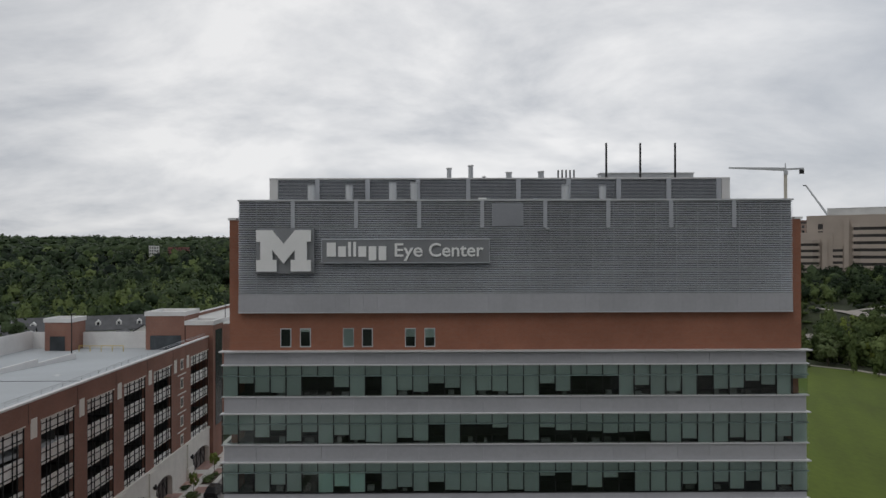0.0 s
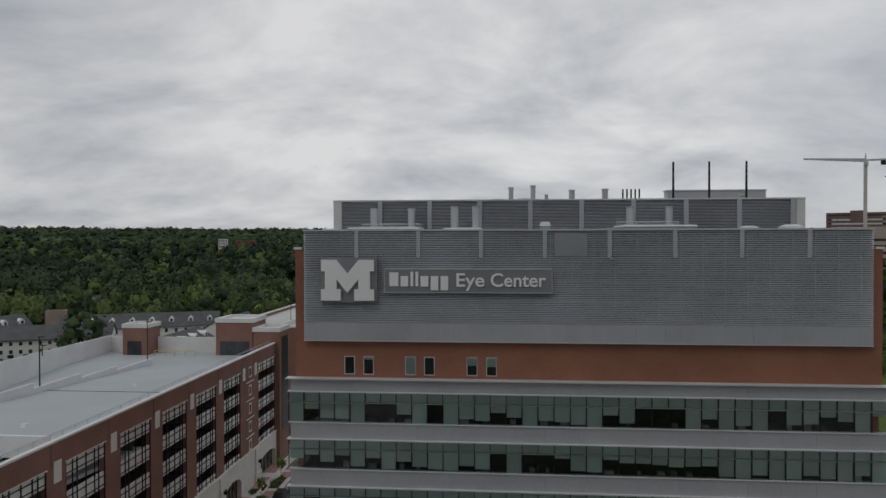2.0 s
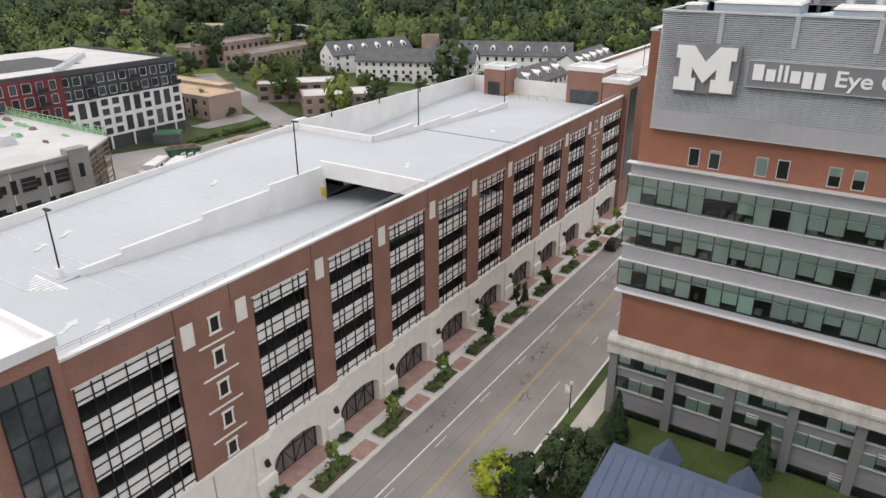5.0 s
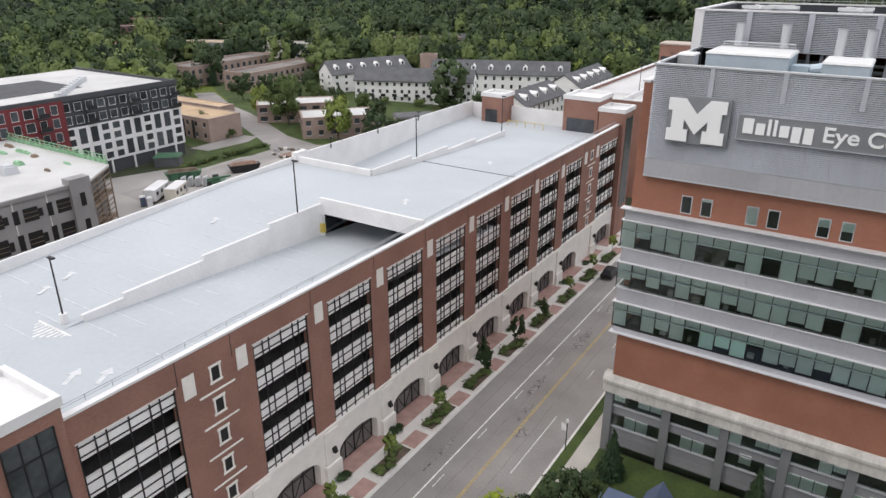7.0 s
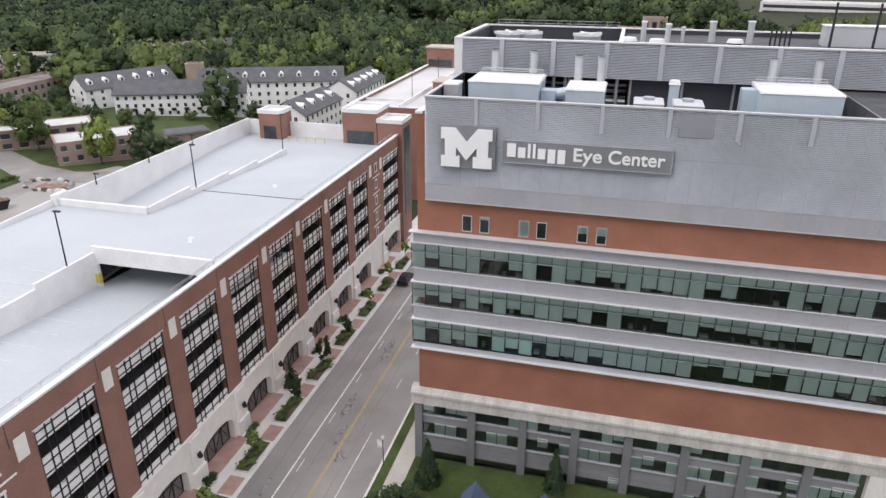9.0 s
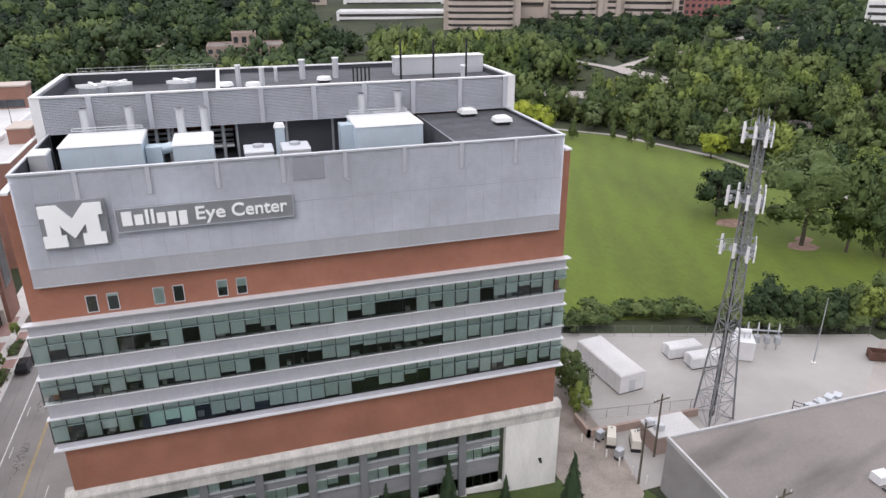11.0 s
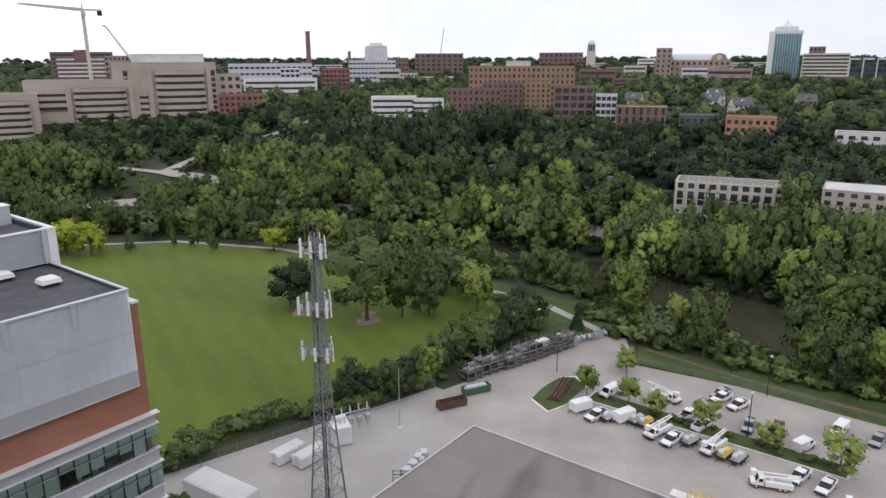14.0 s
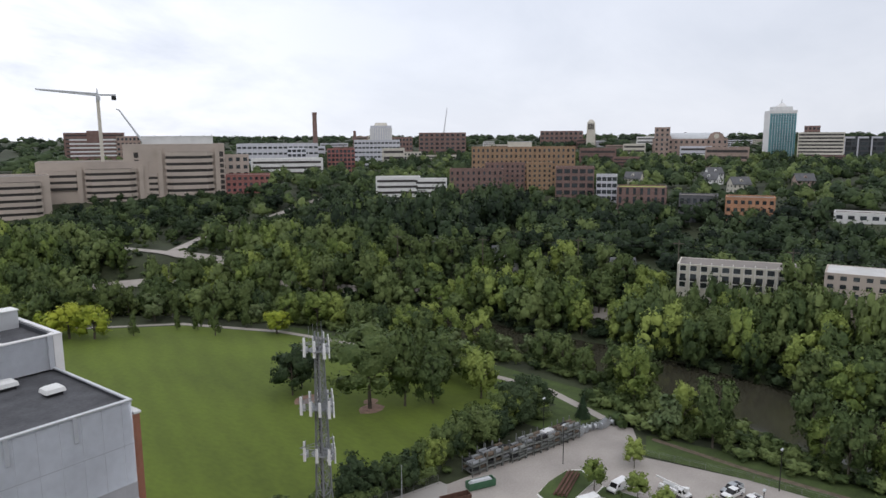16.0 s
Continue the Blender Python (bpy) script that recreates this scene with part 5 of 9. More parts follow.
part("door", Build().box(-50.6, -45.2, 121.42, 121.5, 19.5, 22.0), M_WINDOW, t3)
t4 = stair_tower(-44.4, -39.6, 121.4, 127.0, 23.8, "brick corner stair tower with glass")
part("tower_glass", Build().box(-39.59, -39.52, 122.6, 126.2, 6, 22.8), M_WINDOW, t4)
yel = Build()
for k in range(5):
    yel.tube((-62 + k * 1.9, 119.5, 19.5), (-62 + k * 1.9, 119.5, 20.5), .06)
yel.tube((-62, 119.5, 20.5), (-54.4, 119.5, 20.5), .05)
part("yellow_barrier", yel, M_YEL_STEEL, gar, "yellow pipe barrier")
for x, y, base in ((-57.2, 27.3, 19.55), (-56.3, 55.7, 21.6), (-58.5, 83.5, 21.7), (-58.5, 110.5, 20.5), (GARB + .1, 80, 22.0), (GARB + .1, 92, 22.0), (GARB + .1, 104, 22.0)):
    tall = x > GARB + 1
    p = thing("deck_lamp", "tall thin black lamp post on the parking deck" if tall else "short black post on the outer parapet", "lamp post", x, y, base, group="deck lamps")
    hh = 6.2 if tall else 1.6
    part("pole", Build().tube((0, 0, 0), (0, 0, hh), .09, .07), M_DARK, p)
    part("head", Build().box(-.15, .65, -.16, .16, hh, hh + .14), M_DARK, p)
    if base == 19.55:
        part("footing", Build().tube((0, 0, 0), (0, 0, .9), .35, .35, 12), M_WALL_WHITE, p)

# second garage behind
g2 = thing("rear_garage", "second parking garage with a white roof deck beyond the first", "garage")
part("deck", Build().box(-60.6, -42, 147.6, 218, 20.2, 20.6), M_ROOF_WHITE, g2, "white roof deck")
part("wall_east", Build().box(-42, -41.5, 147.2, 218.4, 0, 21.4), M_BRICK_G, g2)
part("wall_south", Build().box(-61, -42, 147.2, 147.6, 0, 21.3), M_BRICK_G, g2)
part("wall_west", Build().box(-61, -60.6, 147.6, 218.4, 0, 21.3), M_BRICK_G, g2)
part("wall_north", Build().box(-60.6, -42, 218, 218.4, 0, 21.3), M_BRICK_G, g2)
part("coping", Build().box(-61.1, -41.4, 147.1, 147.7, 21.4, 21.6), M_WALL_WHITE, g2)
part("coping", Build().box(-61.1, -60.4, 147.7, 218.4, 21.3, 21.55), M_WALL_WHITE, g2)
part("coping", Build().box(-42.1, -41.4, 147.7, 218.4, 21.4, 21.62), M_WALL_WHITE, g2)
part("lane_wall", Build().box(-49.6, -49.2, 150, 214, 20.6, 21.5), M_WALL_WHITE, g2, "low white wall between lanes")
part("cross_wall", Build().box(-60.6, -49.6, 158, 158.3, 20.6, 21.2), M_WALL_WHITE, g2)
sh = part("stair_head", Build().box(-61.2, -52.6, 214, 221, 18, 26.4), M_BRICK_G, g2, "brick stair head")
part("roof_slab", Build().box(-61.5, -52.3, 213.7, 221.3, 26.4, 26.8), M_TAN, sh)
part("window_row", Build().box(-60.6, -53.2, 213.9, 214, 21.0, 23.0), M_WINDOW, sh)
sh = part("stair_head", Build().box(-46.5, -42, 168, 176, 18, 23.8), M_BRICK_G, g2, "low brick stair head")
part("roof_slab", Build().box(-46.7, -41.8, 167.8, 176.2, 23.8, 24.1), M_TAN, sh)
for y in (160, 184, 208):
    p = thing("deck_lamp", "thin grey lamp post on the rear deck", "lamp post", -49.4, y, 21.5, group="deck lamps")
    part("pole", Build().tube((0, 0, 0), (0, 0, 6), .08, .06), M_DARK, p)
    part("head", Build().box(-.5, .5, -.14, .14, 6, 6.12), M_DARK, p)
for k in range(6):
    part("opening", Build().box(-41.52, -41.44, 150 + k * 11, 157.5 + k * 11, 7, 19.5), M_TAN_DARK, g2)
for k in range(5):
    part("string_course", Build().box(-61.06, -61, 147.6, 218.4, 3 + 3.6 * k, 3.5 + 3.6 * k), M_STONE, g2)

# ---------------------------------------------------------------- yard, lot and the low buildings
YZ = -2.0
low = thing("warehouse", "low flat-roofed building with a weathered grey roof", "building")
part("wall", Build().box(44.2, 81.0, -60, 55.6, YZ - 1, 5.2), M_GREY_BLOCK, low, "grey block wall")
part("roof", Build().box(44.5, 80.7, -60, 55.3, 5.2, 5.55), M_ROOF_GREY, low, "weathered grey-brown roof membrane")
part("coping", Build().box(44.1, 44.35, -60, 55.7, 5.2, 5.75).box(80.85, 81.1, -60, 55.7, 5.2, 5.75).box(44.35, 80.85, 55.45, 55.7, 5.2, 5.75), M_COPING_GREY, low, "pale grey metal coping")
rb = thing("roof_unit", "small white box unit on the grey roof", "roof unit", 61.4, 42.6, 5.55)
part("casing", Build().frustum(-0.9, 0.9, -0.7, 0.7, 0.15, 1.1, .06, .06), M_WHITE, rb)
part("curb", Build().box(-0.8, 0.8, -0.6, 0.6, 0, 0.15), M_DARK, rb)
cond = thing("roof_conduit", "dark conduit run on sleepers across the grey roof", "conduit", 60.6, 41.6, 5.55)
part("pipe", Build().tube((0, 0, .14), (.6, -11, .14), .1), M_DARK, cond)
for k in range(8):
    part("sleeper", Build().box(-.35, .35, -1.2 - 1.35 * k, -1.0 - 1.35 * k, 0, .1), M_DARK, cond)
for x, y in ((66, 33), (74, 28)):
    t = thing("roof_drain", "small dark roof drain", "drain", x, y, 5.55, group="roof drains")
    part("ring", Build().tube((0, 0, 0), (0, 0, .08), .25, .25, 12), M_DARK, t)
ivy = thing("wall_ivy", "green ivy climbing the grey warehouse wall", "ivy", 44.1, 50, 0)

# long white container, cabinets and transformers
def cabin(name, label, x, y, rz, w, d, h, cat, group=""):
    t = thing(name, label, cat, x, y, YZ + .06, rz, group=group)
    part("body", Build().box(-w / 2, w / 2, -d / 2, d / 2, .22, h), M_WHITE, t, "white steel body")
    part("roof", Build().frustum(-w / 2 - .06, w / 2 + .06, -d / 2 - .06, d / 2 + .06, h, h + .16, .25, .25), M_ROOF_WHITE, t)
    part("skid", Build().box(-w / 2 + .1, w / 2 - .1, -d / 2 + .1, d / 2 - .1, 0, .22), M_DARK, t)
    n = max(2, round(d / 1.2))
    for k in range(n + 1):
        for sx in (-1, 1):
            part("rib", Build().box(sx * w / 2 - .02, sx * w / 2 + .02, -d / 2 + k * d / n - .03, -d / 2 + k * d / n + .03, .25, h), M_LIGHT_METAL, t)
    part("door", Build().box(-.5, .5, -d / 2 - .04, -d / 2, .25, 2.2), M_LIGHT_METAL, t)
    return t


cabin("container", "long white steel equipment container on gravel", 51.2, 80.3, 5.5, 4.3, 11.4, 3.1, "container")
cabin("switch_cabinet", "white steel switchgear cabinet on gravel", 65.2, 81.8, -92, 2.4, 5.6, 1.9, "cabinet", "switch cabinets")
cabin("switch_cabinet", "white steel switchgear cabinet on gravel", 66.8, 78.2, -92, 2.4, 5.6, 1.9, "cabinet", "switch cabinets")
tr = thing("transformer", "pale grey power transformer with bushings", "transformer", 74.0, 78.4, YZ + .06, -30)
part("tank", Build().box(-1.5, 1.5, -1.6, 1.6, .2, 3.4), M_WHITE, tr)
for k in range(6):
    part("radiator", Build().box(-1.9, -1.5, -1.5 + .52 * k, -1.25 + .52 * k, .6, 3.0), M_WHITE, tr)
for k in range(3):
    part("bushing", Build().tube((-.8 + .8 * k, 0, 3.4), (-.8 + .8 * k, 0, 4.5), .16, .08), M_LIGHT_METAL, tr)
part("conservator", Build().tube((-1.2, 1.2, 4.0), (1.2, 1.2, 4.0), .4, .4, 12), M_WHITE, tr)
sw = thing("switch_rack", "steel rack of high-voltage switches and bushings", "switchgear", 78.6, 79.5, YZ + .06, -25)
for k in range(4):
    part("post", Build().tube((-2.4 + 1.6 * k, 0, 0), (-2.4 + 1.6 * k, 0, 3.6), .1), M_STEEL, sw)
    part("insulator", Build().tube((-2.4 + 1.6 * k, 0, 3.6), (-2.4 + 1.6 * k, .2, 4.7), .16, .09), M_LIGHT_METAL, sw)
    part("breaker", Build().box(-2.8 + 1.6 * k, -2.0 + 1.6 * k, -.5, .5, 1.2, 2.4), M_STEEL, sw)
part("beam", Build().box(-2.8, 2.8, -.1, .1, 3.3, 3.5), M_STEEL, sw)
ms = thing("lightning_mast", "thin tall bare steel mast in the yard", "mast", 83.4, 73.2, YZ + .06)
part("pole", Build().tube((0, 0, 0), (0, 0, 11.5), .12, .05), M_STEEL, ms)
part("footing", Build().tube((0, 0, 0), (0, 0, .3), .4, .4, 10), M_CONC, ms)
gt = thing("yard_gate", "dark steel lattice gate panels in the yard", "gate", 70.6, 61.0, YZ + .06, 40)
for k in range(4):
    part("gate_frame", Build().box(-.05, .05, -2 + 1.3 * k, -1.9 + 1.3 * k, 0, 3.0), M_DARK, gt)
for k in range(5):
    part("gate_rail", Build().box(-.04, .04, -2, 2, .4 + .6 * k, .46 + .6 * k), M_DARK, gt)
for k in range(7):
    t = thing("crated_gear", "pale wrapped switchgear stacked beside the warehouse", "crate", 73.2 + 1.9 * (k % 4), 63.2 - 1.6 * (k // 4) + .3 * k, YZ + .06, 12 * k, group="crated gear")
    part("body", Build().frustum(-.8, .8, -.6, .6, 0, 1.1 + .15 * (k % 3), .08, .08), M_LIGHT_METAL, t)
    part("pallet", Build().box(-.85, .85, -.65, .65, -.0, .12), M_SOIL, t)

# brick equipment shed, wall and generators
shed = thing("brick_shed", "small tan brick equipment shed with a white roof", "shed", 50.0, 63.0, YZ, 0)
part("wall", Build().box(-2.9, 2.9, -1.8, 1.8, 0, 2.7), M_BRICK_TAN, shed)
part("roof", Build().box(-3.1, 3.1, -2.0, 2.0, 2.7, 2.95), M_ROOF_WHITE, shed, "white flat roof")
for x, y in ((-2.5, .7), (-1.9, -.6)):
    part("condenser", Build().box(x - .5, x + .5, y - .45, y + .45, 2.95, 3.8).tube((x, y, 3.8), (x, y, 3.88), .35, .35, 12), M_LIGHT_METAL, shed)
part("door", Build().box(-.5, .5, -1.85, -1.8, .05, 2.1), M_LIGHT_METAL, shed)
rw = thing("retaining_wall", "low tan block wall behind the shed", "wall", 0, 0, YZ)
part("run", Build().box(40.5, 57.5, 66.8, 67.2, 0, 1.2), M_BRICK_TAN, rw)
part("return", Build().box(40.5, 40.9, 66.8, 71.0, 0, 1.2), M_BRICK_TAN, rw)
for x, y, rz in ((45.6, 63.6, 65), (43.0, 65.2, 60)):
    t = thing("generator", "cream standby generator on a dark skid", "generator", x, y, YZ + .06, rz, group="generators")
    part("hood", Build().frustum(-1.3, 1.3, -.6, .6, .5, 1.7, .05, .05), M_CREAM, t)
    part("skid", Build().box(-1.35, 1.35, -.62, .62, 0, .5), M_DARK, t)
    part("exhaust", Build().tube((.8, 0, 1.7), (.8, 0, 2.0), .12), M_LIGHT_METAL, t)
for x, y in ((41.8, 66.0), (42.3, 62.0), (47.8, 58.6)):
    t = thing("utility_box", "small dark metal utility box on legs", "utility box", x, y, YZ + .06, 20, group="utility boxes")
    part("box", Build().box(-.5, .5, -.4, .4, .4, 1.5), M_STEEL, t)
    part("leg", Build().box(-.45, -.35, -.35, .35, 0, .4), M_DARK, t)
    part("leg", Build().box(.35, .45, -.35, .35, 0, .4), M_DARK, t)
for k in range(6):
    t = thing("bollard", "pale round steel bollard beside the lane", "bollard", 39.4 + .75 * k, 66.5 - 1.9 * k, YZ + .06, group="bollards")
    part("post", Build().tube((0, 0, 0), (0, 0, 1.15), .1, .1, 10), M_WALK, t)
for x, y, hgt in ((46.8, 61.0, 9.5), (42.2, 57.2, 9.0), (48.0, 42.0, 10.5)):
    t = thing("utility_pole", "wooden utility pole with a crossarm", "utility pole", x, y, YZ, 8, group="utility poles")
    part("pole", Build().tube((0, 0, 0), (0, 0, hgt), .15, .1), M_BARK, t)
    part("crossarm", Build().box(-1.2, 1.2, -.06, .06, hgt - .9, hgt - .75), M_BARK, t)
    for k in (-1, 0, 1):
        part("insulator", Build().tube((k, 0, hgt - .75), (k, 0, hgt - .5), .06), M_WHITE, t)

# lattice mobile-phone mast
TX, TY = 58.8, 65.5
mast = thing("lattice_tower", "tall dull grey lattice radio tower with white panel antennas", "radio tower", TX, TY, YZ + .06, 15)


def half_width(z):
    return 3.0 + (1.15 - 3.0) * min(z, 20) / 20 if z < 20 else 1.15 - (z - 20) * .027


corners = [math.radians(a) for a in (90, 210, 330)]
for a in corners:
    leg = Build()
    for z0, z1 in ((0, 20), (20, 42)):
        p, q = half_width(z0), half_width(z1)
        leg.tube((p * math.cos(a), p * math.sin(a), z0), (q * math.cos(a), q * math.sin(a), z1), .15, .11, 8)
    part("leg", leg, M_MAST, mast)
z = 0.0
while z < 41:
    dz = 3.2 if z < 10 else (2.3 if z < 20 else 1.5)
    z1 = min(z + dz, 42)
    for a, b in zip(corners, corners[1:] + corners[:1]):
        p, q = half_width(z), half_width(z1)
        pa, pb = (p * math.cos(a), p * math.sin(a), z), (p * math.cos(b), p * math.sin(b), z)
        qa, qb = (q * math.cos(a), q * math.sin(a), z1), (q * math.cos(b), q * math.sin(b), z1)
        part("brace", Build().tube(pa, qb, .05, sides=5), M_MAST, mast)
        part("brace", Build().tube(pb, qa, .05, sides=5), M_MAST, mast)
        part("strut", Build().tube(pa, pb, .05, sides=5), M_MAST, mast)
    z = z1
for k in range(5):
    part("feed_cable", Build().tube((-.5 + .25 * k, .1, .5), (-.3 + .12 * k, .1, 40), .06, sides=5), M_DARK, mast)
part("ladder", Build().tube((.2, -.5, 0), (.1, -.4, 41), .04, sides=5).tube((.6, -.5, 0), (.5, -.4, 41), .04, sides=5), M_MAST, mast)
panel_a = Build().frustum(-.17, .17, -.1, .1, 0, 2.4, .02, .02).mesh("panel_antenna", M_ANTENNA)
random.seed(11)
for zc, rad, n, tall in ((39.6, 2.3, 9, 1.0), (31.8, 2.9, 12, 1.0), (25.4, 2.9, 9, .95)):
    ring = Build()
    for k in range(3):
        a, b = corners[k] + .6, corners[(k + 1) % 3] + .6
        pa, pb = (rad * math.cos(a), rad * math.sin(a)), (rad * math.cos(b), rad * math.sin(b))
        for dz in (0, .9):
            ring.tube((*pa, zc + dz), (*pb, zc + dz), .06, sides=6)
        ring.tube((0, 0, zc), (*pa, zc), .06, sides=6).tube((0, 0, zc + .9), (*pa, zc + .9), .06, sides=6)
        m_ = ((pa[0] + pb[0]) / 2, (pa[1] + pb[1]) / 2)
        ring.tube((0, 0, zc), (*m_, zc), .06, sides=6)
    fr = part("antenna_frame", ring, M_MAST, mast, "triangular steel antenna frame")
    part("grating", Build().tube((0, 0, zc - .05), (0, 0, zc), 1.5, 1.5, 12), M_MAST, mast)
    for k in range(n):
        side, u = k % 3, (k // 3 + .5) / (n / 3)
        a, b = corners[side] + .6, corners[(side + 1) % 3] + .6
        x = rad * ((1 - u) * math.cos(a) + u * math.cos(b))
        y = rad * ((1 - u) * math.sin(a) + u * math.sin(b))
        o = piece("panel_antenna", panel_a, fr, x * 1.08, y * 1.08, zc - .8, 1, 1, tall * random.uniform(.8, 1.1), math.degrees((a + b) / 2) + 90)
        part("radio_unit", Build().box(x * .92 - .15, x * .92 + .15, y * .92 - .12, y * .92 + .12, zc - .3, zc + .4), M_LIGHT_METAL, fr)
        part("mount_pipe", Build().tube((x, y, zc - .9), (x, y, zc + 1.8), .04, sides=5), M_MAST, fr)
part("dish", Build().tube((-.9, -1.5, 25.2), (-.9, -1.8, 25.2), .5, .5, 14), M_ANTENNA, mast)
for k in range(4):
    part("whip", Build().tube((-1.5 + k, .5, 40.5), (-1.5 + k, .5, 43), .03, sides=5), M_MAST, mast)

# chain-link fences
def fence(pts, label, h=2.1):
    t = thing("chain_link_fence", label, "fence", 0, 0, 0, group="fences")
    for (xa, ya), (xb, yb) in zip(pts[:-1], pts[1:]):
        n = max(1, round(math.hypot(xb - xa, yb - ya) / 3))
        for k in range(n + 1):
            x, y = xa + (xb - xa) * k / n, ya + (yb - ya) * k / n
            piece("post", FPOST, t, x, y, land(x, y), 1, 1, h)
        za, zb = land(xa, ya), land(xb, yb)
        for hh in (.1, .5, .9, 1.3, 1.7, h):
            part("wire", Build().tube((xa, ya, za + hh), (xb, yb, zb + hh), .010 if hh < h else .02, sides=4), M_FENCE, t)
    return t


FPOST = Build().tube((0, 0, 0), (0, 0, 1), .035, .035, 6).mesh("post", M_FENCE)
fence([(44.5, 94.5), (52, 92), (72.5, 85.5), (88, 80.8), (99, 77.5)], "grey chain-link fence round the gravel yard")
fence([(42, 70.5), (57.5, 68.5), (62, 68.5)], "low grey chain-link fence by the shed", 1.6)
fence([(139, -10), (138.5, 12), (137.5, 32), (134.5, 50)], "grey fence between truck lot and river bank", 1.4)

# truck lot
for nm, pts in (("island", [(104, 55), (108.4, 53.6), (118, 53.6), (121, 57.5), (119, 60), (112.3, 60.6), (106.7, 60.0)]),
                ("long_island", [(113.0, 51.5), (117.2, 51.5), (117.4, 7), (113.2, 7)])):
    solo(nm, Build().prism(pts, "z", YZ, YZ + .24), M_CONC, "raised planted island with a pale kerb", "traffic island", kind="structure")
    cx, cy = sum(p[0] for p in pts) / len(pts), sum(p[1] for p in pts) / len(pts)
    solo(nm + "_soil", Build().prism([(cx + (x - cx) * .93, cy + (y - cy) * .985) for x, y in pts], "z", YZ + .2, YZ + .28), M_GRASS, "grass and mulch on the traffic island", "planting", kind="structure")
sheet("bank_path", [(143.8, 52), (145.4, 52), (143.6, 31), (143.4, 10), (144, -40), (142.4, -40), (141.8, 10), (142, 31)], M_SOIL, .16, "narrow trodden path along the bank grass", "path", 4)
sheet("bank_grass", [(138.5, -40), (150, -40), (150, 20), (149, 40), (146, 54), (135, 50), (138, 30)], M_GRASS, .1, "rough green bank grass beyond the lot", "grass", 4)
pr = thing("lumber_pile", "rust-brown stacked poles on the planted island", "poles", 113.5, 57.2, YZ + .28, 12)
for k in range(7):
    part("timber", Build().tube((-5, -1.1 + .37 * k, .2 + .35 * (k % 2)), (5, -1.1 + .37 * k, .2 + .35 * (k % 2)), .2, .17, 8), M_RUST, pr)
yr = thing("yellow_guard_rail", "yellow steel loading rail on a pale kerb", "rail", 93.6, 21.5, YZ + .08)
part("kerb", Build().box(-.9, .9, -8.5, 6.5, 0, .2), M_CONC, yr)
for k in range(9):
    for x in (-.6, .6):
        part("post", Build().box(x - .06, x + .06, -4.2 + k, -4.08 + k, .2, 1.3), M_YEL_STEEL, yr)
for x in (-.6, .6):
    for zz in (.7, 1.25):
        part("rail", Build().box(x - .05, x + .05, -4.2, 4.0, zz, zz + .1), M_YEL_STEEL, yr)
for x, y, hgt in ((117.1, 23.0, 8.5), (137.0, 24.3, 8.5), (121, 62, 8.5), (132.5, 73, 8)):
    t = thing("lot_lamp", "tall dark lamp post at the truck lot", "lamp post", x, y, land(x, y), group="lot lamps")
    part("pole", Build().tube((0, 0, 0), (0, 0, hgt), .1, .07), M_DARK, t)
    part("head", Build().box(-.5, .5, -.18, .18, hgt, hgt + .15), M_LIGHT_METAL, t)

# vehicles
WHEEL = Build().tube((-.14, 0, 0), (.14, 0, 0), .4, .4, 14).mesh("wheel", M_TYRE)
RIM = Build().tube((-.15, 0, 0), (.15, 0, 0), .22, .22, 10).mesh("rim", M_LIGHT_METAL)


def wheels(t, half, ys, r=1.0):
    for y in ys:
        for sx in (-1, 1):
            w = piece("wheel", WHEEL, t, sx * half, y, .4 * r, 1, r, r)
            o = new("rim", RIM)
            o.parent = w


def side_profile(profile, w):
    """A body from its side outline (y along the vehicle, z up), of width w."""
    return Build().prism(profile, "x", -w / 2, w / 2)


def pickup(paint, label, bed_open=True):
    t = thing("pickup_truck", label, "truck", group="parked trucks")
    part("body", side_profile([(-2.8, .45), (2.75, .45), (2.8, 1.0), (1.5, 1.12), (-2.8, 1.12)], 1.95), paint, t)
    part("cab", Build().add([(-.9, -1.1, 1.12), (.9, -1.1, 1.12), (.9, 1.45, 1.12), (-.9, 1.45, 1.12), (-.75, -.85, 1.9), (.75, -.85, 1.9), (.75, .55, 1.9), (-.75, .55, 1.9)], BOX_F), M_VEH_BLACK, t, "dark cab glass")
    part("cab_roof", Build().frustum(-.8, .8, -.95, .65, 1.86, 1.96, .08, .08), paint, t)
    for sx in (-1, 1):
        part("pillar", Build().box(sx * .84 - .06, sx * .84 + .06, -.2, -.05, 1.1, 1.88), paint, t)
    if bed_open:
        part("bed", Build().box(-.8, .8, -2.7, -1.2, 1.1, 1.14), M_DARK, t)
        for x0, x1, y0, y1 in ((-.97, -.82, -2.78, -1.15), (.82, .97, -2.78, -1.15), (-.82, .82, -2.8, -2.7)):
            part("bed_side", Build().box(x0, x1, y0, y1, 1.1, 1.42), paint, t)
    part("bumper", Build().box(-.98, .98, 2.72, 2.92, .45, .75), M_DARK, t)
    for sx in (-1, 1):
        part("headlight", Build().box(sx * .75 - .17, sx * .75 + .17, 2.74, 2.82, .8, 1.0), M_LIGHT_METAL, t)
    wheels(t, .88, (-1.75, 1.75))
    return t


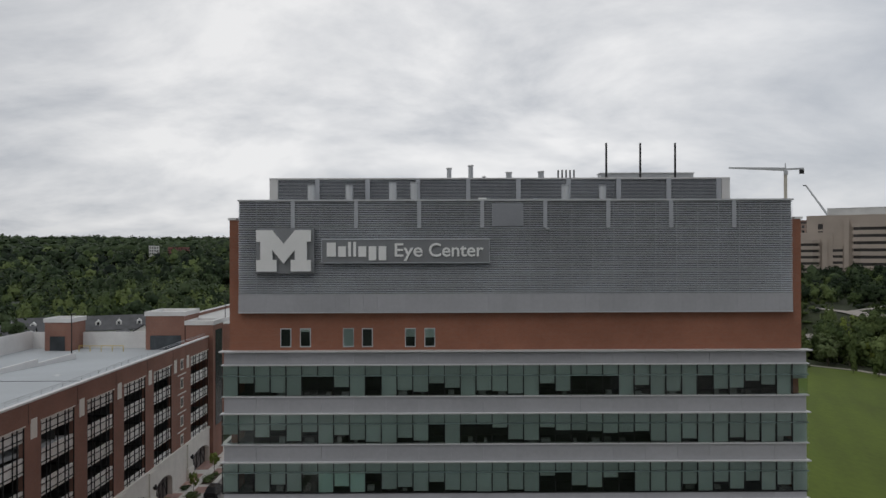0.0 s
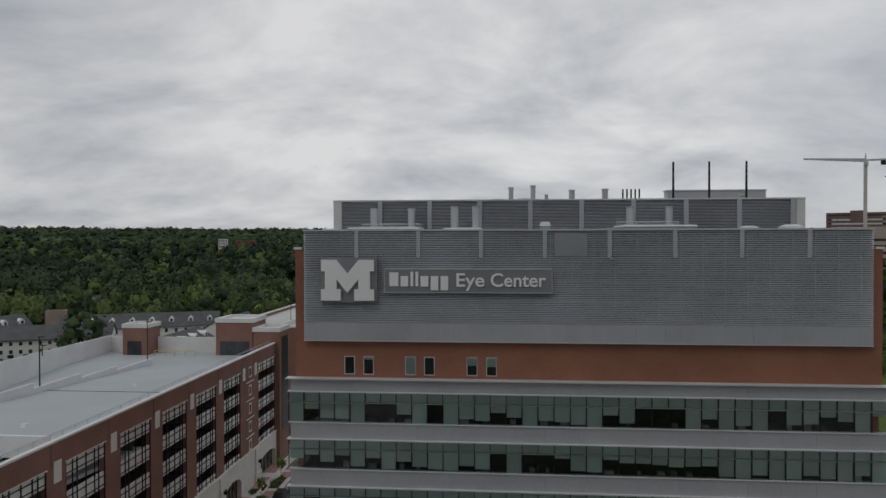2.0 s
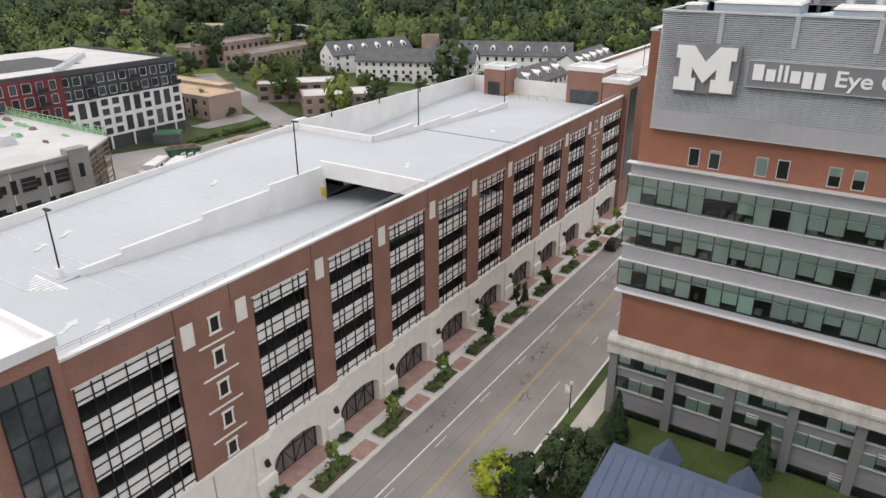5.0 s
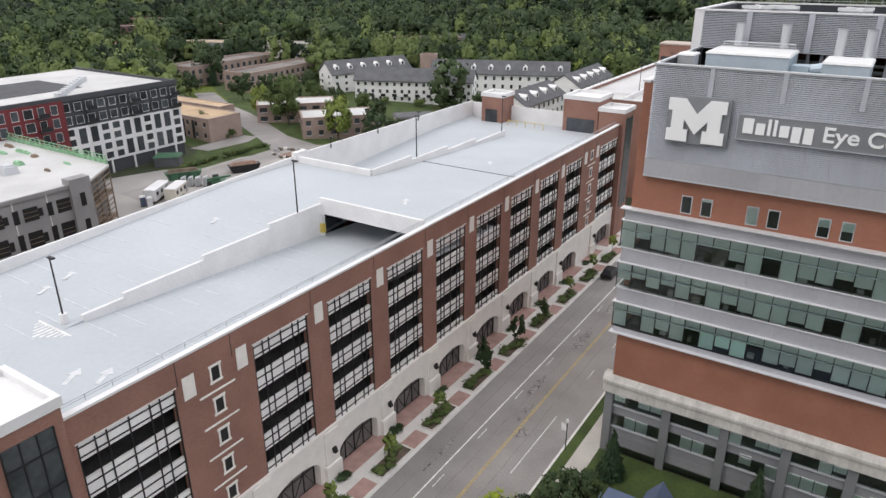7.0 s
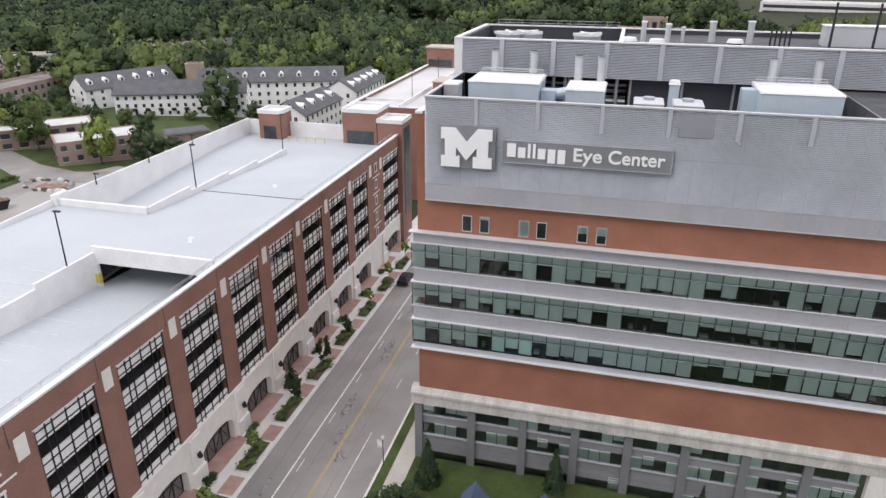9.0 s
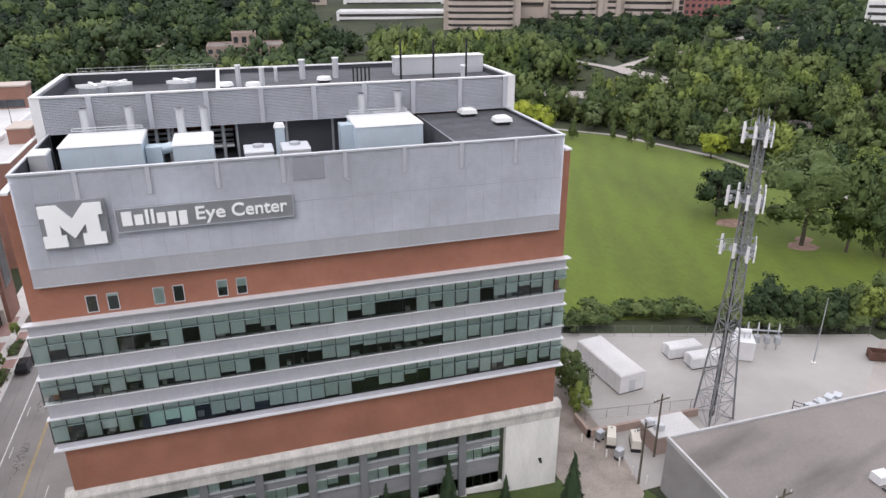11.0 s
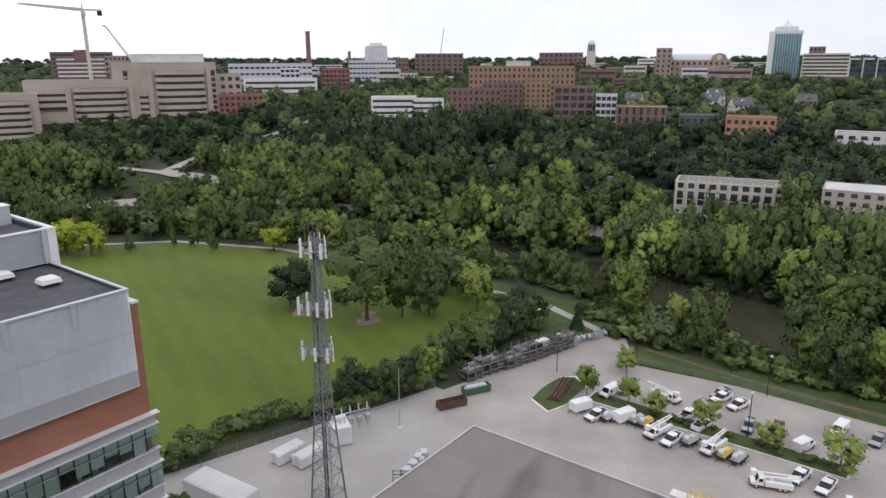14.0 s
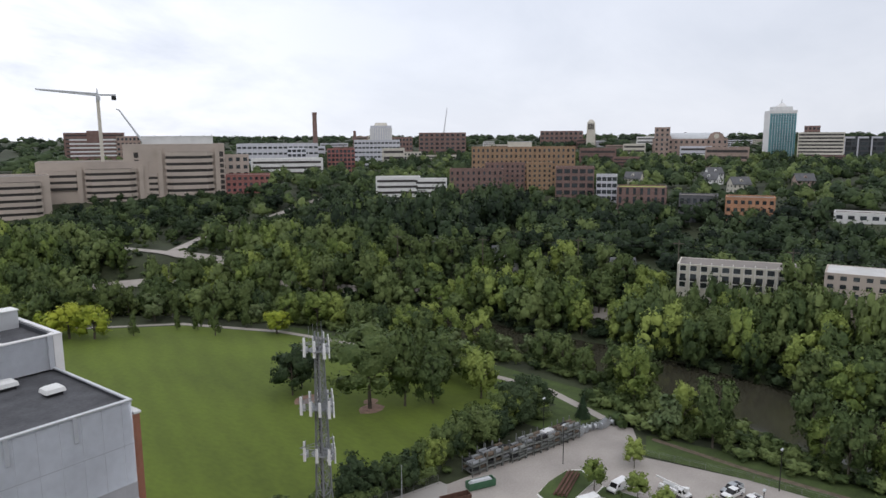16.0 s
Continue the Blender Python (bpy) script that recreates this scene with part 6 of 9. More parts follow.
def van(paint, label):
    t = thing("van", label, "van", group="parked trucks")
    part("body", side_profile([(-2.7, .4), (2.6, .4), (2.7, 1.0), (1.9, 1.3), (1.2, 2.2), (-2.7, 2.25)], 1.95), paint, t)
    part("windscreen", Build().add([(-.85, 1.93, 1.35), (.85, 1.93, 1.35), (.85, 1.97, 1.36), (-.85, 1.97, 1.36), (-.75, 1.3, 2.12), (.75, 1.3, 2.12), (.75, 1.36, 2.13), (-.75, 1.36, 2.13)], BOX_F), M_VEH_BLACK, t)
    for sx in (-1, 1):
        part("side_window", Build().box(sx * .98 - .01, sx * .98 + .01, .5, 1.35, 1.35, 1.95), M_VEH_BLACK, t)
    part("bumper", Build().box(-.95, .95, 2.6, 2.8, .4, .7), M_DARK, t)
    wheels(t, .88, (-1.7, 1.7))
    return t


def bucket_truck(paint, label, boom=True):
    t = thing("bucket_truck", label, "truck", group="utility trucks")
    part("chassis", Build().box(-1.0, 1.0, -4.0, 3.4, .6, .9), M_DARK, t)
    part("cab", side_profile([(1.2, .8), (3.5, .8), (3.6, 1.35), (2.6, 1.5), (2.1, 2.35), (1.2, 2.4)], 2.2), paint, t)
    part("windscreen", Build().add([(-.95, 2.63, 1.55), (.95, 2.63, 1.55), (.95, 2.68, 1.56), (-.95, 2.68, 1.56), (-.85, 2.2, 2.28), (.85, 2.2, 2.28), (.85, 2.26, 2.29), (-.85, 2.26, 2.29)], BOX_F), M_VEH_BLACK, t)
    for sx in (-1, 1):
        part("side_window", Build().box(sx * 1.1 - .015, sx * 1.1 + .015, 1.4, 2.15, 1.55, 2.2), M_VEH_BLACK, t)
        part("locker", Build().box(sx * .85 - .3, sx * .85 + .3, -3.9, 1.0, .75, 1.75), paint, t)
    part("deck", Build().box(-.55, .55, -3.9, 1.0, .9, 1.1), M_STEEL, t)
    part("bumper", Build().box(-1.1, 1.1, 3.4, 3.65, .5, .85), M_DARK, t)
    if boom:
        part("turret", Build().tube((0, -.2, 1.1), (0, -.2, 2.3), .4, .35, 12), paint, t)
        part("boom", Build().tube((0, -.4, 2.35), (.1, -5.4, 2.7), .22, .17, 8), paint, t)
        part("upper_boom", Build().tube((.35, -5.2, 3.0), (.35, 2.9, 2.85), .17, .15, 8), paint, t)
        part("bucket", Build().frustum(-.1, .8, 2.6, 3.5, 2.2, 3.2, -.06, -.06), paint, t)
    wheels(t, .95, (-2.6, -1.7, 2.5), 1.15)
    return t


def trailer(paint, label, h=1.9):
    t = thing("box_trailer", label, "trailer", group="trailers")
    part("box", Build().frustum(-1.1, 1.1, -2.3, 2.3, .55, .55 + h, .05, .05), paint, t)
    part("tongue", Build().tube((0, 2.3, .6), (0, 3.5, .5), .07), M_DARK, t)
    part("rear_door", Build().box(-.9, .9, -2.34, -2.28, .65, .45 + h), M_LIGHT_METAL, t)
    wheels(t, 1.08, (-.5, .45), .8)
    return t


def flat_trailer(label, load=None):
    t = thing("utility_trailer", label, "trailer", group="trailers")
    part("bed", Build().box(-1, 1, -2.2, 2.2, .6, .75), M_DARK, t)
    part("tongue", Build().tube((0, 2.2, .6), (0, 3.6, .5), .07), M_DARK, t)
    if load:
        part("load", Build().frustum(-.8, .8, -1.7, 1.6, .75, 1.6, .25, .3), load, t)
        part("reel", Build().tube((-.5, 1.0, 1.4), (.5, 1.0, 1.4), .7, .7, 14), M_LIGHT_METAL, t)
    wheels(t, 1.05, (-.4, .5), .8)
    return t


def park(ob, x, y, rz, first=False):
    m = pose(x, y, land(x, y) + .085, 0, 0, rz)
    if first:
        ob.matrix_world = m
    else:
        ob = copy_thing(ob, m)
    k = .80 if ob.name.startswith("bucket") else .88
    ob.scale = (k, k, k)
    return ob


pk = pickup(M_VEH_WHITE, "white pickup truck parked on the lot")
park(pk, 97.5, 8.6, -75, True)
for x, y, a in ((127.5, 27.2, 70), (128.6, 30.6, 70), (107.7, 46.8, 75), (115.8, 30.2, -105), (107.6, 32.9, 80), (108.8, 13.2, 76), (108.2, 9.4, 80), (118.0, 33.5, -100)):
    park(pk, x, y, a)
pk2 = pickup(M_STEEL, "grey stake pickup truck parked by the bank")
park(pk2, 130.4, 31.2, 72, True)
park(pk2, 129.8, 4.8, 80)
park(pk2, 120.4, 23.6, 95)
vn = van(M_VEH_WHITE, "white panel van parked on the lot")
park(vn, 117.6, 48.6, 78, True)
park(vn, 129.5, 10.6, 80)
park(vn, 119.0, 14.5, -110)
bt = bucket_truck(M_VEH_WHITE, "white utility bucket truck with a folded boom")
park(bt, 122.4, 39.2, 165, True)
for x, y, a in ((103.8, 16.4, 20), (108.6, 35.8, 75), (109.2, 26.5, 78), (104.5, 3.6, 15)):
    park(bt, x, y, a)
tl = trailer(M_VEH_WHITE, "white enclosed box trailer on the lot")
park(tl, 108.6, 50.4, 65, True)
park(tl, 109.8, 42.4, 68)
ft = flat_trailer("dark flat trailer with tarped gear", M_LIGHT_METAL)
park(ft, 109.2, 30.2, 74, True)
for x, y, a in ((108.6, 44.6, 70), (108.4, 22.2, 78), (110.6, 40.2, 72)):
    park(ft, x, y, a)
fy_ = flat_trailer("dark flat trailer with a yellow machine", M_YEL_STEEL)
park(fy_, 108.4, 24.4, 78, True)
park(fy_, 110.6, 38.6, 75)
rd = van(M_RUST, "dark red van parked behind the island")
park(rd, 120.6, 19.0, 95, True)
bk = thing("compact_car", "black car parked at the kerb", "car", -33.9, 104.5, .05, 0)
part("body", side_profile([(-2.2, .3), (2.2, .3), (2.25, .75), (1.3, .95), (-2.2, .95)], 1.8), M_VEH_BLACK, bk)
part("cabin", Build().add([(-.85, -1.9, .95), (.85, -1.9, .95), (.85, 1.2, .95), (-.85, 1.2, .95), (-.65, -1.5, 1.6), (.65, -1.5, 1.6), (.65, .4, 1.6), (-.65, .4, 1.6)], BOX_F), M_WINDOW, bk)
part("roof", Build().frustum(-.68, .68, -1.5, .42, 1.58, 1.66, .06, .06), M_VEH_BLACK, bk)
wheels(bk, .82, (-1.4, 1.4), .85)

# skips, reels and storage racks along the yard's far edge
def skip(x, y, rz, mat, label, full):
    t = thing("waste_skip", label, "skip", x, y, land(x, y) + .08, rz, group="waste skips")
    part("side", Build().frustum(-3, 3, -1.1, -1.0, .2, 1.8, -.05, 0), mat, t)
    part("side", Build().frustum(-3, 3, 1.0, 1.1, .2, 1.8, -.05, 0), mat, t)
    part("end", Build().box(-3, -2.9, -1, 1, .2, 1.8), mat, t)
    part("end", Build().box(2.9, 3, -1, 1, .2, 1.8), mat, t)
    part("floor", Build().box(-2.9, 2.9, -1, 1, .1, .3), M_DARK, t)
    for k in range(7):
        part("rib", Build().box(-2.9 + .95 * k, -2.8 + .95 * k, -1.18, -1.1, .2, 1.75), mat, t)
    if full:
        part("rubbish", Build().frustum(-2.7, 2.7, -.9, .9, 1.2, 2.0, .6, .4), M_LIGHT_METAL, t)
    return t


for sk in (skip(95.4, 70.6, -28, M_RUST, "rust-red open waste skip", False), skip(103.0, 70.2, -28, M_GREEN_BIN, "dark green waste skip heaped with scrap", True)):
    sk.scale = (.95, .8, .85)
random.seed(9)
for k in range(15):
    u = k / 14
    x, y = 106.5 + 27.5 * u, 75.0 - 8.4 * u + random.uniform(-.3, .3)
    t = thing("storage_rack", "grey steel rack stacked with poles and cable reels", "rack", x, y, land(x, y) + .06, -16, group="storage racks")
    t.scale = (1.0, 1.8, 1.45 + .4 * (k % 5 > 1))
    for sx in (-.9, .9):
        for sy in (-.9, .9):
            part("upright", Build().box(sx - .06, sx + .06, sy - .06, sy + .06, 0, 2.3), M_FENCE, t)
    for zz in (.5, 1.4):
        part("shelf", Build().box(-1, 1, -1, 1, zz, zz + .1), M_FENCE, t)
        for j in range(3):
            part("stock", Build().tube((-.95, -.6 + .6 * j, zz + .35), (.95, -.6 + .6 * j, zz + .35), random.uniform(.16, .27), sides=8), random.choice((M_MAST, M_DARK, M_FENCE, M_SOIL)), t)
for k in range(10):
    x, y = 134 + 1.4 * k, 66.5 - .4 * k + random.uniform(-.6, .6)
    t = thing("cable_reel", "large grey cable reel on its side", "reel", x, y, land(x, y) + .06, 30 * k, group="cable reels")
    part("drum", Build().tube((-.4, 0, .9), (.4, 0, .9), .55, .55, 14), M_LIGHT_METAL, t)
    for sx in (-.5, .5):
        part("flange", Build().tube((sx - .06, 0, .9), (sx + .06, 0, .9), .9, .9, 16), M_STEEL, t)
tk = thing("storage_tank", "white box tank among the racks", "tank", 128.0, 69.6, land(128, 69.6) + .06, -15)
part("shell", Build().frustum(-1.6, 1.6, -.9, .9, 1.2, 3.0, .1, .1), M_WHITE, tk)
part("stand", Build().box(-1.4, 1.4, -.8, .8, 0, 1.2), M_DARK, tk)

# street furniture
for k, (y0, y1) in enumerate((y + .3, y + 5.4) for y in (16.2, 25.4, 34.6, 43.9, 53.1, 62.2, 71.5, 80.7, 90.0, 99.2, 108.4, 117.6)):
    pl = thing("planter_bed", "kerbside planting bed with low shrubs and mulch", "planter", 0, 0, .15, group="planter beds")
    part("curb", Build().box(-37.6, -35.7, y0 - .15, y1 + .15, 0, .10), M_WALK, pl)
    part("soil", Build().box(-37.45, -35.85, y0, y1, .02, .14), M_SOIL, pl)
    part("pavers", Build().box(-37.5, -35.7, y1 + .4, y1 + 3.2, .002, .02), M_PAVER, pl, "pink brick pavers")
    part("apron", Build().box(GARX - .6, -38.8, y0 - 1.0 - .6, y1 + .6 - .3, .002, .02), M_PAVER, pl, "pink brick apron before the arch")
lp = thing("street_lamp", "short dark street lamp with a round white globe", "street lamp", -21.9, 58.4, .1)
part("pole", Build().tube((0, 0, 0), (0, 0, 3.6), .07, .05), M_DARK, lp)
part("globe", Build().tube((0, 0, 3.6), (0, 0, 3.75), .12, .2, 12).tube((0, 0, 3.75), (0, 0, 4.0), .2, .1, 12), M_WHITE, lp)
part("banner", Build().box(-.65, -.1, -.02, .02, 2.4, 3.4), M_LINE, lp)

# blue-roofed wing in front of the hospital
ax = thing("entrance_wing", "low wing with a blue metal roof and gabled dormers", "building")
part("wall", Build().box(-13.5, 6.0, 36.0, 48.0, -.5, 4.2), M_BRICK, ax)
part("roof", Build().add([(-14.4, 35.2, 3.9), (7, 35.2, 3.9), (7, 48.6, 5.0), (-14.4, 48.6, 5.0), (-13.6, 46.4, 7.2), (7, 46.4, 7.2), (7, 47.4, 7.2), (-13.6, 47.4, 7.2)], BOX_F), M_BLUE_ROOF, ax, "blue standing-seam metal roof")
for k in range(3):
    x = -9.9 + 6.5 * k
    part("dormer", Build().prism([(x - 1.3, 4.2), (x + 1.3, 4.2), (x + 1.3, 5.2), (x, 6.9), (x - 1.3, 5.2)], "y", 46.2, 51.0), M_BLUE_ROOF, ax, "blue gabled dormer")
    part("dormer_wall", Build().box(x - 1.2, x + 1.2, 47.5, 50.8, -.6, 4.3), M_BRICK, ax)
for k in range(24):
    x = -13.9 + .9 * k
    part("seam", Build().add([(x, 35.2, 3.9), (x + .05, 35.2, 3.9), (x + .05, 46.4, 7.2), (x, 46.4, 7.2), (x, 35.2, 3.96), (x + .05, 35.2, 3.96), (x + .05, 46.4, 7.26), (x, 46.4, 7.26)], BOX_F), M_BLUE_ROOF, ax)

for cx_, cy_, r_ in ((113.6, 131.5, 3.8), (119, 114, 3.6), (122.5, 117.5, 2.2)):
    pts = [(cx_ + r_ * math.cos(k * .628) * (.9 + .2 * (k % 2)), cy_ + r_ * .8 * math.sin(k * .628)) for k in range(10)]
    sheet("mulch_ring", pts, M_SOIL_PINK, .09, "bare pinkish mulch under a meadow tree", "mulch", 3)

# ---------------------------------------------------------------- buildings of the town
WIN = Build().box(-0.5, 0.5, -0.08, 0.02, 0, 1).mesh("window", M_WINDOW)
WIN_FRAMED = Build().box(-0.5, 0.5, -0.12, 0.02, 0, 1).mesh("window", M_TRIM)
bm_ = bmesh.new()
bm_.from_mesh(WIN_FRAMED)
front_ = [f_ for f_ in bm_.faces if f_.normal.y < -.9]
bmesh.ops.inset_region(bm_, faces=front_, thickness=.055, depth=-.05)
for f_ in front_:
    f_.material_index = 1
bm_.to_mesh(WIN_FRAMED)
bm_.free()
WIN_FRAMED.materials.append(M_WINDOW)
KEEP_OUT = [(-57, 130, 0, 40, 280), (6, 50, 0, 56, 60), (58, 65, 0, 80, 60), (-28, 150, 0, 26, 130)]


def block(name, label, cx, cy, yaw, w, d, z0, z1, wall, floors=0, cols=0, roof=M_ROOF_GREY, cat="building", strips=None, win=(.55, .5), group="", parapet=.8, side=0, frame=None):
    """A building whose front runs w metres through (cx, cy) and faces the near side; its windows stand in rows."""
    t = thing(name, label, cat, cx, cy, 0, yaw, group=group)
    zb = min(z0, land(cx, cy)) - 3
    part("wall", Build().box(-w / 2, w / 2, 0, d, zb, z1), wall, t)
    part("roof", Build().box(-w / 2 + .5, w / 2 - .5, .5, d - .5, z1, z1 + .15), roof, t)
    p = Build().box(-w / 2 - .05, w / 2 + .05, -.05, .45, z1, z1 + parapet).box(-w / 2 - .05, w / 2 + .05, d - .45, d + .05, z1, z1 + parapet)
    p.box(-w / 2 - .05, -w / 2 + .45, .45, d - .45, z1, z1 + parapet).box(w / 2 - .45, w / 2 + .05, .45, d - .45, z1, z1 + parapet)
    part("parapet", p, wall, t)
    fh = (z1 - z0) / max(1, floors)
    for i in range(floors):
        zz = z0 + i * fh + fh * .28
        if strips:
            part("window_strip", Build().box(-w / 2 + strips, w / 2 - strips, -.12, .02, zz, zz + fh * win[1]), M_TAN_DARK, t)
            if side:
                part("window_strip", Build().box(-w / 2 - .12, -w / 2, 2, d - 2, zz, zz + fh * win[1]), M_TAN_DARK, t)
            continue
        for j in range(cols):
            cw = w / cols
            piece("window", WIN, t, -w / 2 + (j + .5) * cw, 0, zz, cw * win[0], 1, fh * win[1])
            if frame:
                piece("sill", frame, t, -w / 2 + (j + .5) * cw, -.1, zz - .12, cw * win[0] * 1.15, 1, .12)
        if side:
            for j in range(side):
                cw = d / side
                piece("window", WIN, t, -w / 2, (j + .5) * cw, zz, cw * win[0], 1, fh * win[1], -90)
                piece("window", WIN, t, w / 2, (j + .5) * cw, zz, cw * win[0], 1, fh * win[1], 90)
    KEEP_OUT.append((cx, cy, yaw, w, d))
    if group in ("suburban flats", "brick flats"):
        r_ = math.hypot(cx, cy)
        KEEP_OUT.append((cx - 44 * cx / r_, cy - 44 * cy / r_, math.degrees(math.atan2(cy, cx)) - 90, w * .9, 44))
    return t


def house(label, cx, cy, yaw, w, d, eave, ridge, wall, roof, floors=2, cols=4, dormers=0, name="house", group="houses"):
    """A gabled house: ridge along its front of w metres, which passes through (cx, cy)."""
    t = thing(name, label, "house", cx, cy, 0, yaw, group=group)
    z0 = land(cx, cy)
    part("wall", Build().box(-w / 2, w / 2, 0, d, z0 - 2, eave).prism([(0, eave), (d, eave), (d / 2, ridge - .15)], "x", -w / 2, w / 2), wall, t)
    part("roof", Build().prism([(-.6, eave - .25), (d / 2, ridge), (d + .6, eave - .25), (d + .6, eave + .05), (d / 2, ridge + .3), (-.6, eave + .05)], "x", -w / 2 - .4, w / 2 + .4), roof, t)
    fh = (eave - z0) / floors
    for i in range(floors):
        for j in range(cols):
            piece("window", WIN, t, -w / 2 + (j + .5) * w / cols, 0, z0 + i * fh + fh * .32, min(.95, w / cols * .34), 1, fh * .46)
        for j in range(2):
            piece("window", WIN, t, w / 2, d * (j + .5) / 2, z0 + i * fh + fh * .32, 1.0, 1, fh * .48, 90)
            piece("window", WIN, t, -w / 2, d * (j + .5) / 2, z0 + i * fh + fh * .32, 1.0, 1, fh * .48, -90)
    for j in range(dormers):
        x = -w / 2 + (j + .5) * w / dormers
        zz = eave + (ridge - eave) * .35
        dm = part("dormer", Build().prism([(x - .9, zz), (x + .9, zz), (x + .9, zz + 1.1), (x, zz + 1.9), (x - .9, zz + 1.1)], "y", d * .13, d * .38), wall, t, "white gabled dormer")
        part("dormer_window", Build().box(x - .4, x + .4, d * .13 - .06, d * .13, zz + .15, zz + 1.1), M_WINDOW, dm)
    KEEP_OUT.append((cx, cy, yaw, w, d))
    return t


SILL = Build().box(-.5, .5, -.06, .06, 0, 1).mesh("sill", M_TRIM)

# the tan hospital across the river: stepped blocks with dark ribbon windows
va1 = block("stepped_hospital", "tall tan concrete hospital block with ribbon windows", 285, 463, -31.6, 69, 40, 17, 60, M_TAN, 0, 0, M_ROOF_WHITE)
va2 = block("stepped_hospital", "tan concrete hospital wing with ribbon windows", 237, 487, -25.8, 70, 40, 17, 48.3, M_TAN, 0, 0, M_ROOF_GREY)
va3 = block("stepped_hospital", "low tan concrete hospital wing with ribbon windows", 176, 482, -20, 54, 36, 14, 41, M_TAN, 0, 0, M_ROOF_GREY)
block("stepped_hospital", "long tan concrete hospital front beyond the trees", 36, 650, -4, 110, 50, 18, 62, M_TAN, 6, 0, M_ROOF_GREY, strips=6, win=(.5, .4))
block("white_clinic", "white clinic slab with grey window bands", 150, 640, -12, 90, 40, 22, 66, M_WALL_WHITE, 7, 0, M_ROOF_WHITE, strips=3, win=(.5, .45))
block("car_park_deck", "low white parking deck beside the hospital", 125, 540, -14, 84, 34, 12, 24, M_WALL_WHITE, 3, 0, M_ROOF_WHITE, strips=2, win=(.5, .5))


def ribbon_bay(t, x0, x1, d, z0, z1, n):
    """A projecting chamfered bay: tan spandrel slabs over recessed dark glass."""
    def ring(a, b, e):
        return [(a, .2), (a, -e * .45), (a + e * .55, -e), (b - e * .55, -e), (b, -e * .45), (b, .2)]
    bay = part("ribbon_bay", Build().prism(ring(x0 + .7, x1 - .7, d - .7), "z", z0, z1), M_TAN_DARK, t, "projecting bay with dark ribbon windows")
    fh = (z1 - z0) / n
    for i in range(n):
        part("spandrel", Build().prism(ring(x0, x1, d), "z", z0 + i * fh + fh * .42, z0 + (i + 1) * fh), M_TAN, bay)


ribbon_bay(va1, -7, 26, 8, 17, 55, 8)
ribbon_bay(va1, -33, -12, 1.2, 15, 40, 6)
ribbon_bay(va2, -6, 27, 8, 10, 44, 8)
ribbon_bay(va2, -33, -10, 2, 30, 43, 3)
ribbon_bay(va3, -24, 22, 7, 9, 38, 7)
for t_, xs in ((va1, (-10.5, 29)), (va2, (-9, 30))):
    for x in xs:
        part("shaft", Build().box(x - 1.6, x + 1.6, -2.2, .2, 12, 58 if t_ is va1 else 46), M_TAN, t_, "plain tan stair shaft")
pv = thing("roof_pavilion", "white plant screen on the hospital roof", "roof screen", 296, 476, 60, -32)
part("screen", Build().box(-25, 25, 0, 18, 0, 6.2), M_ROOF_WHITE, pv)
part("cap", Build().box(-25.3, 25.3, -.3, 18.3, 6.2, 6.6), M_TRIM, pv)
for dx in (-27.5, 30.5):
    c = thing("stair_shaft", "stair shaft slab on the hospital front, dark as recess shade", "shaft", 285, 463, 18, -31.6)
    # Stands proud of the wall; the recess shade is in its colour.
    part("slot", Build().box(dx, dx + 3, -.3, .2, 0, 37), M_TAN_DARK, c)
    for k in range(9):
        part("landing", Build().box(dx, dx + 3, -.5, .1, 4 * k, 4 * k + 1.2), M_TAN, c)
block("brick_clinic", "low bright red brick building beside the hospital", 324, 431, -37, 32, 20, 20, 37, M_REDFAR, 4, 8)
block("brown_block", "brown annexe of the hospital", 335, 462, -36, 22, 20, 22, 51, M_TAN, 5, 4)
slab_ = block("brick_slab", "distant red brick office slab with white bands", 397, 807, -26, 63, 25, 44, 71, M_DKBRICK, 6, 0, strips=2, win=(.5, .4))
for k in range(5):
    part("band", Build().box(-26, 22, -.5, .1, 44.8 + 4.5 * k, 46.6 + 4.5 * k), M_WALL_WHITE, slab_, "white spandrel band")
part("stair_tower", Build().box(-8, 8, -.6, 8, 60, 74), M_DKBRICK, slab_, "brick lift tower")
block("brick_slab", "distant brown brick end of the office slab", 428, 790, -26, 26, 22, 44, 67, M_BRICK_TAN, 4, 6)
block("lilac_hospital", "long pale lilac hospital wing with glass bands", 481, 587, -39.4, 84, 40, 33, 58, M_LILAC, 4, 16, M_ROOF_WHITE, win=(.75, .34))
block("white_pavilion", "white curved-looking low hospital pavilion", 424, 505, -40, 65, 30, 25, 45, M_WALL_WHITE, 4, 0, M_ROOF_WHITE, strips=2, win=(.5, .4))
block("red_glass_wing", "red panelled wing with glass grid", 489, 501, -44, 27, 20, 28, 53, M_REDFAR, 6, 7, win=(.7, .6))
block("lilac_hospital", "pale grey hospital wing with glass bands", 587, 543, -47, 52, 40, 30, 61, M_LILAC, 6, 12, M_ROOF_WHITE, win=(.75, .36))
rt = thing("round_tower", "round pale ribbed tower behind the hospital", "tower", 747, 683, 40)
part("drum", Build().tube((0, 0, 0), (0, 0, 41), 15, 15, 28), M_LILAC, rt)
for k in range(28):
    a_ = k * math.tau / 28
    part("rib", Build().tube((15.1 * math.cos(a_), 15.1 * math.sin(a_), 2), (15.1 * math.cos(a_), 15.1 * math.sin(a_), 38), .8, .8, 5), M_WALL_WHITE, rt)
part("cap", Build().tube((0, 0, 41), (0, 0, 45), 10, 8, 20), M_CREAM, rt, "pale stepped cap")
KEEP_OUT.append((747, 668, 0, 30, 30))
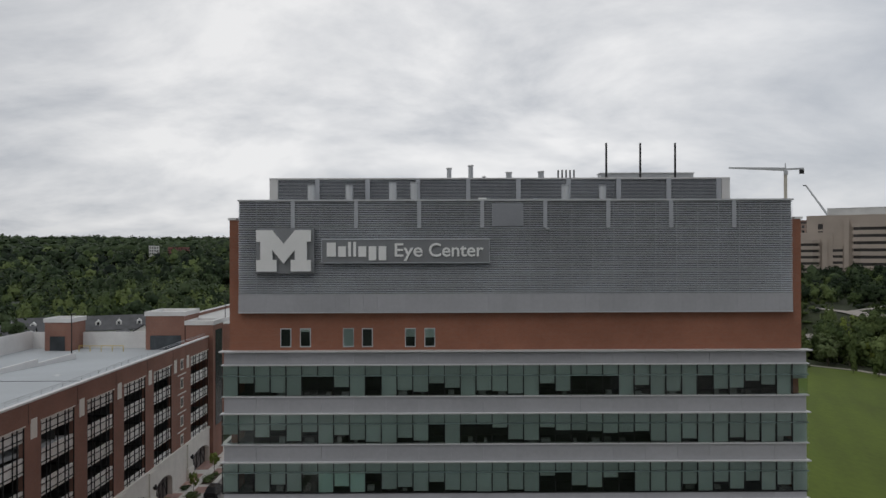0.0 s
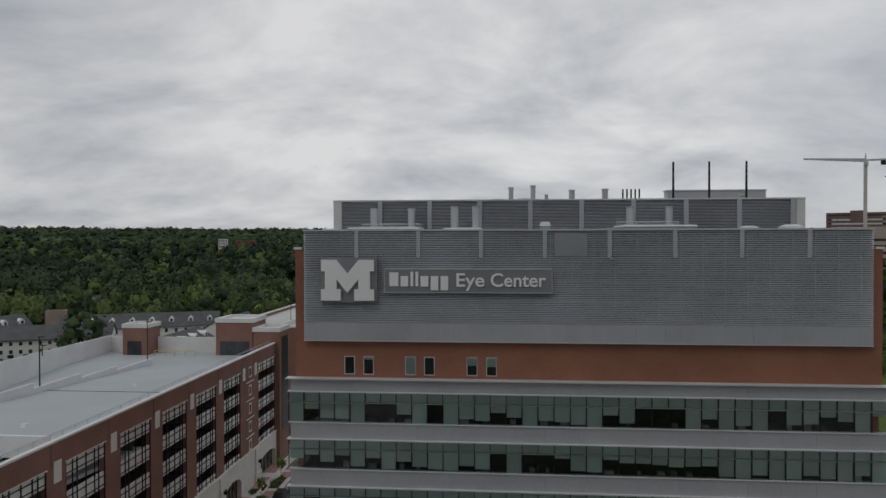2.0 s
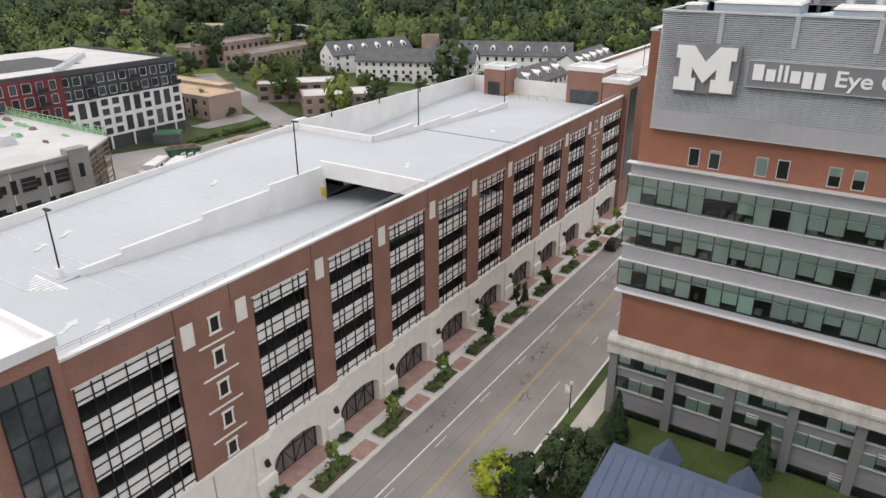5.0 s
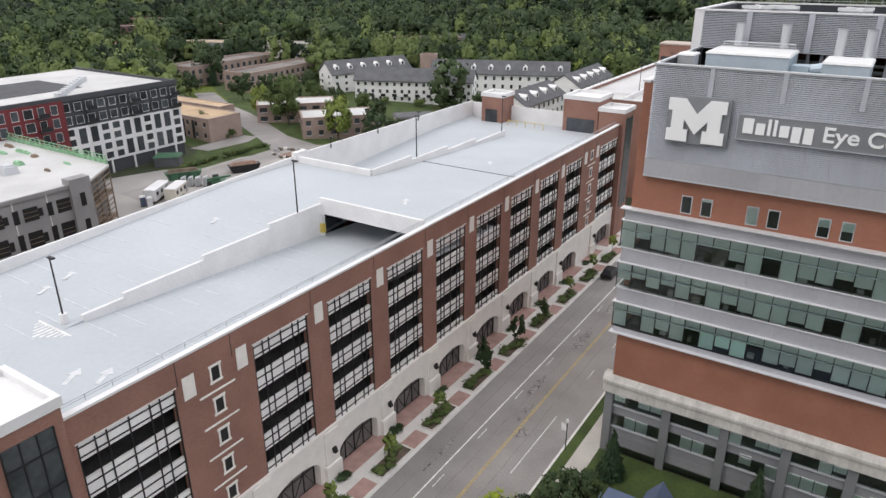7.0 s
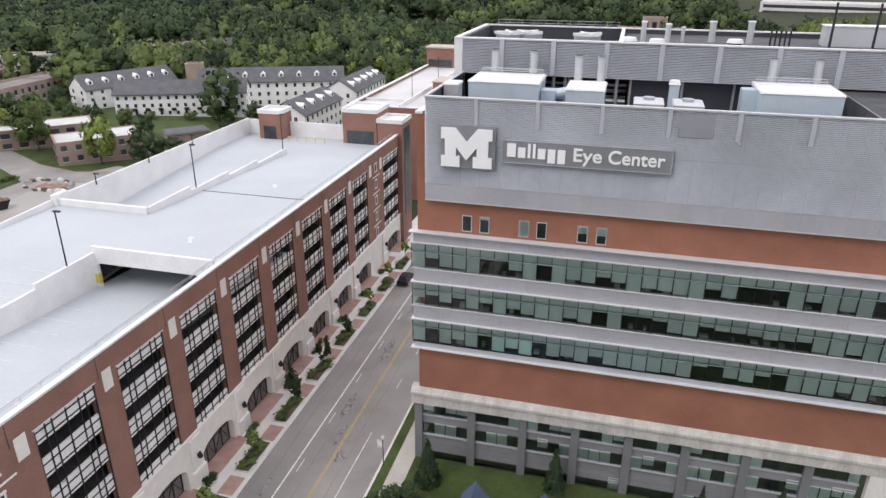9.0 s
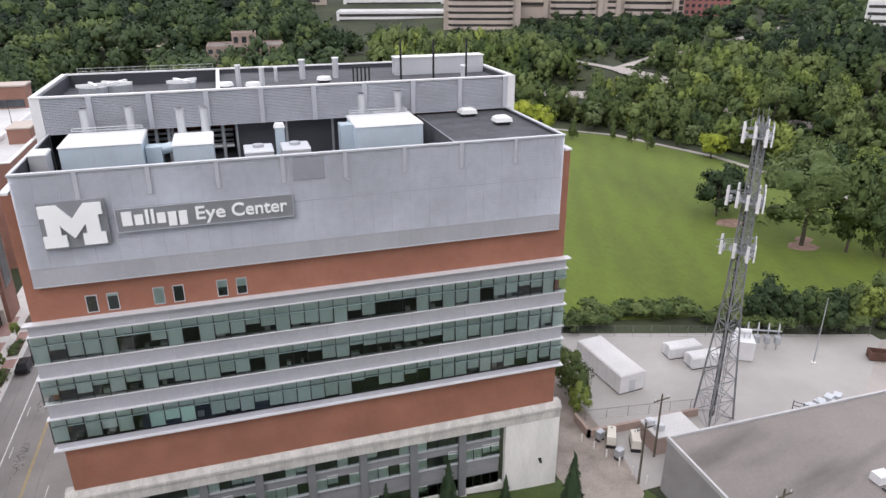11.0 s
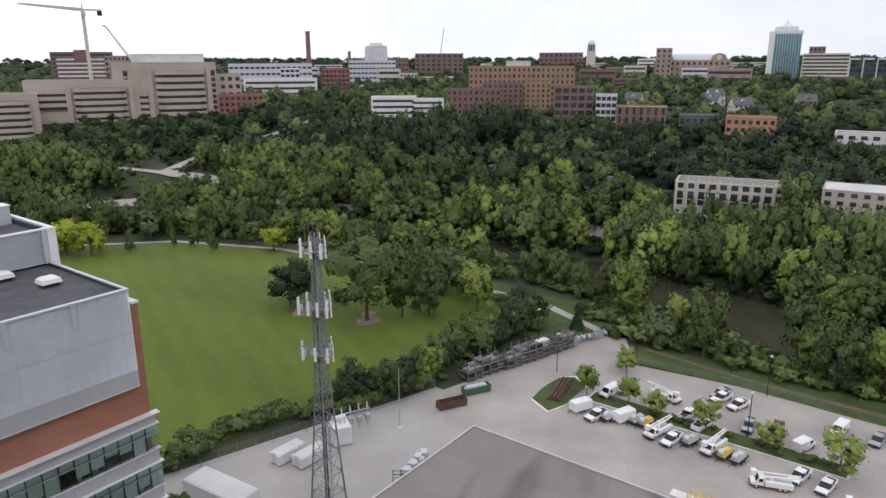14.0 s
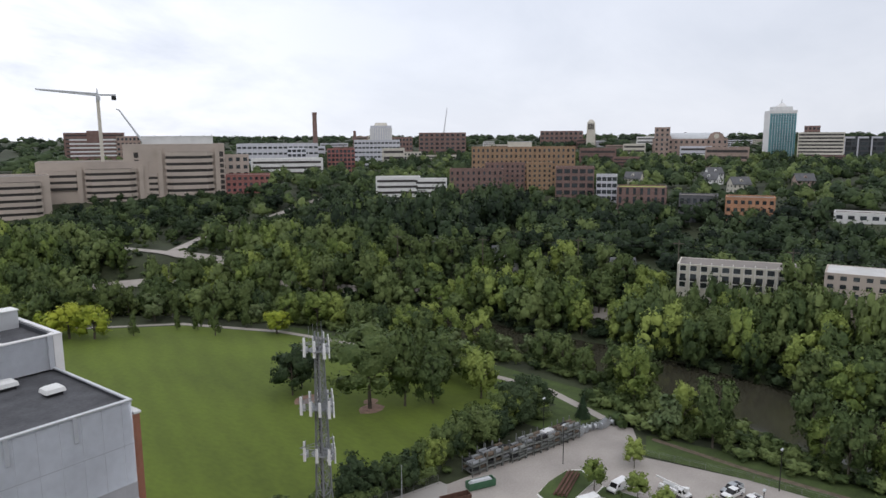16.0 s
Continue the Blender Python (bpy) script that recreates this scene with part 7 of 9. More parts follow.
block("glass_wing", "pale blue glass wing beside red panels", 452, 524, -42, 18, 20, 28, 54, M_LILAC, 6, 4, M_ROOF_WHITE, win=(.8, .6))
block("white_offices", "low white modern offices above the wooded slope", 354, 309, -49, 30, 14, 22, 37.5, M_WALL_WHITE, 4, 0, M_ROOF_WHITE, strips=1, win=(.5, .4))
block("white_offices", "low white modern offices above the wooded slope", 368, 292, -52, 22, 12, 22, 36.0, M_WALL_WHITE, 4, 0, M_ROOF_WHITE, strips=1, win=(.5, .4))
block("white_cottage", "white flat-roofed house on the wooded slope", 398, 42, -84, 26, 12, 14, 25.5, M_WALL_WHITE, 3, 5, M_ROOF_GREY)
KEEP_OUT.append((358, 38, -84, 24, 42))
for x, y, yaw, wall_ in ((395, 163, -40, "b"), (470, 118, -50, "g"), (505, 150, -90, "w"), (520, 90, -60, "b"), (490, 200, -85, "g"), (560, 160, -45, "w")):
    z = land(x, y)
    house("gabled town house among hillside trees", x, y, yaw, 12, 9, z + 8.5, z + 13, {"g": M_CREAM, "w": M_WALL_WHITE, "b": M_BRICK_TAN}[wall_], M_SHINGLE, 3, 4, 1, group="town houses")
block("brick_block", "dark red brick block behind the hospital", 682, 587, -49, 26, 30, 36, 64, M_DKBRICK, 5, 6)
block("brick_block", "wide dark brick block on the skyline", 794, 608, -52, 67, 30, 40, 70, M_DKBRICK, 5, 9)
block("brick_block", "low pale block below the skyline", 640, 560, -49, 60, 24, 34, 46, M_CREAM, 3, 14)
ch = thing("chimney", "tall dark brick chimney on the skyline", "chimney", 572, 629, 28)
part("shaft", Build().tube((0, 0, 0), (0, 0, 66), 3.2, 2.5, 14), M_DKBRICK, ch)
part("crown", Build().tube((0, 0, 64), (0, 0, 66.3), 2.9, 2.9, 14), M_DKBRICK, ch)
ch2 = thing("chimney", "short dark chimney on the skyline", "chimney", 650, 640, 28)
part("shaft", Build().tube((0, 0, 0), (0, 0, 45), 2.2, 1.8, 12), M_DKBRICK, ch2)
block("ochre_dormitory", "long ochre brick dormitory with many small windows", 445, 266, -59, 76, 18, 27, 56.5, M_ORANGE, 7, 22, M_ROOF_GREY, win=(.4, .5))
block("ochre_dormitory", "dark brick wing of the dormitory", 414, 262, -59, 28, 16, 26, 45.6, M_DKBRICK, 6, 8, win=(.4, .5))
block("ochre_dormitory", "ochre brick wing of the dormitory", 424, 240, -59, 17, 16, 26, 46.0, M_ORANGE, 6, 5, win=(.4, .5))
pb = thing("roof_pavilion", "cream plant box on the dormitory roof", "roof screen", 455, 275, 56.5, -59)
part("screen", Build().box(-9, 9, 0, 8, 0, 4), M_CREAM, pb)
part("cap", Build().box(-9.3, 9.3, -.3, 8.3, 4, 4.3), M_TRIM, pb)
block("brick_house_row", "red brick apartment row with a mansard roof", 386, 267, -55, 36, 14, 26, 42.5, M_DKBRICK, 4, 10, win=(.4, .5))
block("brick_glass_block", "brick and glass corner block", 384, 193, -63, 23, 18, 24, 45.5, M_DKBRICK, 5, 5, win=(.75, .6))
block("glass_link", "narrow glass-fronted link between brick blocks", 388, 174, -66, 12, 14, 18, 41, M_LILAC, 6, 4, win=(.85, .6))
block("green_roof_block", "brick block with a yellow-green planted roof", 377, 148, -69, 27, 18, 16, 35.5, M_DKBRICK, 4, 7, M_GREENROOF, win=(.4, .75))
block("grey_house", "grey apartment house among trees", 382, 118, -73, 20, 14, 17, 32, M_SHINGLE, 3, 6)
block("orange_block", "orange brick apartment house among trees", 384, 92, -76, 24, 16, 16, 31.8, M_ORANGE2, 4, 7)
block("skyline_hall", "distant dark red hall on the skyline", 1149, 606, -62, 77, 30, 40, 73.5, M_DKBRICK, 4, 9)
bt_ = thing("bell_tower", "slender pale stone bell tower on the skyline", "bell tower", 1128, 538, 30, -64)
part("shaft", Build().frustum(-8, 8, -8, 8, 0, 48, .8, .8), M_CREAM, bt_)
part("belfry", Build().frustum(-7.2, 7.2, -7.2, 7.2, 48, 58, .8, .8), M_CREAM, bt_)
part("cap", Build().frustum(-6.4, 6.4, -6.4, 6.4, 58, 63, 4, 4), M_CREAM, bt_)
for k in range(3):
    part("louver_slot", Build().box(-4.6 + 3.4 * k, -2.4 + 3.4 * k, -7.6, -7.1, 46, 56), M_TAN_DARK, bt_)
block("arched_hall", "big red brick hall with a pale roof", 855, 278, -72, 86, 40, 34, 60, M_BRICK_TAN, 4, 14, M_LIGHT_METAL, win=(.4, .5))
vault = thing("hall_vault", "pale curved metal roof over the brick hall", "roof", 855, 278, 60.8, -72)
part("shell", Build().prism([(4 + 16 - 16 * math.cos(math.pi * k / 10), 7 * math.sin(math.pi * k / 10)) for k in range(11)], "x", -38, 38), M_LIGHT_METAL, vault)
for x in (-30, 30):
    part("gable", Build().prism([(x - 9 * math.cos(math.pi * k / 8), 8 * math.sin(math.pi * k / 8)) for k in range(9)], "y", .6, 8), M_BRICK_TAN, vault, "round brick gable")
    part("round_window", Build().tube((x, .4, 3), (x, .65, 3), 3, 3, 14), M_CREAM, vault)
block("arched_hall", "brick tower beside the hall", 836, 305, -70, 18, 18, 34, 74, M_BRICK_TAN, 7, 3, win=(.4, .5))
teal = block("teal_tower", "tall teal glass tower with a white flank", 930, 191, -64, 30, 26, 34, 93, M_TEAL, 19, 0, M_LIGHT_METAL, strips=1.0, win=(.8, .16))
part("crown", Build().box(-11, 11, 4, 22, 93.8, 98.8).frustum(-5, 5, 7, 18, 98.8, 103, 3, 3), M_WALL_WHITE, teal, "white stepped crown")
part("spire", Build().tube((0, 12, 103), (0, 12, 108), .8, .2), M_LIGHT_METAL, teal)
part("flank", Build().box(-15.6, -15, -.4, 26, 34, 94), M_WALL_WHITE, teal, "white side wall")
part("fascia", Build().box(-15.6, 15.4, -.6, 0, 90.5, 94.2), M_WALL_WHITE, teal, "white top fascia")
for k in range(9):
    part("mullion", Build().box(-12 + 3 * k, -11.6 + 3 * k, -.4, 0, 34, 90.5), M_LIGHT_METAL, teal)
block("striped_tower", "cream office block with dark window rows", 839, 134, -81, 44, 24, 30, 66.5, M_CREAM, 10, 0, strips=1.0, win=(.8, .5))
dg = block("dark_glass_block", "dark glass office block with pale fins on the skyline", 894, 100, -83.6, 40, 26, 30, 62, M_CHAR, 6, 5, win=(.9, .7))
for k in range(3):
    part("fin", Build().box(-19.5 + 13 * k, -18 + 13 * k, -1.5, 0, 32, 62.5).box(-19.5 + 13 * k, -9 + 13 * k, -1.5, 0, 60.5, 62.5), M_LILAC, dg, "pale portal fin")
block("brick_block", "brick stub tower behind the cream block", 880, 150, -80, 16, 16, 30, 74, M_DKBRICK, 9, 4)
random.seed(31)
for k in range(34):
    a, r = radians(random.uniform(8, 50)), random.uniform(750, 1500)
    x, y = r * math.cos(a), r * math.sin(a)
    z = land(x, y)
    block("town_block", "distant low town building among trees", x, y, math.degrees(a) - 90, random.uniform(18, 48), random.uniform(14, 24), z, z + random.uniform(8, 20),
          random.choice((M_DKBRICK, M_CREAM, M_LILAC, M_BRICK_TAN, M_WALL_WHITE)), 3, 0, random.choice((M_ROOF_WHITE, M_ROOF_GREY)), group="distant town blocks", strips=1.5, win=(.5, .4))
# hillside flats by the river
block("hillside_flats", "grey three-storey flats with balconies on the hillside", 238, 58, -76.2, 41, 14, 13, 21.4, M_CREAM, 3, 12, M_ROOF_GREY, win=(.62, .62), frame=SILL, parapet=.25)
for k in range(12):
    w_ = thing("balcony", "small railed balcony on the flats", "balcony", 238, 58, 13, -76.2, group="balconies")
    part("slab", Build().box(-19.6 + 3.35 * k, -17.4 + 3.35 * k, -1.2, 0, 2.9, 3.1), M_CONC, w_)
    part("rail", Build().box(-19.6 + 3.35 * k, -17.4 + 3.35 * k, -1.22, -1.16, 3.1, 4.0), M_DARK, w_)
    part("fin", Build().box(-19.8 + 3.35 * k, -19.6 + 3.35 * k, -1.2, 0, 0, 9.4), M_WALK, w_)
block("hillside_flats", "flats with a white roof on the hillside", 238, 22, -84, 24, 16, 15, 22.8, M_TAN, 3, 7, M_ROOF_WHITE, win=(.5, .5), parapet=.25)
for x, y, yaw in ((262, 110, -60), (250, 150, -60), (262, 165, -50), (268, 205, -60)):
    z = land(x, y)
    house("small pale wooden house under trees", x, y, yaw, 11, 8, z + 4.5, z + 7.5, M_WALL_WHITE, M_SHINGLE, 1, 3)
block("depot", "low pale shed with a white roof by the road", 250, 300, -40, 26, 14, 4, 9, M_CREAM, 1, 6, M_ROOF_WHITE)
block("brown_medical_block", "stepped tan brick medical block beyond the hospital", 12, 428, -2, 43, 26, 0, 13.5, M_BRICK_TAN, 3, 10, M_ROOF_GREY)
block("brown_medical_block", "tan brick lift tower of the medical block", 12, 436, -2, 14, 12, 13, 20, M_BRICK_TAN, 1, 3, M_ROOF_GREY)
block("far_red_block", "distant red brick block above the woods", -262, 697, 20, 20, 16, 34, 41.0, M_REDFAR, 3, 10)
block("far_red_block", "distant white end block above the woods", -284, 690, 20, 9, 14, 34, 42.5, M_WALL_WHITE, 3, 4)
block("far_red_block", "distant grey hangar above the woods", -175, 800, 12, 50, 20, 36, 40, M_LIGHT_METAL, 2, 14)
for cx_, cy_, yaw_, w_ in ((285, 463, -31.6, 69), (237, 487, -25.8, 70), (176, 482, -20, 54)):
    a_ = radians(yaw_)
    KEEP_OUT.append((cx_ + 42 * math.sin(a_), cy_ - 42 * math.cos(a_), yaw_, w_, 42))
sheet("hospital_grounds", [(150, 440), (170, 420), (215, 395), (290, 385), (330, 415), (300, 445), (240, 470), (190, 475)], M_GRASS, .3, "rough dry lawn below the tan hospital", "lawn", 8)
# tower cranes
def crane(x, y, z0, top, jib, tail, yaw, label):
    t = thing("tower_crane", label, "crane", x, y, 0, yaw)
    part("mast", Build().box(-1.1, 1.1, -1.1, 1.1, z0, top), M_CREAM, t)
    part("jib", Build().prism([(0, top), (-jib, top + 3.5), (-jib, top + 4.5), (0, top + 2.4)], "y", -.6, .6), M_LIGHT_METAL, t)
    part("counter_jib", Build().box(0, tail, -.7, .7, top + .6, top + 1.8), M_LIGHT_METAL, t)
    part("counterweight", Build().box(tail - 3, tail, -1, 1, top - 2.4, top + .6), M_DARK, t)
    part("cab", Build().box(-1.2, 1.6, -1.8, -.6, top - 2.8, top), M_LIGHT_METAL, t)
    part("apex", Build().tube((0, 0, top), (0, 0, top + 6), .9, .2), M_LIGHT_METAL, t)
    return t


crane(251, 501, 40, 94.5, 38, 12, -22, "pale tower crane above the hospital roof")
lc = thing("crawler_crane", "leaning pale lattice crane boom on the skyline", "crane", 296, 522, 0, -27)
part("boom", Build().tube((0, 0, 60), (-16.5, 8, 87), .9, .6, 6), M_LIGHT_METAL, lc)
part("jib_tip", Build().tube((-16.5, 8, 87), (-18.5, 9, 87.6), .5, .4, 6), M_DARK, lc)
lc2 = thing("crawler_crane", "thin distant crane boom on the skyline", "crane", 838, 640, 0, -27)
part("boom", Build().tube((0, 0, 65), (8, 3, 108), .9, .6, 6), M_LIGHT_METAL, lc2)
part("base", Build().box(-3, 3, -3, 3, 60, 66), M_DARK, lc2)

# ---- the district beyond the garage
ap = thing("apartment_block", "new apartment block in charcoal, red and white panels", "apartment block")
part("core", Build().box(-198, -153.4, 40, 113, 0, 20.6), M_CHAR, ap, "charcoal siding")
part("white_front", Build().box(-153.4, -153.0, 83.0, 113.2, 5.5, 14.6), M_WALL_WHITE, ap, "white panelled front")
part("red_front", Build().box(-153.4, -152.6, 66.0, 83.0, 5.5, 20.9), M_RED_PANEL, ap, "red panelled front")
part("grey_front", Build().box(-153.4, -153.05, 40, 66.0, 5.5, 20.9), M_CHAR, ap)
part("side_panel", Build().box(-170, -153.4, 113.0, 113.3, 5.5, 14.6), M_WALL_WHITE, ap)
part("roof", Build().box(-198, -153.6, 40, 112.8, 20.6, 20.9), M_ROOF_WHITE, ap, "white flat roof")
part("parapet", Build().box(-153.6, -153.0, 40, 113.2, 20.6, 21.7).box(-198, -153.6, 112.8, 113.3, 20.6, 21.5), M_CHAR, ap)
part("light_well", Build().box(-186, -166, 62, 96, 20.9, 20.95), M_ROOF_AND_SHADE, ap)
for k in range(9):
    part("roof_unit", Build().box(-176 + 2.3 * k, -174.6 + 2.3 * k, 101 - 2.1 * k, 102.4 - 2.1 * k, 20.9, 22.0), M_LIGHT_METAL, ap)
random.seed(17)
for j in range(26):
    y = 41.6 + 2.8 * j
    x = -152.6 if 66.0 < y < 83.0 else -153.0
    if y < 83.0:
        rows_ = [(z, 2.1, 1.5 if j % 3 else 2.0) for z in (6.2, 9.3, 12.2, 15.3, 18.2)]
    elif "sttssttstts"[j - 15] == "t":
        rows_ = [(6.0, 3.8, 1.9), (10.5, 3.8, 1.9), (15.3, 1.9, 1.8), (18.2, 1.9, 1.8)]
    else:
        rows_ = [(6.0 + 2.25 * q, 1.6, 1.9) for q in range(4)] + [(15.3, 1.9, 1.8), (18.2, 1.9, 1.8)]
    for z, h_, wide in rows_:
        piece("window", WIN_FRAMED, ap, x, y, z, wide, 1, h_, 90)
        if j % 4 == 1 and (y < 83.0 or z > 15):
            b_ = part("balcony", Build().box(x, x + 1.1, y - 1.2, y + 1.2, z - .25, z - .1), M_CHAR, ap)
            part("balcony_rail", Build().box(x + 1.05, x + 1.1, y - 1.2, y + 1.2, z - .1, z + .8), M_DARK, b_)
for k in range(7):
    part("carport_post", Build().box(-153.3, -152.9, 74 + 6 * k, 74.4 + 6 * k, 1.5, 5.5), M_WALL_WHITE, ap)
for k, z in enumerate((6.5, 9.5, 12.3)):
    for j in range(3):
        piece("window", WIN, ap, -167 + 5 * j, 113.3, z, 1.8, 1, 1.9, 180)
KEEP_OUT.append((-175, 40, 0, 50, 76))

cb = thing("building_shell", "unfinished grey apartment shell with open window holes", "building site")
part("core", Build().box(-160, -110.8, 10, 61.5, 0, 14.6).box(-160, -119, 61.5, 69.6, 0, 14.6), M_GREY_BLOCK, cb, "grey sheathing")
part("roof", Build().add([(-160, 10, 14.6), (-110.9, 10, 14.6), (-110.9, 62, 14.6), (-117.5, 70, 14.6), (-160, 70, 14.6), (-160, 10, 14.95), (-110.9, 10, 14.95), (-110.9, 62, 14.95), (-117.5, 70, 14.95), (-160, 70, 14.95)],
     [(4, 3, 2, 1, 0), (5, 6, 7, 8, 9), (0, 1, 6, 5), (1, 2, 7, 6), (2, 3, 8, 7), (3, 4, 9, 8), (4, 0, 5, 9)]), M_ROOF_WHITE, cb, "white roof membrane")
for z in (.5, 5.2, 9.9, 14.25):
    part("open_floor", Build().prism([(-119, 61.5), (-110.9, 61.7), (-117.4, 69.8), (-119, 69.8)], "z", z, z + .35), M_RAW_TIMBER, cb, "open timber floor")
for k in range(4):
    u = k / 3
    part("stud", Build().tube((-111.1 - 6.2 * u, 62.1 + 7.6 * u, .5), (-111.1 - 6.2 * u, 62.1 + 7.6 * u, 14.3), .13, sides=4), M_RAW_TIMBER, cb)
for k in range(14):
    z = 1.6 + .92 * k
    part("frame_rail", Build().tube((-110.9, 62, z), (-117.3, 69.7, z), .11, sides=4), M_RAW_TIMBER, cb, "horizontal timber rail")
part("parapet", Build().box(-110.9, -110.5, 10, 58.3, 14.6, 15.2), M_GREY_BLOCK, cb)
part("corner_bay", Build().box(-112.4, -110.3, 58.3, 61.9, 0, 16.0), M_GREY_BLOCK, cb, "tall grey corner bay")
for k in range(3):
    # Flat plates, dark for the shade in the corner openings.
    part("corner_window", Build().box(-110.32, -110.26, 59.7, 60.6, 2.0 + 4.6 * k, 4.3 + 4.6 * k), M_DARK, cb, "narrow opening drawn as a shade-dark plate")
for k in range(26):
    x = -118 - 1.65 * k
    part("guard_post", Build().box(x - .06, x + .06, 69.72, 69.84, 14.95, 16.6), M_NET_GREEN, cb)
for z in (15.35, 15.95, 16.5):
    part("guard_rail", Build().box(-160, -117.6, 69.84, 69.9, z, z + .12), M_NET_GREEN, cb)
part("edge_guard", Build().box(-160, -117.6, 69.92, 69.95, 15.0, 15.75), M_NET_GREEN, cb, "pale green edge guard netting")
# No hole is cut: the plate's colour is the shade inside.
hole_me = Build().box(0, .05, -.5, .5, 0, 1).mesh("window_hole", M_DARK)
bar_me = Build().box(.05, .07, -.5, .5, -.05, .05).mesh("board", M_RAW_TIMBER)
for j, (y, w_) in enumerate((57.0 - 5.4 * (q // 3) - (0, 2.3, 3.9)[q % 3], (2.3, .9, .8)[q % 3]) for q in range(24)):
    for z, h_ in ((2.2, 2.5), (6.6, 2.6), (11.0, 2.2)):
        piece("window_hole", hole_me, cb, -110.78, y, z + (.4 if j % 3 == 2 else 0), 1, w_, h_ * (.6 if j % 3 == 2 else 1))
        if j % 3 == 0:
            for q in range(2):
                piece("board", bar_me, cb, -110.78, y, z + .7 + .75 * q, 1, w_)
for k in range(9):
    y = 16 + 5.4 * k
    part("joint", Build().box(-110.8, -110.74, y + .6, y + .75, .5, 14.6), M_CONC, cb, "pale sheathing joint")
for k, (x, y, a, b, h_, m_) in enumerate(((-127, 57, 3.2, 2.4, 1.3, M_LIGHT_METAL), (-131, 61, 2.2, 1.2, .5, M_NET_GREEN), (-139, 66, 4.5, .7, .4, M_NET_GREEN), (-142, 63.5, 3.4, .8, .3, M_NET_GREEN), (-132.5, 54, 2.4, 1.6, .8, M_CONC),
                                      (-134, 65.5, 1.4, 1.0, .35, M_RAW_TIMBER), (-146, 67, 2.8, .7, .4, M_RAW_TIMBER), (-122.5, 61.5, 1.6, .5, .25, M_RAW_TIMBER), (-124, 66, 2.2, .4, .22, M_NET_GREEN), (-149, 62, 3.0, 1.6, .7, M_LIGHT_METAL))):
    part("roof_stack", Build().frustum(x - a / 2, x + a / 2, y - b / 2, y + b / 2, 14.95, 14.95 + h_, .12, .12).box(x - a * .42, x + a * .30, y - b * .3, y + b * .36, 14.95 + h_ * .8, 15.1 + h_ * 1.05), m_, cb, "stack of building material")
KEEP_OUT.append((-130, 10, 0, 44, 62))
KEEP_OUT.append((-130, 66, 0, 46, 86))
KEEP_OUT.append((-165, 140, 0, 70, 22))

ta = block("tan_apartments", "tan brick apartment building with a flat tan roof", -172.3, 123.8, 0, 32, 11.4, 3.0, 9.0, M_BRICK_TAN, 2, 9, M_TAN_ROOF, frame=SILL, win=(.22, .42), parapet=.3)
for x in (5.2, 9.4, -3.4):
    # Plates on the wall face, dark for the shade of stair recesses.
    part("stair_recess", Build().box(x - .55, x + .55, -.06, .02, 3.2, 8.3), M_DARK, ta, "flat dark plate for stairwell shade")
block("tan_apartments", "rear wing of the tan brick apartments", -180, 135.4, 0, 30, 5.4, 3.0, 9.6, M_BRICK_TAN, 0, 0, M_TAN_ROOF, parapet=.3)
sheet("side_lot", [(-156, 116.5), (-150.5, 118), (-149.5, 131), (-151.5, 136.5), (-155.8, 135), (-156, 122)], M_ASPHALT, .16, "dark asphalt parking strip beside the flats", "car park", 4)
for x, y, yaw, w, d, z1, wl_c in ((-203, 203, 94, 45, 13, 10.4, M_BRICK_TAN), (-231, 200, 94, 48, 13, 11.2, M_BRICK_TAN)):
    block("brick_flats", "long two-storey tan brick flats with white balconies", x, y, yaw, w, d, 4, z1, wl_c, 2, 14, M_ROOF_GREY, win=(.4, .5), frame=SILL, side=3, group="brick flats")
block("low_flats", "low brick flats with a bright white roof", -133.3, 151.3, 47.5, 21, 12, 2.0, 7.6, M_BRICK_TAN, 2, 6, M_ROOF_WHITE, frame=SILL, side=3, win=(.4, .5), parapet=.3)
block("low_flats", "low flats with a white roof among trees", -155, 156.5, 46, 24, 11, 2.8, 8.2, M_BRICK_TAN, 2, 6, M_ROOF_WHITE, frame=SILL, parapet=.3)
house("long white townhouses under a grey shingle roof with dormers", -145.2, 205.3, 23, 43, 12, 9.6, 13.2, M_HOUSE_WHITE, M_SHINGLE, 3, 16, 0, "townhouse_row", "townhouses")
house("white townhouse row behind with a dormered roof", -126, 234, 23, 52, 12, 10.0, 14.2, M_HOUSE_WHITE, M_SHINGLE, 3, 16, 8, "townhouse_row", "townhouses")
house("white gabled end of the townhouses with dormers", -170, 214, 66, 34, 12, 10.2, 14.4, M_HOUSE_WHITE, M_SHINGLE, 3, 9, 6, "townhouse_row", "townhouses")
house("white gabled townhouse behind the garage", -91, 201, 90, 28, 12, 9.0, 12.7, M_HOUSE_WHITE, M_SHINGLE, 3, 8, 4, "townhouse_row", "townhouses")
house("white gabled townhouse behind the garage", -91.3, 244.5, 92, 34, 12, 9.0, 12.9, M_HOUSE_WHITE, M_SHINGLE, 3, 9, 5, "townhouse_row", "townhouses")
for k in range(10):
    b_ = thing("balcony", "small black railed balcony on the townhouses", "balcony", -145.2, 205.3, 0, 23, group="townhouse balconies")
    part("slab", Build().box(-20 + 4.2 * k, -18.4 + 4.2 * k, -1.0, 0, 4.2, 4.35), M_DARK, b_)
    part("rail", Build().box(-20 + 4.2 * k, -18.4 + 4.2 * k, -1.0, -.94, 4.35, 5.2), M_DARK, b_)
block("brick_stub", "small brick stair block of the townhouses", -154, 228, 23, 6, 5, 3, 15.4, M_BRICK_TAN, 0, 0)
random.seed(41)
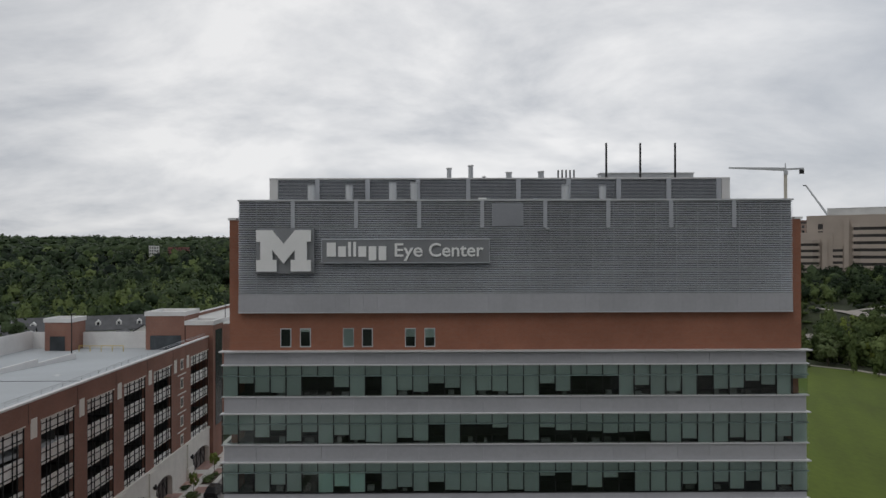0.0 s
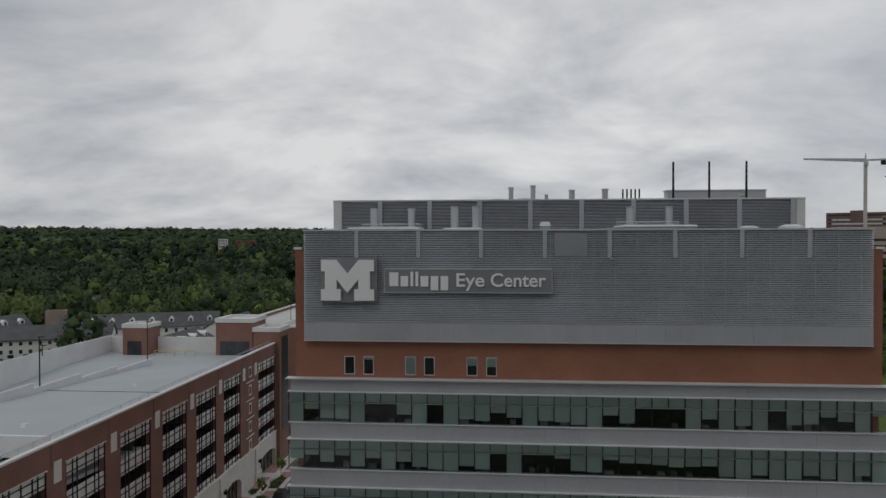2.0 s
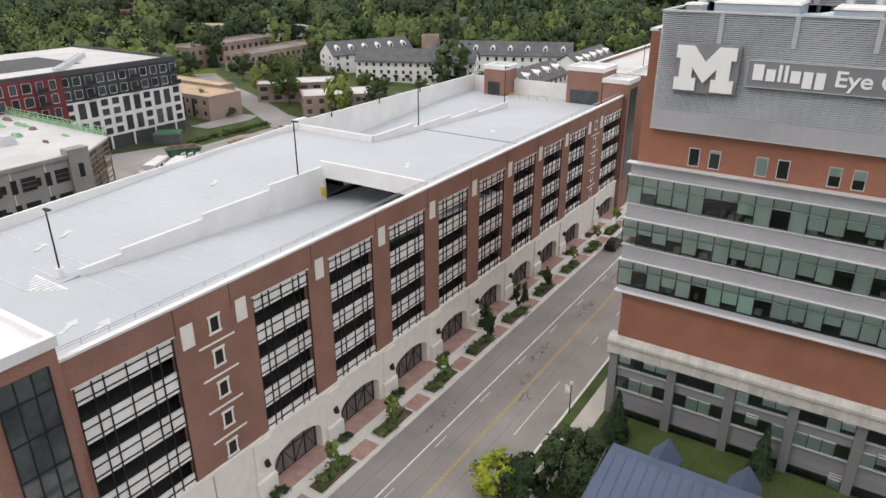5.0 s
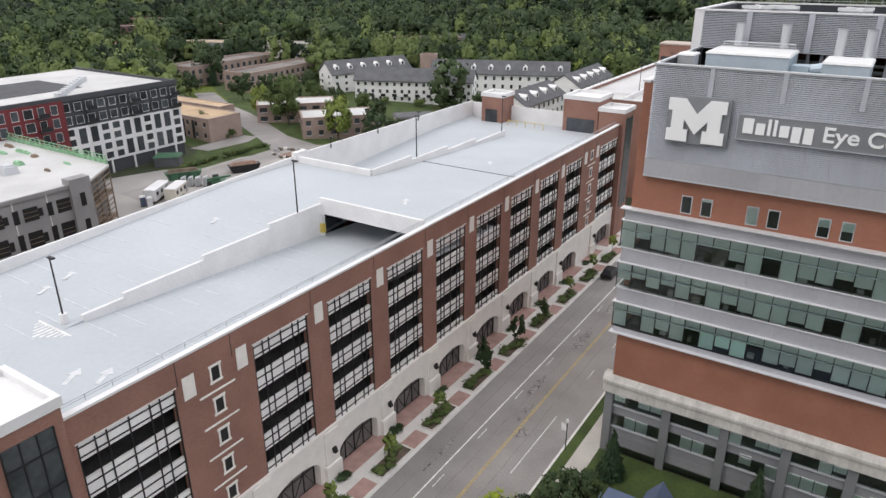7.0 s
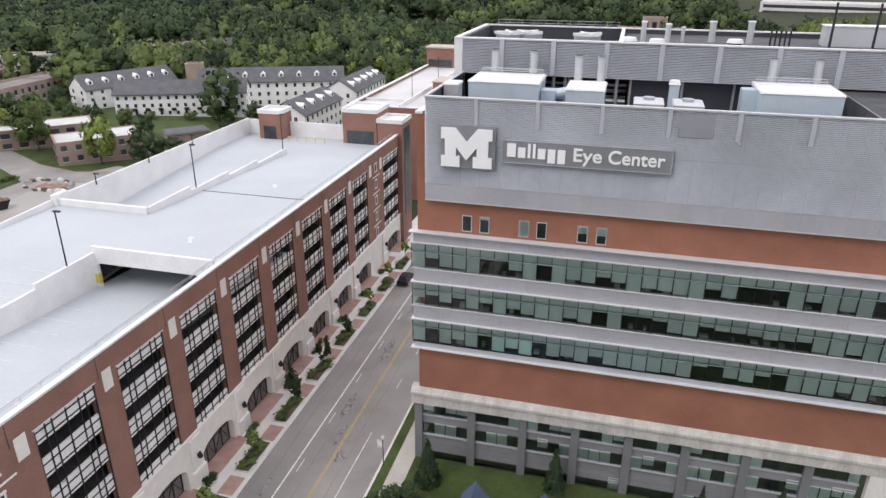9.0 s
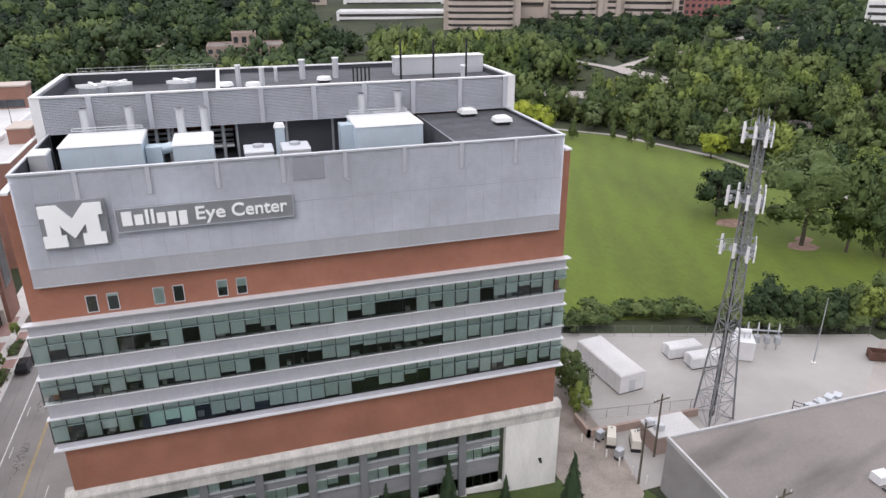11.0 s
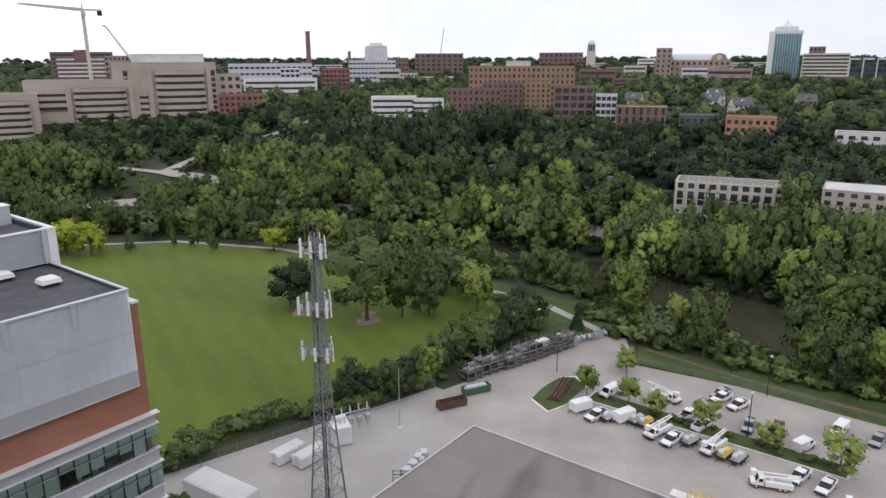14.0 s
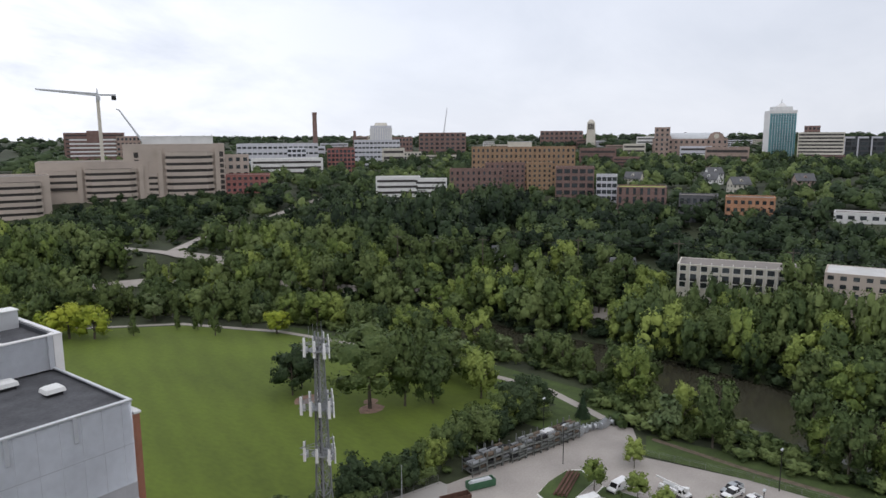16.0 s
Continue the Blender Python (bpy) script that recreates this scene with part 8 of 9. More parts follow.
for x, y in ((-320, 184), (-262, 262), (-305, 242), (-280, 232), (-368, 318), (-330, 215), (-380, 332), (-370, 372), (-237, 300), (-216, 322), (-205, 335), (-155, 338), (-411, 373), (-420, 290), (-350, 300), (-290, 330), (-300, 410), (-470, 330)):
    z = land(x, y)
    if random.random() < .45:
        house("pale suburban house under tall trees", x, y, random.uniform(10, 70), 14, 9, z + 5, z + 8.5, random.choice((M_WALL_WHITE, M_BRICK_TAN, M_CREAM)), M_SHINGLE, 2, 4)
    else:
        block("suburban_flats", "low brick flats half hidden by trees", x, y, random.uniform(10, 60), 26, 12, z, z + 6.5, random.choice((M_BRICK_TAN, M_DKBRICK, M_CREAM)), 2, 7, random.choice((M_ROOF_GREY, M_ROOF_WHITE, M_TAN_ROOF)), group="suburban flats")
block("suburban_flats", "long pale two-storey flats before the woods", -218.5, 313, 49, 50, 13, 4, 11, M_BRICK_TAN, 2, 16, M_ROOF_GREY, group="suburban flats")

# roads and open ground of that district
sheet("site_ground", [(-154, 74), (-112, 66), (-104, 120), (-112, 148), (-128, 150), (-141, 118)], M_GRAVEL, .06, "bare pale ground of the building site", "building site", 6)
sheet("district_lawn", [(-255, 165), (-200, 132), (-152, 116), (-147, 100), (-100, 100), (-80, 130), (-78, 268), (-170, 262), (-250, 240)], M_GRASS, .04, "worn green lawn between the flats", "lawn", 8)
sheet("side_road", [(-100, 149), (-122, 147.5), (-134, 141.5), (-146, 143), (-172, 154.5), (-189, 160), (-214, 174), (-218, 168), (-192, 152), (-172, 145.5), (-148, 134.5), (-139.5, 130), (-138.5, 104), (-139, 84), (-131.5, 84), (-131.5, 104), (-133, 131), (-120, 139), (-100, 141)], M_ASPHALT, .1, "pale curving side road", "road", 6)
sheet("side_lawn", [(-196, 165), (-212, 174), (-234, 188), (-246, 182), (-222, 166), (-206, 160)], M_LAWN, .08, "bright mown lawn beside the flats", "lawn", 6)
sheet("far_lot", [(-158, 527), (-133, 507), (-117, 476), (-132, 474), (-147, 484)], M_LOT, .15, "distant pale car park among trees", "car park", 12)
sheet("far_lawn", [(-115, 541), (-122, 589), (-100, 588), (-62, 552), (-18, 490), (-40, 482), (-96, 494)], M_DRY, .15, "distant dry field between trees", "lawn", 12)
sheet("hill_road", [(177, 356), (182, 330), (186, 309), (198, 281), (203, 283), (193, 312), (226, 344), (298, 358), (345, 368), (344, 373), (297, 363), (225, 349), (190, 322), (183, 357)], M_LOT, .5, "pale road climbing through the trees", "road", 6)
sheet("rail_bed", [(209, -40), (214, -40), (225, 14), (236, 80), (237, 130), (227, 192), (206, 249), (177, 297), (150, 324), (147, 319), (172, 292), (200, 245), (221, 190), (231, 130), (230, 80), (219, 15)], M_LOT, .6, "pale gravel railway bed along the bank", "railway", 6)
def trailer(x, y, rz, length, mat, label):
    t = thing("site_trailer", label, "trailer", x, y, land(x, y) + .06, rz, group="site trailers")
    part("body", Build().frustum(-1.25, 1.25, -length / 2, length / 2, .6, 3.0, .05, .05), mat, t)
    part("roof", Build().frustum(-1.32, 1.32, -length / 2 - .06, length / 2 + .06, 3.0, 3.18, .3, .1), M_TRIM, t)
    for yy in (-length * .3, 0.0, length * .3):
        part("window", Build().box(1.24, 1.29, yy - .5, yy + .5, 1.6, 2.4), M_WINDOW, t)
    part("door", Build().box(1.24, 1.30, length * .42 - .45, length * .42 + .4, .7, 2.6), M_GREY_BLOCK, t)
    for yy in (-.6, .6):
        part("wheel", Build().tube((-1.3, yy, .42), (1.3, yy, .42), .42, sides=12), M_TYRE, t)
    part("drawbar", Build().box(-.1, .1, length / 2, length / 2 + 1.2, .5, .65), M_DARK, t)


def skip(x, y, rz, length, mat, label, load=M_SOIL):
    t = thing("site_skip", label, "skip", x, y, land(x, y) + .06, rz, group="site skips")
    part("body", Build().prism([(-length / 2 + .8, 0), (length / 2 - .8, 0), (length / 2, 1.7), (-length / 2, 1.7)], "x", -1.15, 1.15), mat, t)
    part("rim", Build().box(-1.25, 1.25, -length / 2 - .1, length / 2 + .1, 1.7, 1.85), mat, t)
    for k in range(4):
        yy = -length / 2 + .9 + k * (length - 1.8) / 3
        part("rib", Build().box(-1.22, 1.22, yy - .08, yy + .08, .1, 1.7), M_DARK, t)
    part("load", Build().frustum(-1.0, 1.0, -length / 2 + .4, length / 2 - .4, 1.85, 2.5, .5, .9), load, t, "heap of mixed rubble")


trailer(-130.2, 87.2, 30, 7.5, M_WHITE, "white site office trailer on bare ground")
trailer(-127.4, 90.0, 30, 6.5, M_CREAM, "cream site office trailer on bare ground")
skip(-137, 99.5, -32, 8.0, M_GREEN_BIN, "dark green open skip on the site")
skip(-130.7, 112.5, -30, 7.5, M_DARK, "black open skip heaped with rubble", M_SOIL_PINK)
for k in range(4):
    t = thing("stacked_panels", "upright grey wall panels stacked on the site", "building panels", -133 + 1.3 * k, 96.4 + 1.0 * k, land(-131, 97) + .06, -50, group="stacked panels")
    for q in range(3):
        part("panel", Build().box(-.9, .9, -.5 + .34 * q, -.3 + .34 * q, .1, 2.0 + .1 * q), M_LIGHT_METAL, t)
    part("bearer", Build().box(-.8, .8, -.6, .6, 0, .1), M_BARK, t)
tm = thing("telehandler", "green telescopic handler parked on the site", "telehandler", -127.8, 101.2, land(-128, 101) + .06, -40)
part("chassis", Build().box(-.9, .9, -2.2, 2.2, .6, 1.2), M_GREEN_BIN, tm)
part("cab", Build().frustum(-.9, 0, -.8, .9, 1.2, 2.5, .1, .2), M_WINDOW, tm)
part("boom", Build().add([(.2, -2, 1.3), (.7, -2, 1.3), (.7, 3.4, 1.9), (.2, 3.4, 1.9), (.2, -2, 1.8), (.7, -2, 1.8), (.7, 3.4, 2.3), (.2, 3.4, 2.3)], BOX_F), M_GREEN_BIN, tm)
for yy in (-1.5, 1.5):
    for xx in (-.95, .75):
        part("wheel", Build().tube((xx - .1, yy, .6), (xx + .3, yy, .6), .6, sides=12), M_TYRE, tm)
for x, y, m_, lb in ((-128.8, 82.7, M_BLUE_ROOF, "blue portable toilet on the site"), (-127.2, 83.2, M_WHITE, "white portable toilet on the site")):
    t = thing("portable_toilet", lb, "toilet", x, y, land(x, y) + .06, -30, group="portable toilets")
    part("body", Build().box(-.55, .55, -.55, .55, .1, 2.0), m_, t)
    part("roof", Build().frustum(-.6, .6, -.6, .6, 2.0, 2.3, .25, .25), M_WHITE, t)
    part("base", Build().box(-.6, .6, -.6, .6, 0, .1), M_DARK, t)
    part("door", Build().box(-.4, .4, -.58, -.55, .2, 1.9), M_LIGHT_METAL, t)
gs = thing("bin_shelter", "grey-green slatted bin shelter beside the flats", "shelter", -148.3, 104, land(-148, 104), 40)
part("body", Build().box(-3, 3, -2, 2, 0, 2.4), M_SHINGLE, gs)
part("roof", Build().frustum(-3.2, 3.2, -2.2, 2.2, 2.4, 2.8, .3, .3), M_GREEN_BIN, gs)
gs = thing("low_shed", "low grey garage with a flat shingle roof", "shed", -127, 180, land(-127, 180), 45)
part("body", Build().box(-6, 6, -3.5, 3.5, 0, 2.8), M_BRICK_TAN, gs)
part("roof", Build().frustum(-6.5, 6.5, -4, 4, 2.8, 3.3, .6, .6), M_SHINGLE, gs)
random.seed(9)
rb = []
for k in range(26):
    a = k * math.tau / 26
    t = Build()
    r_ = random.uniform(.3, .8)
    t.frustum(-r_, r_, -r_ * .7, r_ * .7, 0, r_, r_ * .3, r_ * .25)
    rb.append((t, -131.5 + 5.5 * math.cos(a) + random.uniform(-.6, .6), 130.5 + 3.8 * math.sin(a) + random.uniform(-.6, .6)))
rubble = thing("rubble_ring", "ring of broken concrete round a shallow pit", "rubble", 0, 0, 0)
for t, x, y in rb:
    o = part("lump", t, random.choice((M_CONC, M_SOIL, M_GREY_BLOCK)), rubble)
    o.location = (x, y, land(x, y))
sheet("pit", [(-136, 128), (-132, 126.6), (-127, 131), (-128, 134), (-133, 134)], M_SOIL_PINK, .1, "bare pinkish soil in the shallow pit", "building site", 3)
sheet("shrub_bed", [(-146, 101), (-140, 103), (-140.2, 118), (-140.5, 130), (-143, 133.5), (-144.5, 130), (-144, 115)], M_GRASS, .14, "grass and shrub bed along the side road", "bed", 4)

# power line across the hillside
PL = [(228, 200), (236, 160), (243, 120), (246, 82), (242, 44), (236, 5)]
for x, y in PL:
    t = thing("power_pole", "tall wooden power pole with crossarm", "utility pole", x, y, land(x, y), -75, group="power poles")
    part("pole", Build().tube((0, 0, 0), (0, 0, 22), .25, .16), M_BARK, t)
    part("crossarm", Build().box(-1.8, 1.8, -.1, .1, 20.6, 20.9), M_BARK, t)
wires = thing("power_line", "thin dark power wires sagging between poles", "power line", 0, 0, 0)
for (xa, ya), (xb, yb) in zip(PL[:-1], PL[1:]):
    for off, top in ((-1.5, 20.8), (0, 22), (1.5, 20.8)):
        wb = Build()
        last = None
        for k in range(9):
            u = k / 8
            x, y = xa + (xb - xa) * u, ya + (yb - ya) * u
            p = (x + off, y, land(xa, ya) * (1 - u) + land(xb, yb) * u + top - 5.6 * u * (1 - u))
            if last:
                wb.tube(last, p, .05, sides=4)
            last = p
        part("wire", wb, M_DARK, wires)

# ---------------------------------------------------------------- trees and shrubs
rng = np.random.default_rng(5)


def fast_mesh(name, verts, quads, material, normals=None, variety=None):
    """A mesh of quads from arrays, with soft shading normals and a colour variety for each crown."""
    me = bpy.data.meshes.new(name)
    n, f = len(verts), len(quads)
    me.vertices.add(n)
    me.vertices.foreach_set("co", np.asarray(verts, np.float32).ravel())
    me.loops.add(4 * f)
    me.loops.foreach_set("vertex_index", np.asarray(quads, np.int32).ravel())
    me.polygons.add(f)
    me.polygons.foreach_set("loop_start", np.arange(0, 4 * f, 4, dtype=np.int32))
    me.materials.append(material)
    me.update(calc_edges=True)
    at = me.attributes.new("variety", "FLOAT", "POINT")
    at.data.foreach_set("value", np.full(n, .5, np.float32) if variety is None else np.asarray(variety, np.float32))
    if normals is not None:
        me.shade_smooth()
        me.normals_split_custom_set_from_vertices(np.asarray(normals, np.float32))
    return me


def lobes(kind, r):
    """Centres and radii of the leaf masses of a crown one unit high and one unit wide, standing on z = 0."""
    if kind == "tall":
        n = 13
        z = np.linspace(.16, .9, n) + r.uniform(-.05, .05, n)
        a, d = np.arange(n) * 2.4 + r.uniform(-.5, .5, n), r.uniform(.08, .26, n) * (1.25 - .8 * z)
        return np.c_[d * np.cos(a), d * np.sin(a), z], r.uniform(.15, .22, n) * (1.2 - .45 * z)
    if kind == "far":
        n = 6
        z = np.r_[r.uniform(.34, .62, n - 1), .74]
        a, d = np.arange(n) * 1.2566 + r.uniform(0, .6, n), np.r_[r.uniform(.14, .27, n - 1), .04]
        return np.c_[d * np.cos(a), d * np.sin(a), z], r.uniform(.22, .31, n)
    if kind == "bush":
        n = 6
        a, d = np.arange(n) * 1.05 + r.uniform(0, .5, n), r.uniform(.08, .3, n)
        return np.c_[d * np.cos(a), d * np.sin(a), r.uniform(.3, .62, n)], r.uniform(.2, .34, n)
    if kind == "willow":
        n = 14
        z = r.uniform(.2, .84, n)
        a, d = np.arange(n) * 2.4, r.uniform(.12, .36, n) * (1.2 - .5 * z)
        return np.c_[d * np.cos(a), d * np.sin(a), z], r.uniform(.13, .2, n)
    if kind == "oval":
        n = 15
        z = np.linspace(.2, .88, n) + r.uniform(-.04, .04, n)
        env = np.sqrt(np.maximum(.05, 1 - ((z - .5) / .5) ** 2))
        a, d = np.arange(n) * 2.4 + r.uniform(-.5, .5, n), r.uniform(.2, .33, n) * env
        return np.c_[d * np.cos(a), d * np.sin(a), z], r.uniform(.13, .21, n)
    n = 16
    z = np.linspace(.24, .88, n) + r.uniform(-.05, .05, n)
    env = np.sqrt(np.maximum(.06, 1 - ((z - .45) / .55) ** 2))
    a, d = np.arange(n) * 2.4 + r.uniform(-.6, .6, n), r.uniform(.17, .38, n) * env
    return np.c_[d * np.cos(a), d * np.sin(a), z], r.uniform(.13, .23, n)


def unit(v):
    return v / (np.linalg.norm(v, axis=1)[:, None] + 1e-9)


def clumps(centres, radii, r, each=5):
    """Smaller leaf clumps that bulge out of the lobes."""
    k = np.repeat(np.arange(len(radii)), each)
    mid = np.array([0., 0., centres[:, 2].mean() - .1])
    d = unit(r.normal(size=(len(k), 3)) + unit(centres - mid)[k] * .8 + [0, 0, .2])
    c = centres[k] + d * (radii[k] * r.uniform(.55, 1.0, len(k)))[:, None]
    return np.concatenate([centres, c]), np.concatenate([radii * .85, radii[k] * r.uniform(.28, .58, len(k))])


def leaf_quads(centres, radii, n, size, r, droop=0.0):
    """n leaf sprays over the clumps: small tilted quads that face outwards; gives corners and soft normals."""
    w = radii ** 1.6
    k = r.choice(len(radii), n, p=w / w.sum())
    mid = np.array([0., 0., centres[:, 2].mean() - .08])
    out = unit(centres - mid)
    d = unit(r.normal(size=(n, 3)) + out[k] * .8 + [0, 0, .3])
    c = centres[k] + d * (radii[k] * r.uniform(.6, 1.22, n))[:, None]
    c[:, 2] = np.maximum(c[:, 2], .02)
    soft = unit(d * .45 + unit(c - mid) * .5 + r.normal(size=(n, 3)) * .26)
    nrm = unit(soft + r.normal(size=(n, 3)) * .34)
    up = np.tile([0., 0., 1.], (n, 1)) + r.normal(size=(n, 3)) * .7
    t = unit(np.cross(nrm, up))
    b = np.cross(nrm, t)
    s = size * r.uniform(.45, 1.4, n)[:, None]
    e = s * r.uniform(.6, 1.1, n)[:, None] * (1 + droop)
    bend = nrm * s * .35
    v = np.stack([c - t * s, c - b * e - bend, c + t * s, c + b * e - bend], 1)
    return v.reshape(-1, 3), np.repeat(soft, 4, 0)


def core_quads(centres, radii, r, k=.68, coarse=False):
    """The leafy hearts of the lobes, as uneven rounded lumps."""
    m, lat = 6, (-.3, .55) if coarse else (-.62, .1, .68)
    cube = np.array([(math.cos(i * math.tau / m) * math.sqrt(1 - q * q), math.sin(i * math.tau / m) * math.sqrt(1 - q * q), q) for q in lat for i in range(m)] + [(0, 0, 1)])
    gem = [(j * m + i, j * m + (i + 1) % m, (j + 1) * m + (i + 1) % m, (j + 1) * m + i) for j in range(len(lat) - 1) for i in range(m)]
    last = (len(lat) - 1) * m
    gem += [(last + i, last + i + 1, last + (i + 2) % m, len(cube) - 1) for i in range(0, m, 2)]
    gem = np.array(gem)
    mid = np.array([0., 0., centres[:, 2].mean() - .08])
    vs, ns = [], []
    for c, rr in zip(centres, radii):
        p = c + cube * rr * k * r.uniform(.8, 1.15, (len(cube), 1))
        p[:, 2] = np.maximum(p[:, 2], .0)
        nn = unit(cube * .45 + unit(p - mid) * .5 + r.normal(size=cube.shape) * .25)
        vs.append(p[gem].reshape(-1, 3))
        ns.append(nn[gem].reshape(-1, 3))
    return np.concatenate(vs), np.concatenate(ns)


def crown_verts(kind, n, size, seed, width, height, base):
    """Corners and soft normals of a crown."""
    r = np.random.default_rng(seed)
    if kind == "conifer":
        z = 1 - np.sqrt(r.uniform(.0, 1, n))
        a = r.uniform(0, 6.28, n)
        rad = (1 - z) * .5 * (.72 + .28 * np.sin(z * 55)) * r.uniform(.75, 1.05, n)
        c = np.c_[rad * np.cos(a), rad * np.sin(a), z * .97 + .02]
        d = unit(np.c_[np.cos(a), np.sin(a), -.55 + 0 * a] + r.normal(size=(n, 3)) * .25)
        t = np.c_[-np.sin(a), np.cos(a), 0 * a]
        s = size * r.uniform(.6, 1.2, n)[:, None]
        v = np.stack([c - d * s, c - t * s * .5, c + d * s, c + t * s * .5], 1).reshape(-1, 3)
        nn = np.repeat(unit(np.c_[np.cos(a), np.sin(a), .6 + 0 * a]), 4, 0)
        cc = np.c_[np.zeros(5), np.zeros(5), np.linspace(.12, .8, 5)]
        cv, cn = core_quads(cc, .42 * (1 - np.linspace(.12, .8, 5)), r, .85)
    else:
        c, rr = lobes(kind, r)
        lc_, lr_ = (c, rr) if kind == "far" else clumps(c, rr, r)
        v, nn = leaf_quads(lc_, lr_, n, size, r, 1.2 if kind == "willow" else 0)
        cv, cn = core_quads(c, rr, r, .8 if kind == "far" else .68, kind == "far")
    v, nn = np.concatenate([v, cv]), np.concatenate([nn, cn])
    return v * [width, width, height] + [0, 0, base], unit(nn / [width, width, height])


def quads_of(v):
    return np.arange(len(v)).reshape(-1, 4)


TREES = {}


def tree_kind(key, kind, width, height, n, leaf, material, label, name="tree", trunk=.28, bare=.10):
    """Three variants of a tree, each a thing with trunk, limbs and crown, kept for copying."""
    TREES[key] = []
    for s in range(3):
        t = thing(name, label, "shrub" if name == "shrub" else "tree", 0, 0, -400 - 40 * s, group=label.split(" with")[0])
        base = height * bare
        cv, cn = crown_verts(kind, n, leaf / width, 100 * len(TREES) + s, width, height - base, base)
        crown = fast_mesh("crown", cv, quads_of(cv), material, cn)
        o = new("crown", crown)
        o.parent = t
        if trunk:
            tb_ = Build().tube((0, 0, -.4), (.05, 0, height * .35), trunk, trunk * .7, 8).tube((.05, 0, height * .35), (0, .1, height * .8), trunk * .7, trunk * .2, 8)
            r = np.random.default_rng(s + 9)
            for k in range(6):
                a, zz = k * 1.05 + s, height * r.uniform(.28, .5)
                tb_.tube((0, 0, zz), (width * .3 * math.cos(a), width * .3 * math.sin(a), zz + height * r.uniform(.12, .28)), trunk * .4, trunk * .12, 6)
            part("trunk", tb_, M_BARK, t)
        TREES[key].append(t)


tree_kind("round", "round", 12.5, 14.0, 1500, .36, M_LEAF, "leafy green broadleaf tree with a rounded crown")
tree_kind("bright", "oval", 10.5, 13.0, 1300, .33, M_LEAF_BRIGHT, "fresh light green tree with an open crown")
tree_kind("dark", "round", 12.5, 13.5, 1500, .36, M_LEAF_DARK, "dark green broadleaf tree with a dense crown")
tree_kind("tall", "tall", 8.5, 17.0, 1300, .33, M_LEAF, "tall narrow green tree with a loose crown", bare=.12)
tree_kind("oval", "oval", 10.5, 15.5, 1400, .34, M_LEAF, "tall oval green broadleaf tree with billowing boughs", bare=.12)
tree_kind("great", "round", 24.0, 23.5, 3600, .38, M_LEAF, "very large old green tree standing in the meadow", trunk=.55, bare=.14)
tree_kind("willow", "willow", 9.5, 9.5, 1000, .34, M_LEAF_WILLOW, "grey-green willow with hanging sprays", bare=.06)
tree_kind("yellow", "round", 8.0, 7.0, 1300, .24, M_LEAF_YELLOW, "round yellow-green ornamental tree", bare=.08)
tree_kind("conifer", "conifer", 5.5, 9.5, 900, .6, M_NEEDLE, "dark green conifer with drooping boughs", bare=.05)
tree_kind("column", "conifer", 2.6, 6.5, 600, .34, M_NEEDLE, "slim dark green columnar evergreen", bare=.03, trunk=.1)
tree_kind("lot", "round", 6.2, 5.8, 620, .21, M_LEAF_BRIGHT, "small spreading light green tree on a traffic island", trunk=.12, bare=.2)
tree_kind("young", "round", 1.7, 3.5, 100, .2, M_LEAF_BRIGHT, "small light green young street tree with thin trunk", trunk=.04, bare=.42)
tree_kind("sapling", "oval", 2.5, 4.2, 230, .2, M_LEAF_DARK, "small dark young street tree with thin trunk", trunk=.05, bare=.22)
tree_kind("shrub", "bush", 3.2, 2.3, 620, .16, M_LEAF, "low green shrub with loose twigs", "shrub", trunk=0, bare=0)
tree_kind("wallshrub", "bush", 1.5, .7, 150, .11, M_LEAF_DARK, "small clipped dark shrub against the garage", "shrub", trunk=0, bare=0)
tree_kind("lowshrub", "bush", 1.6, .6, 150, .11, M_LEAF, "small low green shrub in a kerbside bed", "shrub", trunk=0, bare=0)
random.seed(77)
PLACED = []


def plant(key, x, y, size=1.0, z=None):
    t = random.choice(TREES[key])
    s = size * random.uniform(.92, 1.08)
    o = copy_thing(t, pose(x, y, land(x, y) - .05 if z is None else z, 0, 0, random.uniform(0, 360)))
    o.scale = (s, s, s * random.uniform(.93, 1.07))
    PLACED.append((x, y, 4 * s))
    return o


# meadow and its edge
for x, y, k, s in ((102.9, 238.1, "yellow", 1.7), (108, 231.2, "yellow", 1.6), (97, 243, "yellow", 1.4), (150.7, 188.9, "yellow", 1.35), (106, 246, "yellow", 1), (117.9, 224.2, "tall", .5), (137, 215.5, "tall", .55), (135.6, 203, "tall", .62),
                   (132.2, 221, "tall", .42), (119, 114.5, "great", 1.0), (125.5, 108.5, "tall", 1.15), (113.4, 136.9, "dark", .85), (131, 104, "round", .8), (141.2, 96.1, "bright", .95),
                   (154.8, 120.7, "round", .9), (150, 128, "willow", 1.1), (156, 110, "willow", 1.15), (134.9, 240, "willow", 1.15), (150, 205, "tall", .6), (146.3, 70, "conifer", .75), (118.4, 139, "dark", .75), (146, 112, "round", 1.0), (148, 103, "bright", .8), (143, 118, "tall", .9)):
    plant(k, x, y, s)
for k in range(46):
    u = k / 45
    x = 50 + 88 * u
    y = 95.5 - 20 * u + 4.2 * math.sin(u * 9) + random.uniform(-1.6, 1.6)
    if u < .36:
        plant("shrub", x, y - 1, random.uniform(1.0, 1.6))
    elif u < .55:
        plant(random.choice(("dark", "round", "dark", "shrub")), x, y, random.uniform(.45, .62))
    else:
        plant(random.choice(("round", "dark", "oval", "bright")), x, y + 1, random.uniform(.42, .62))
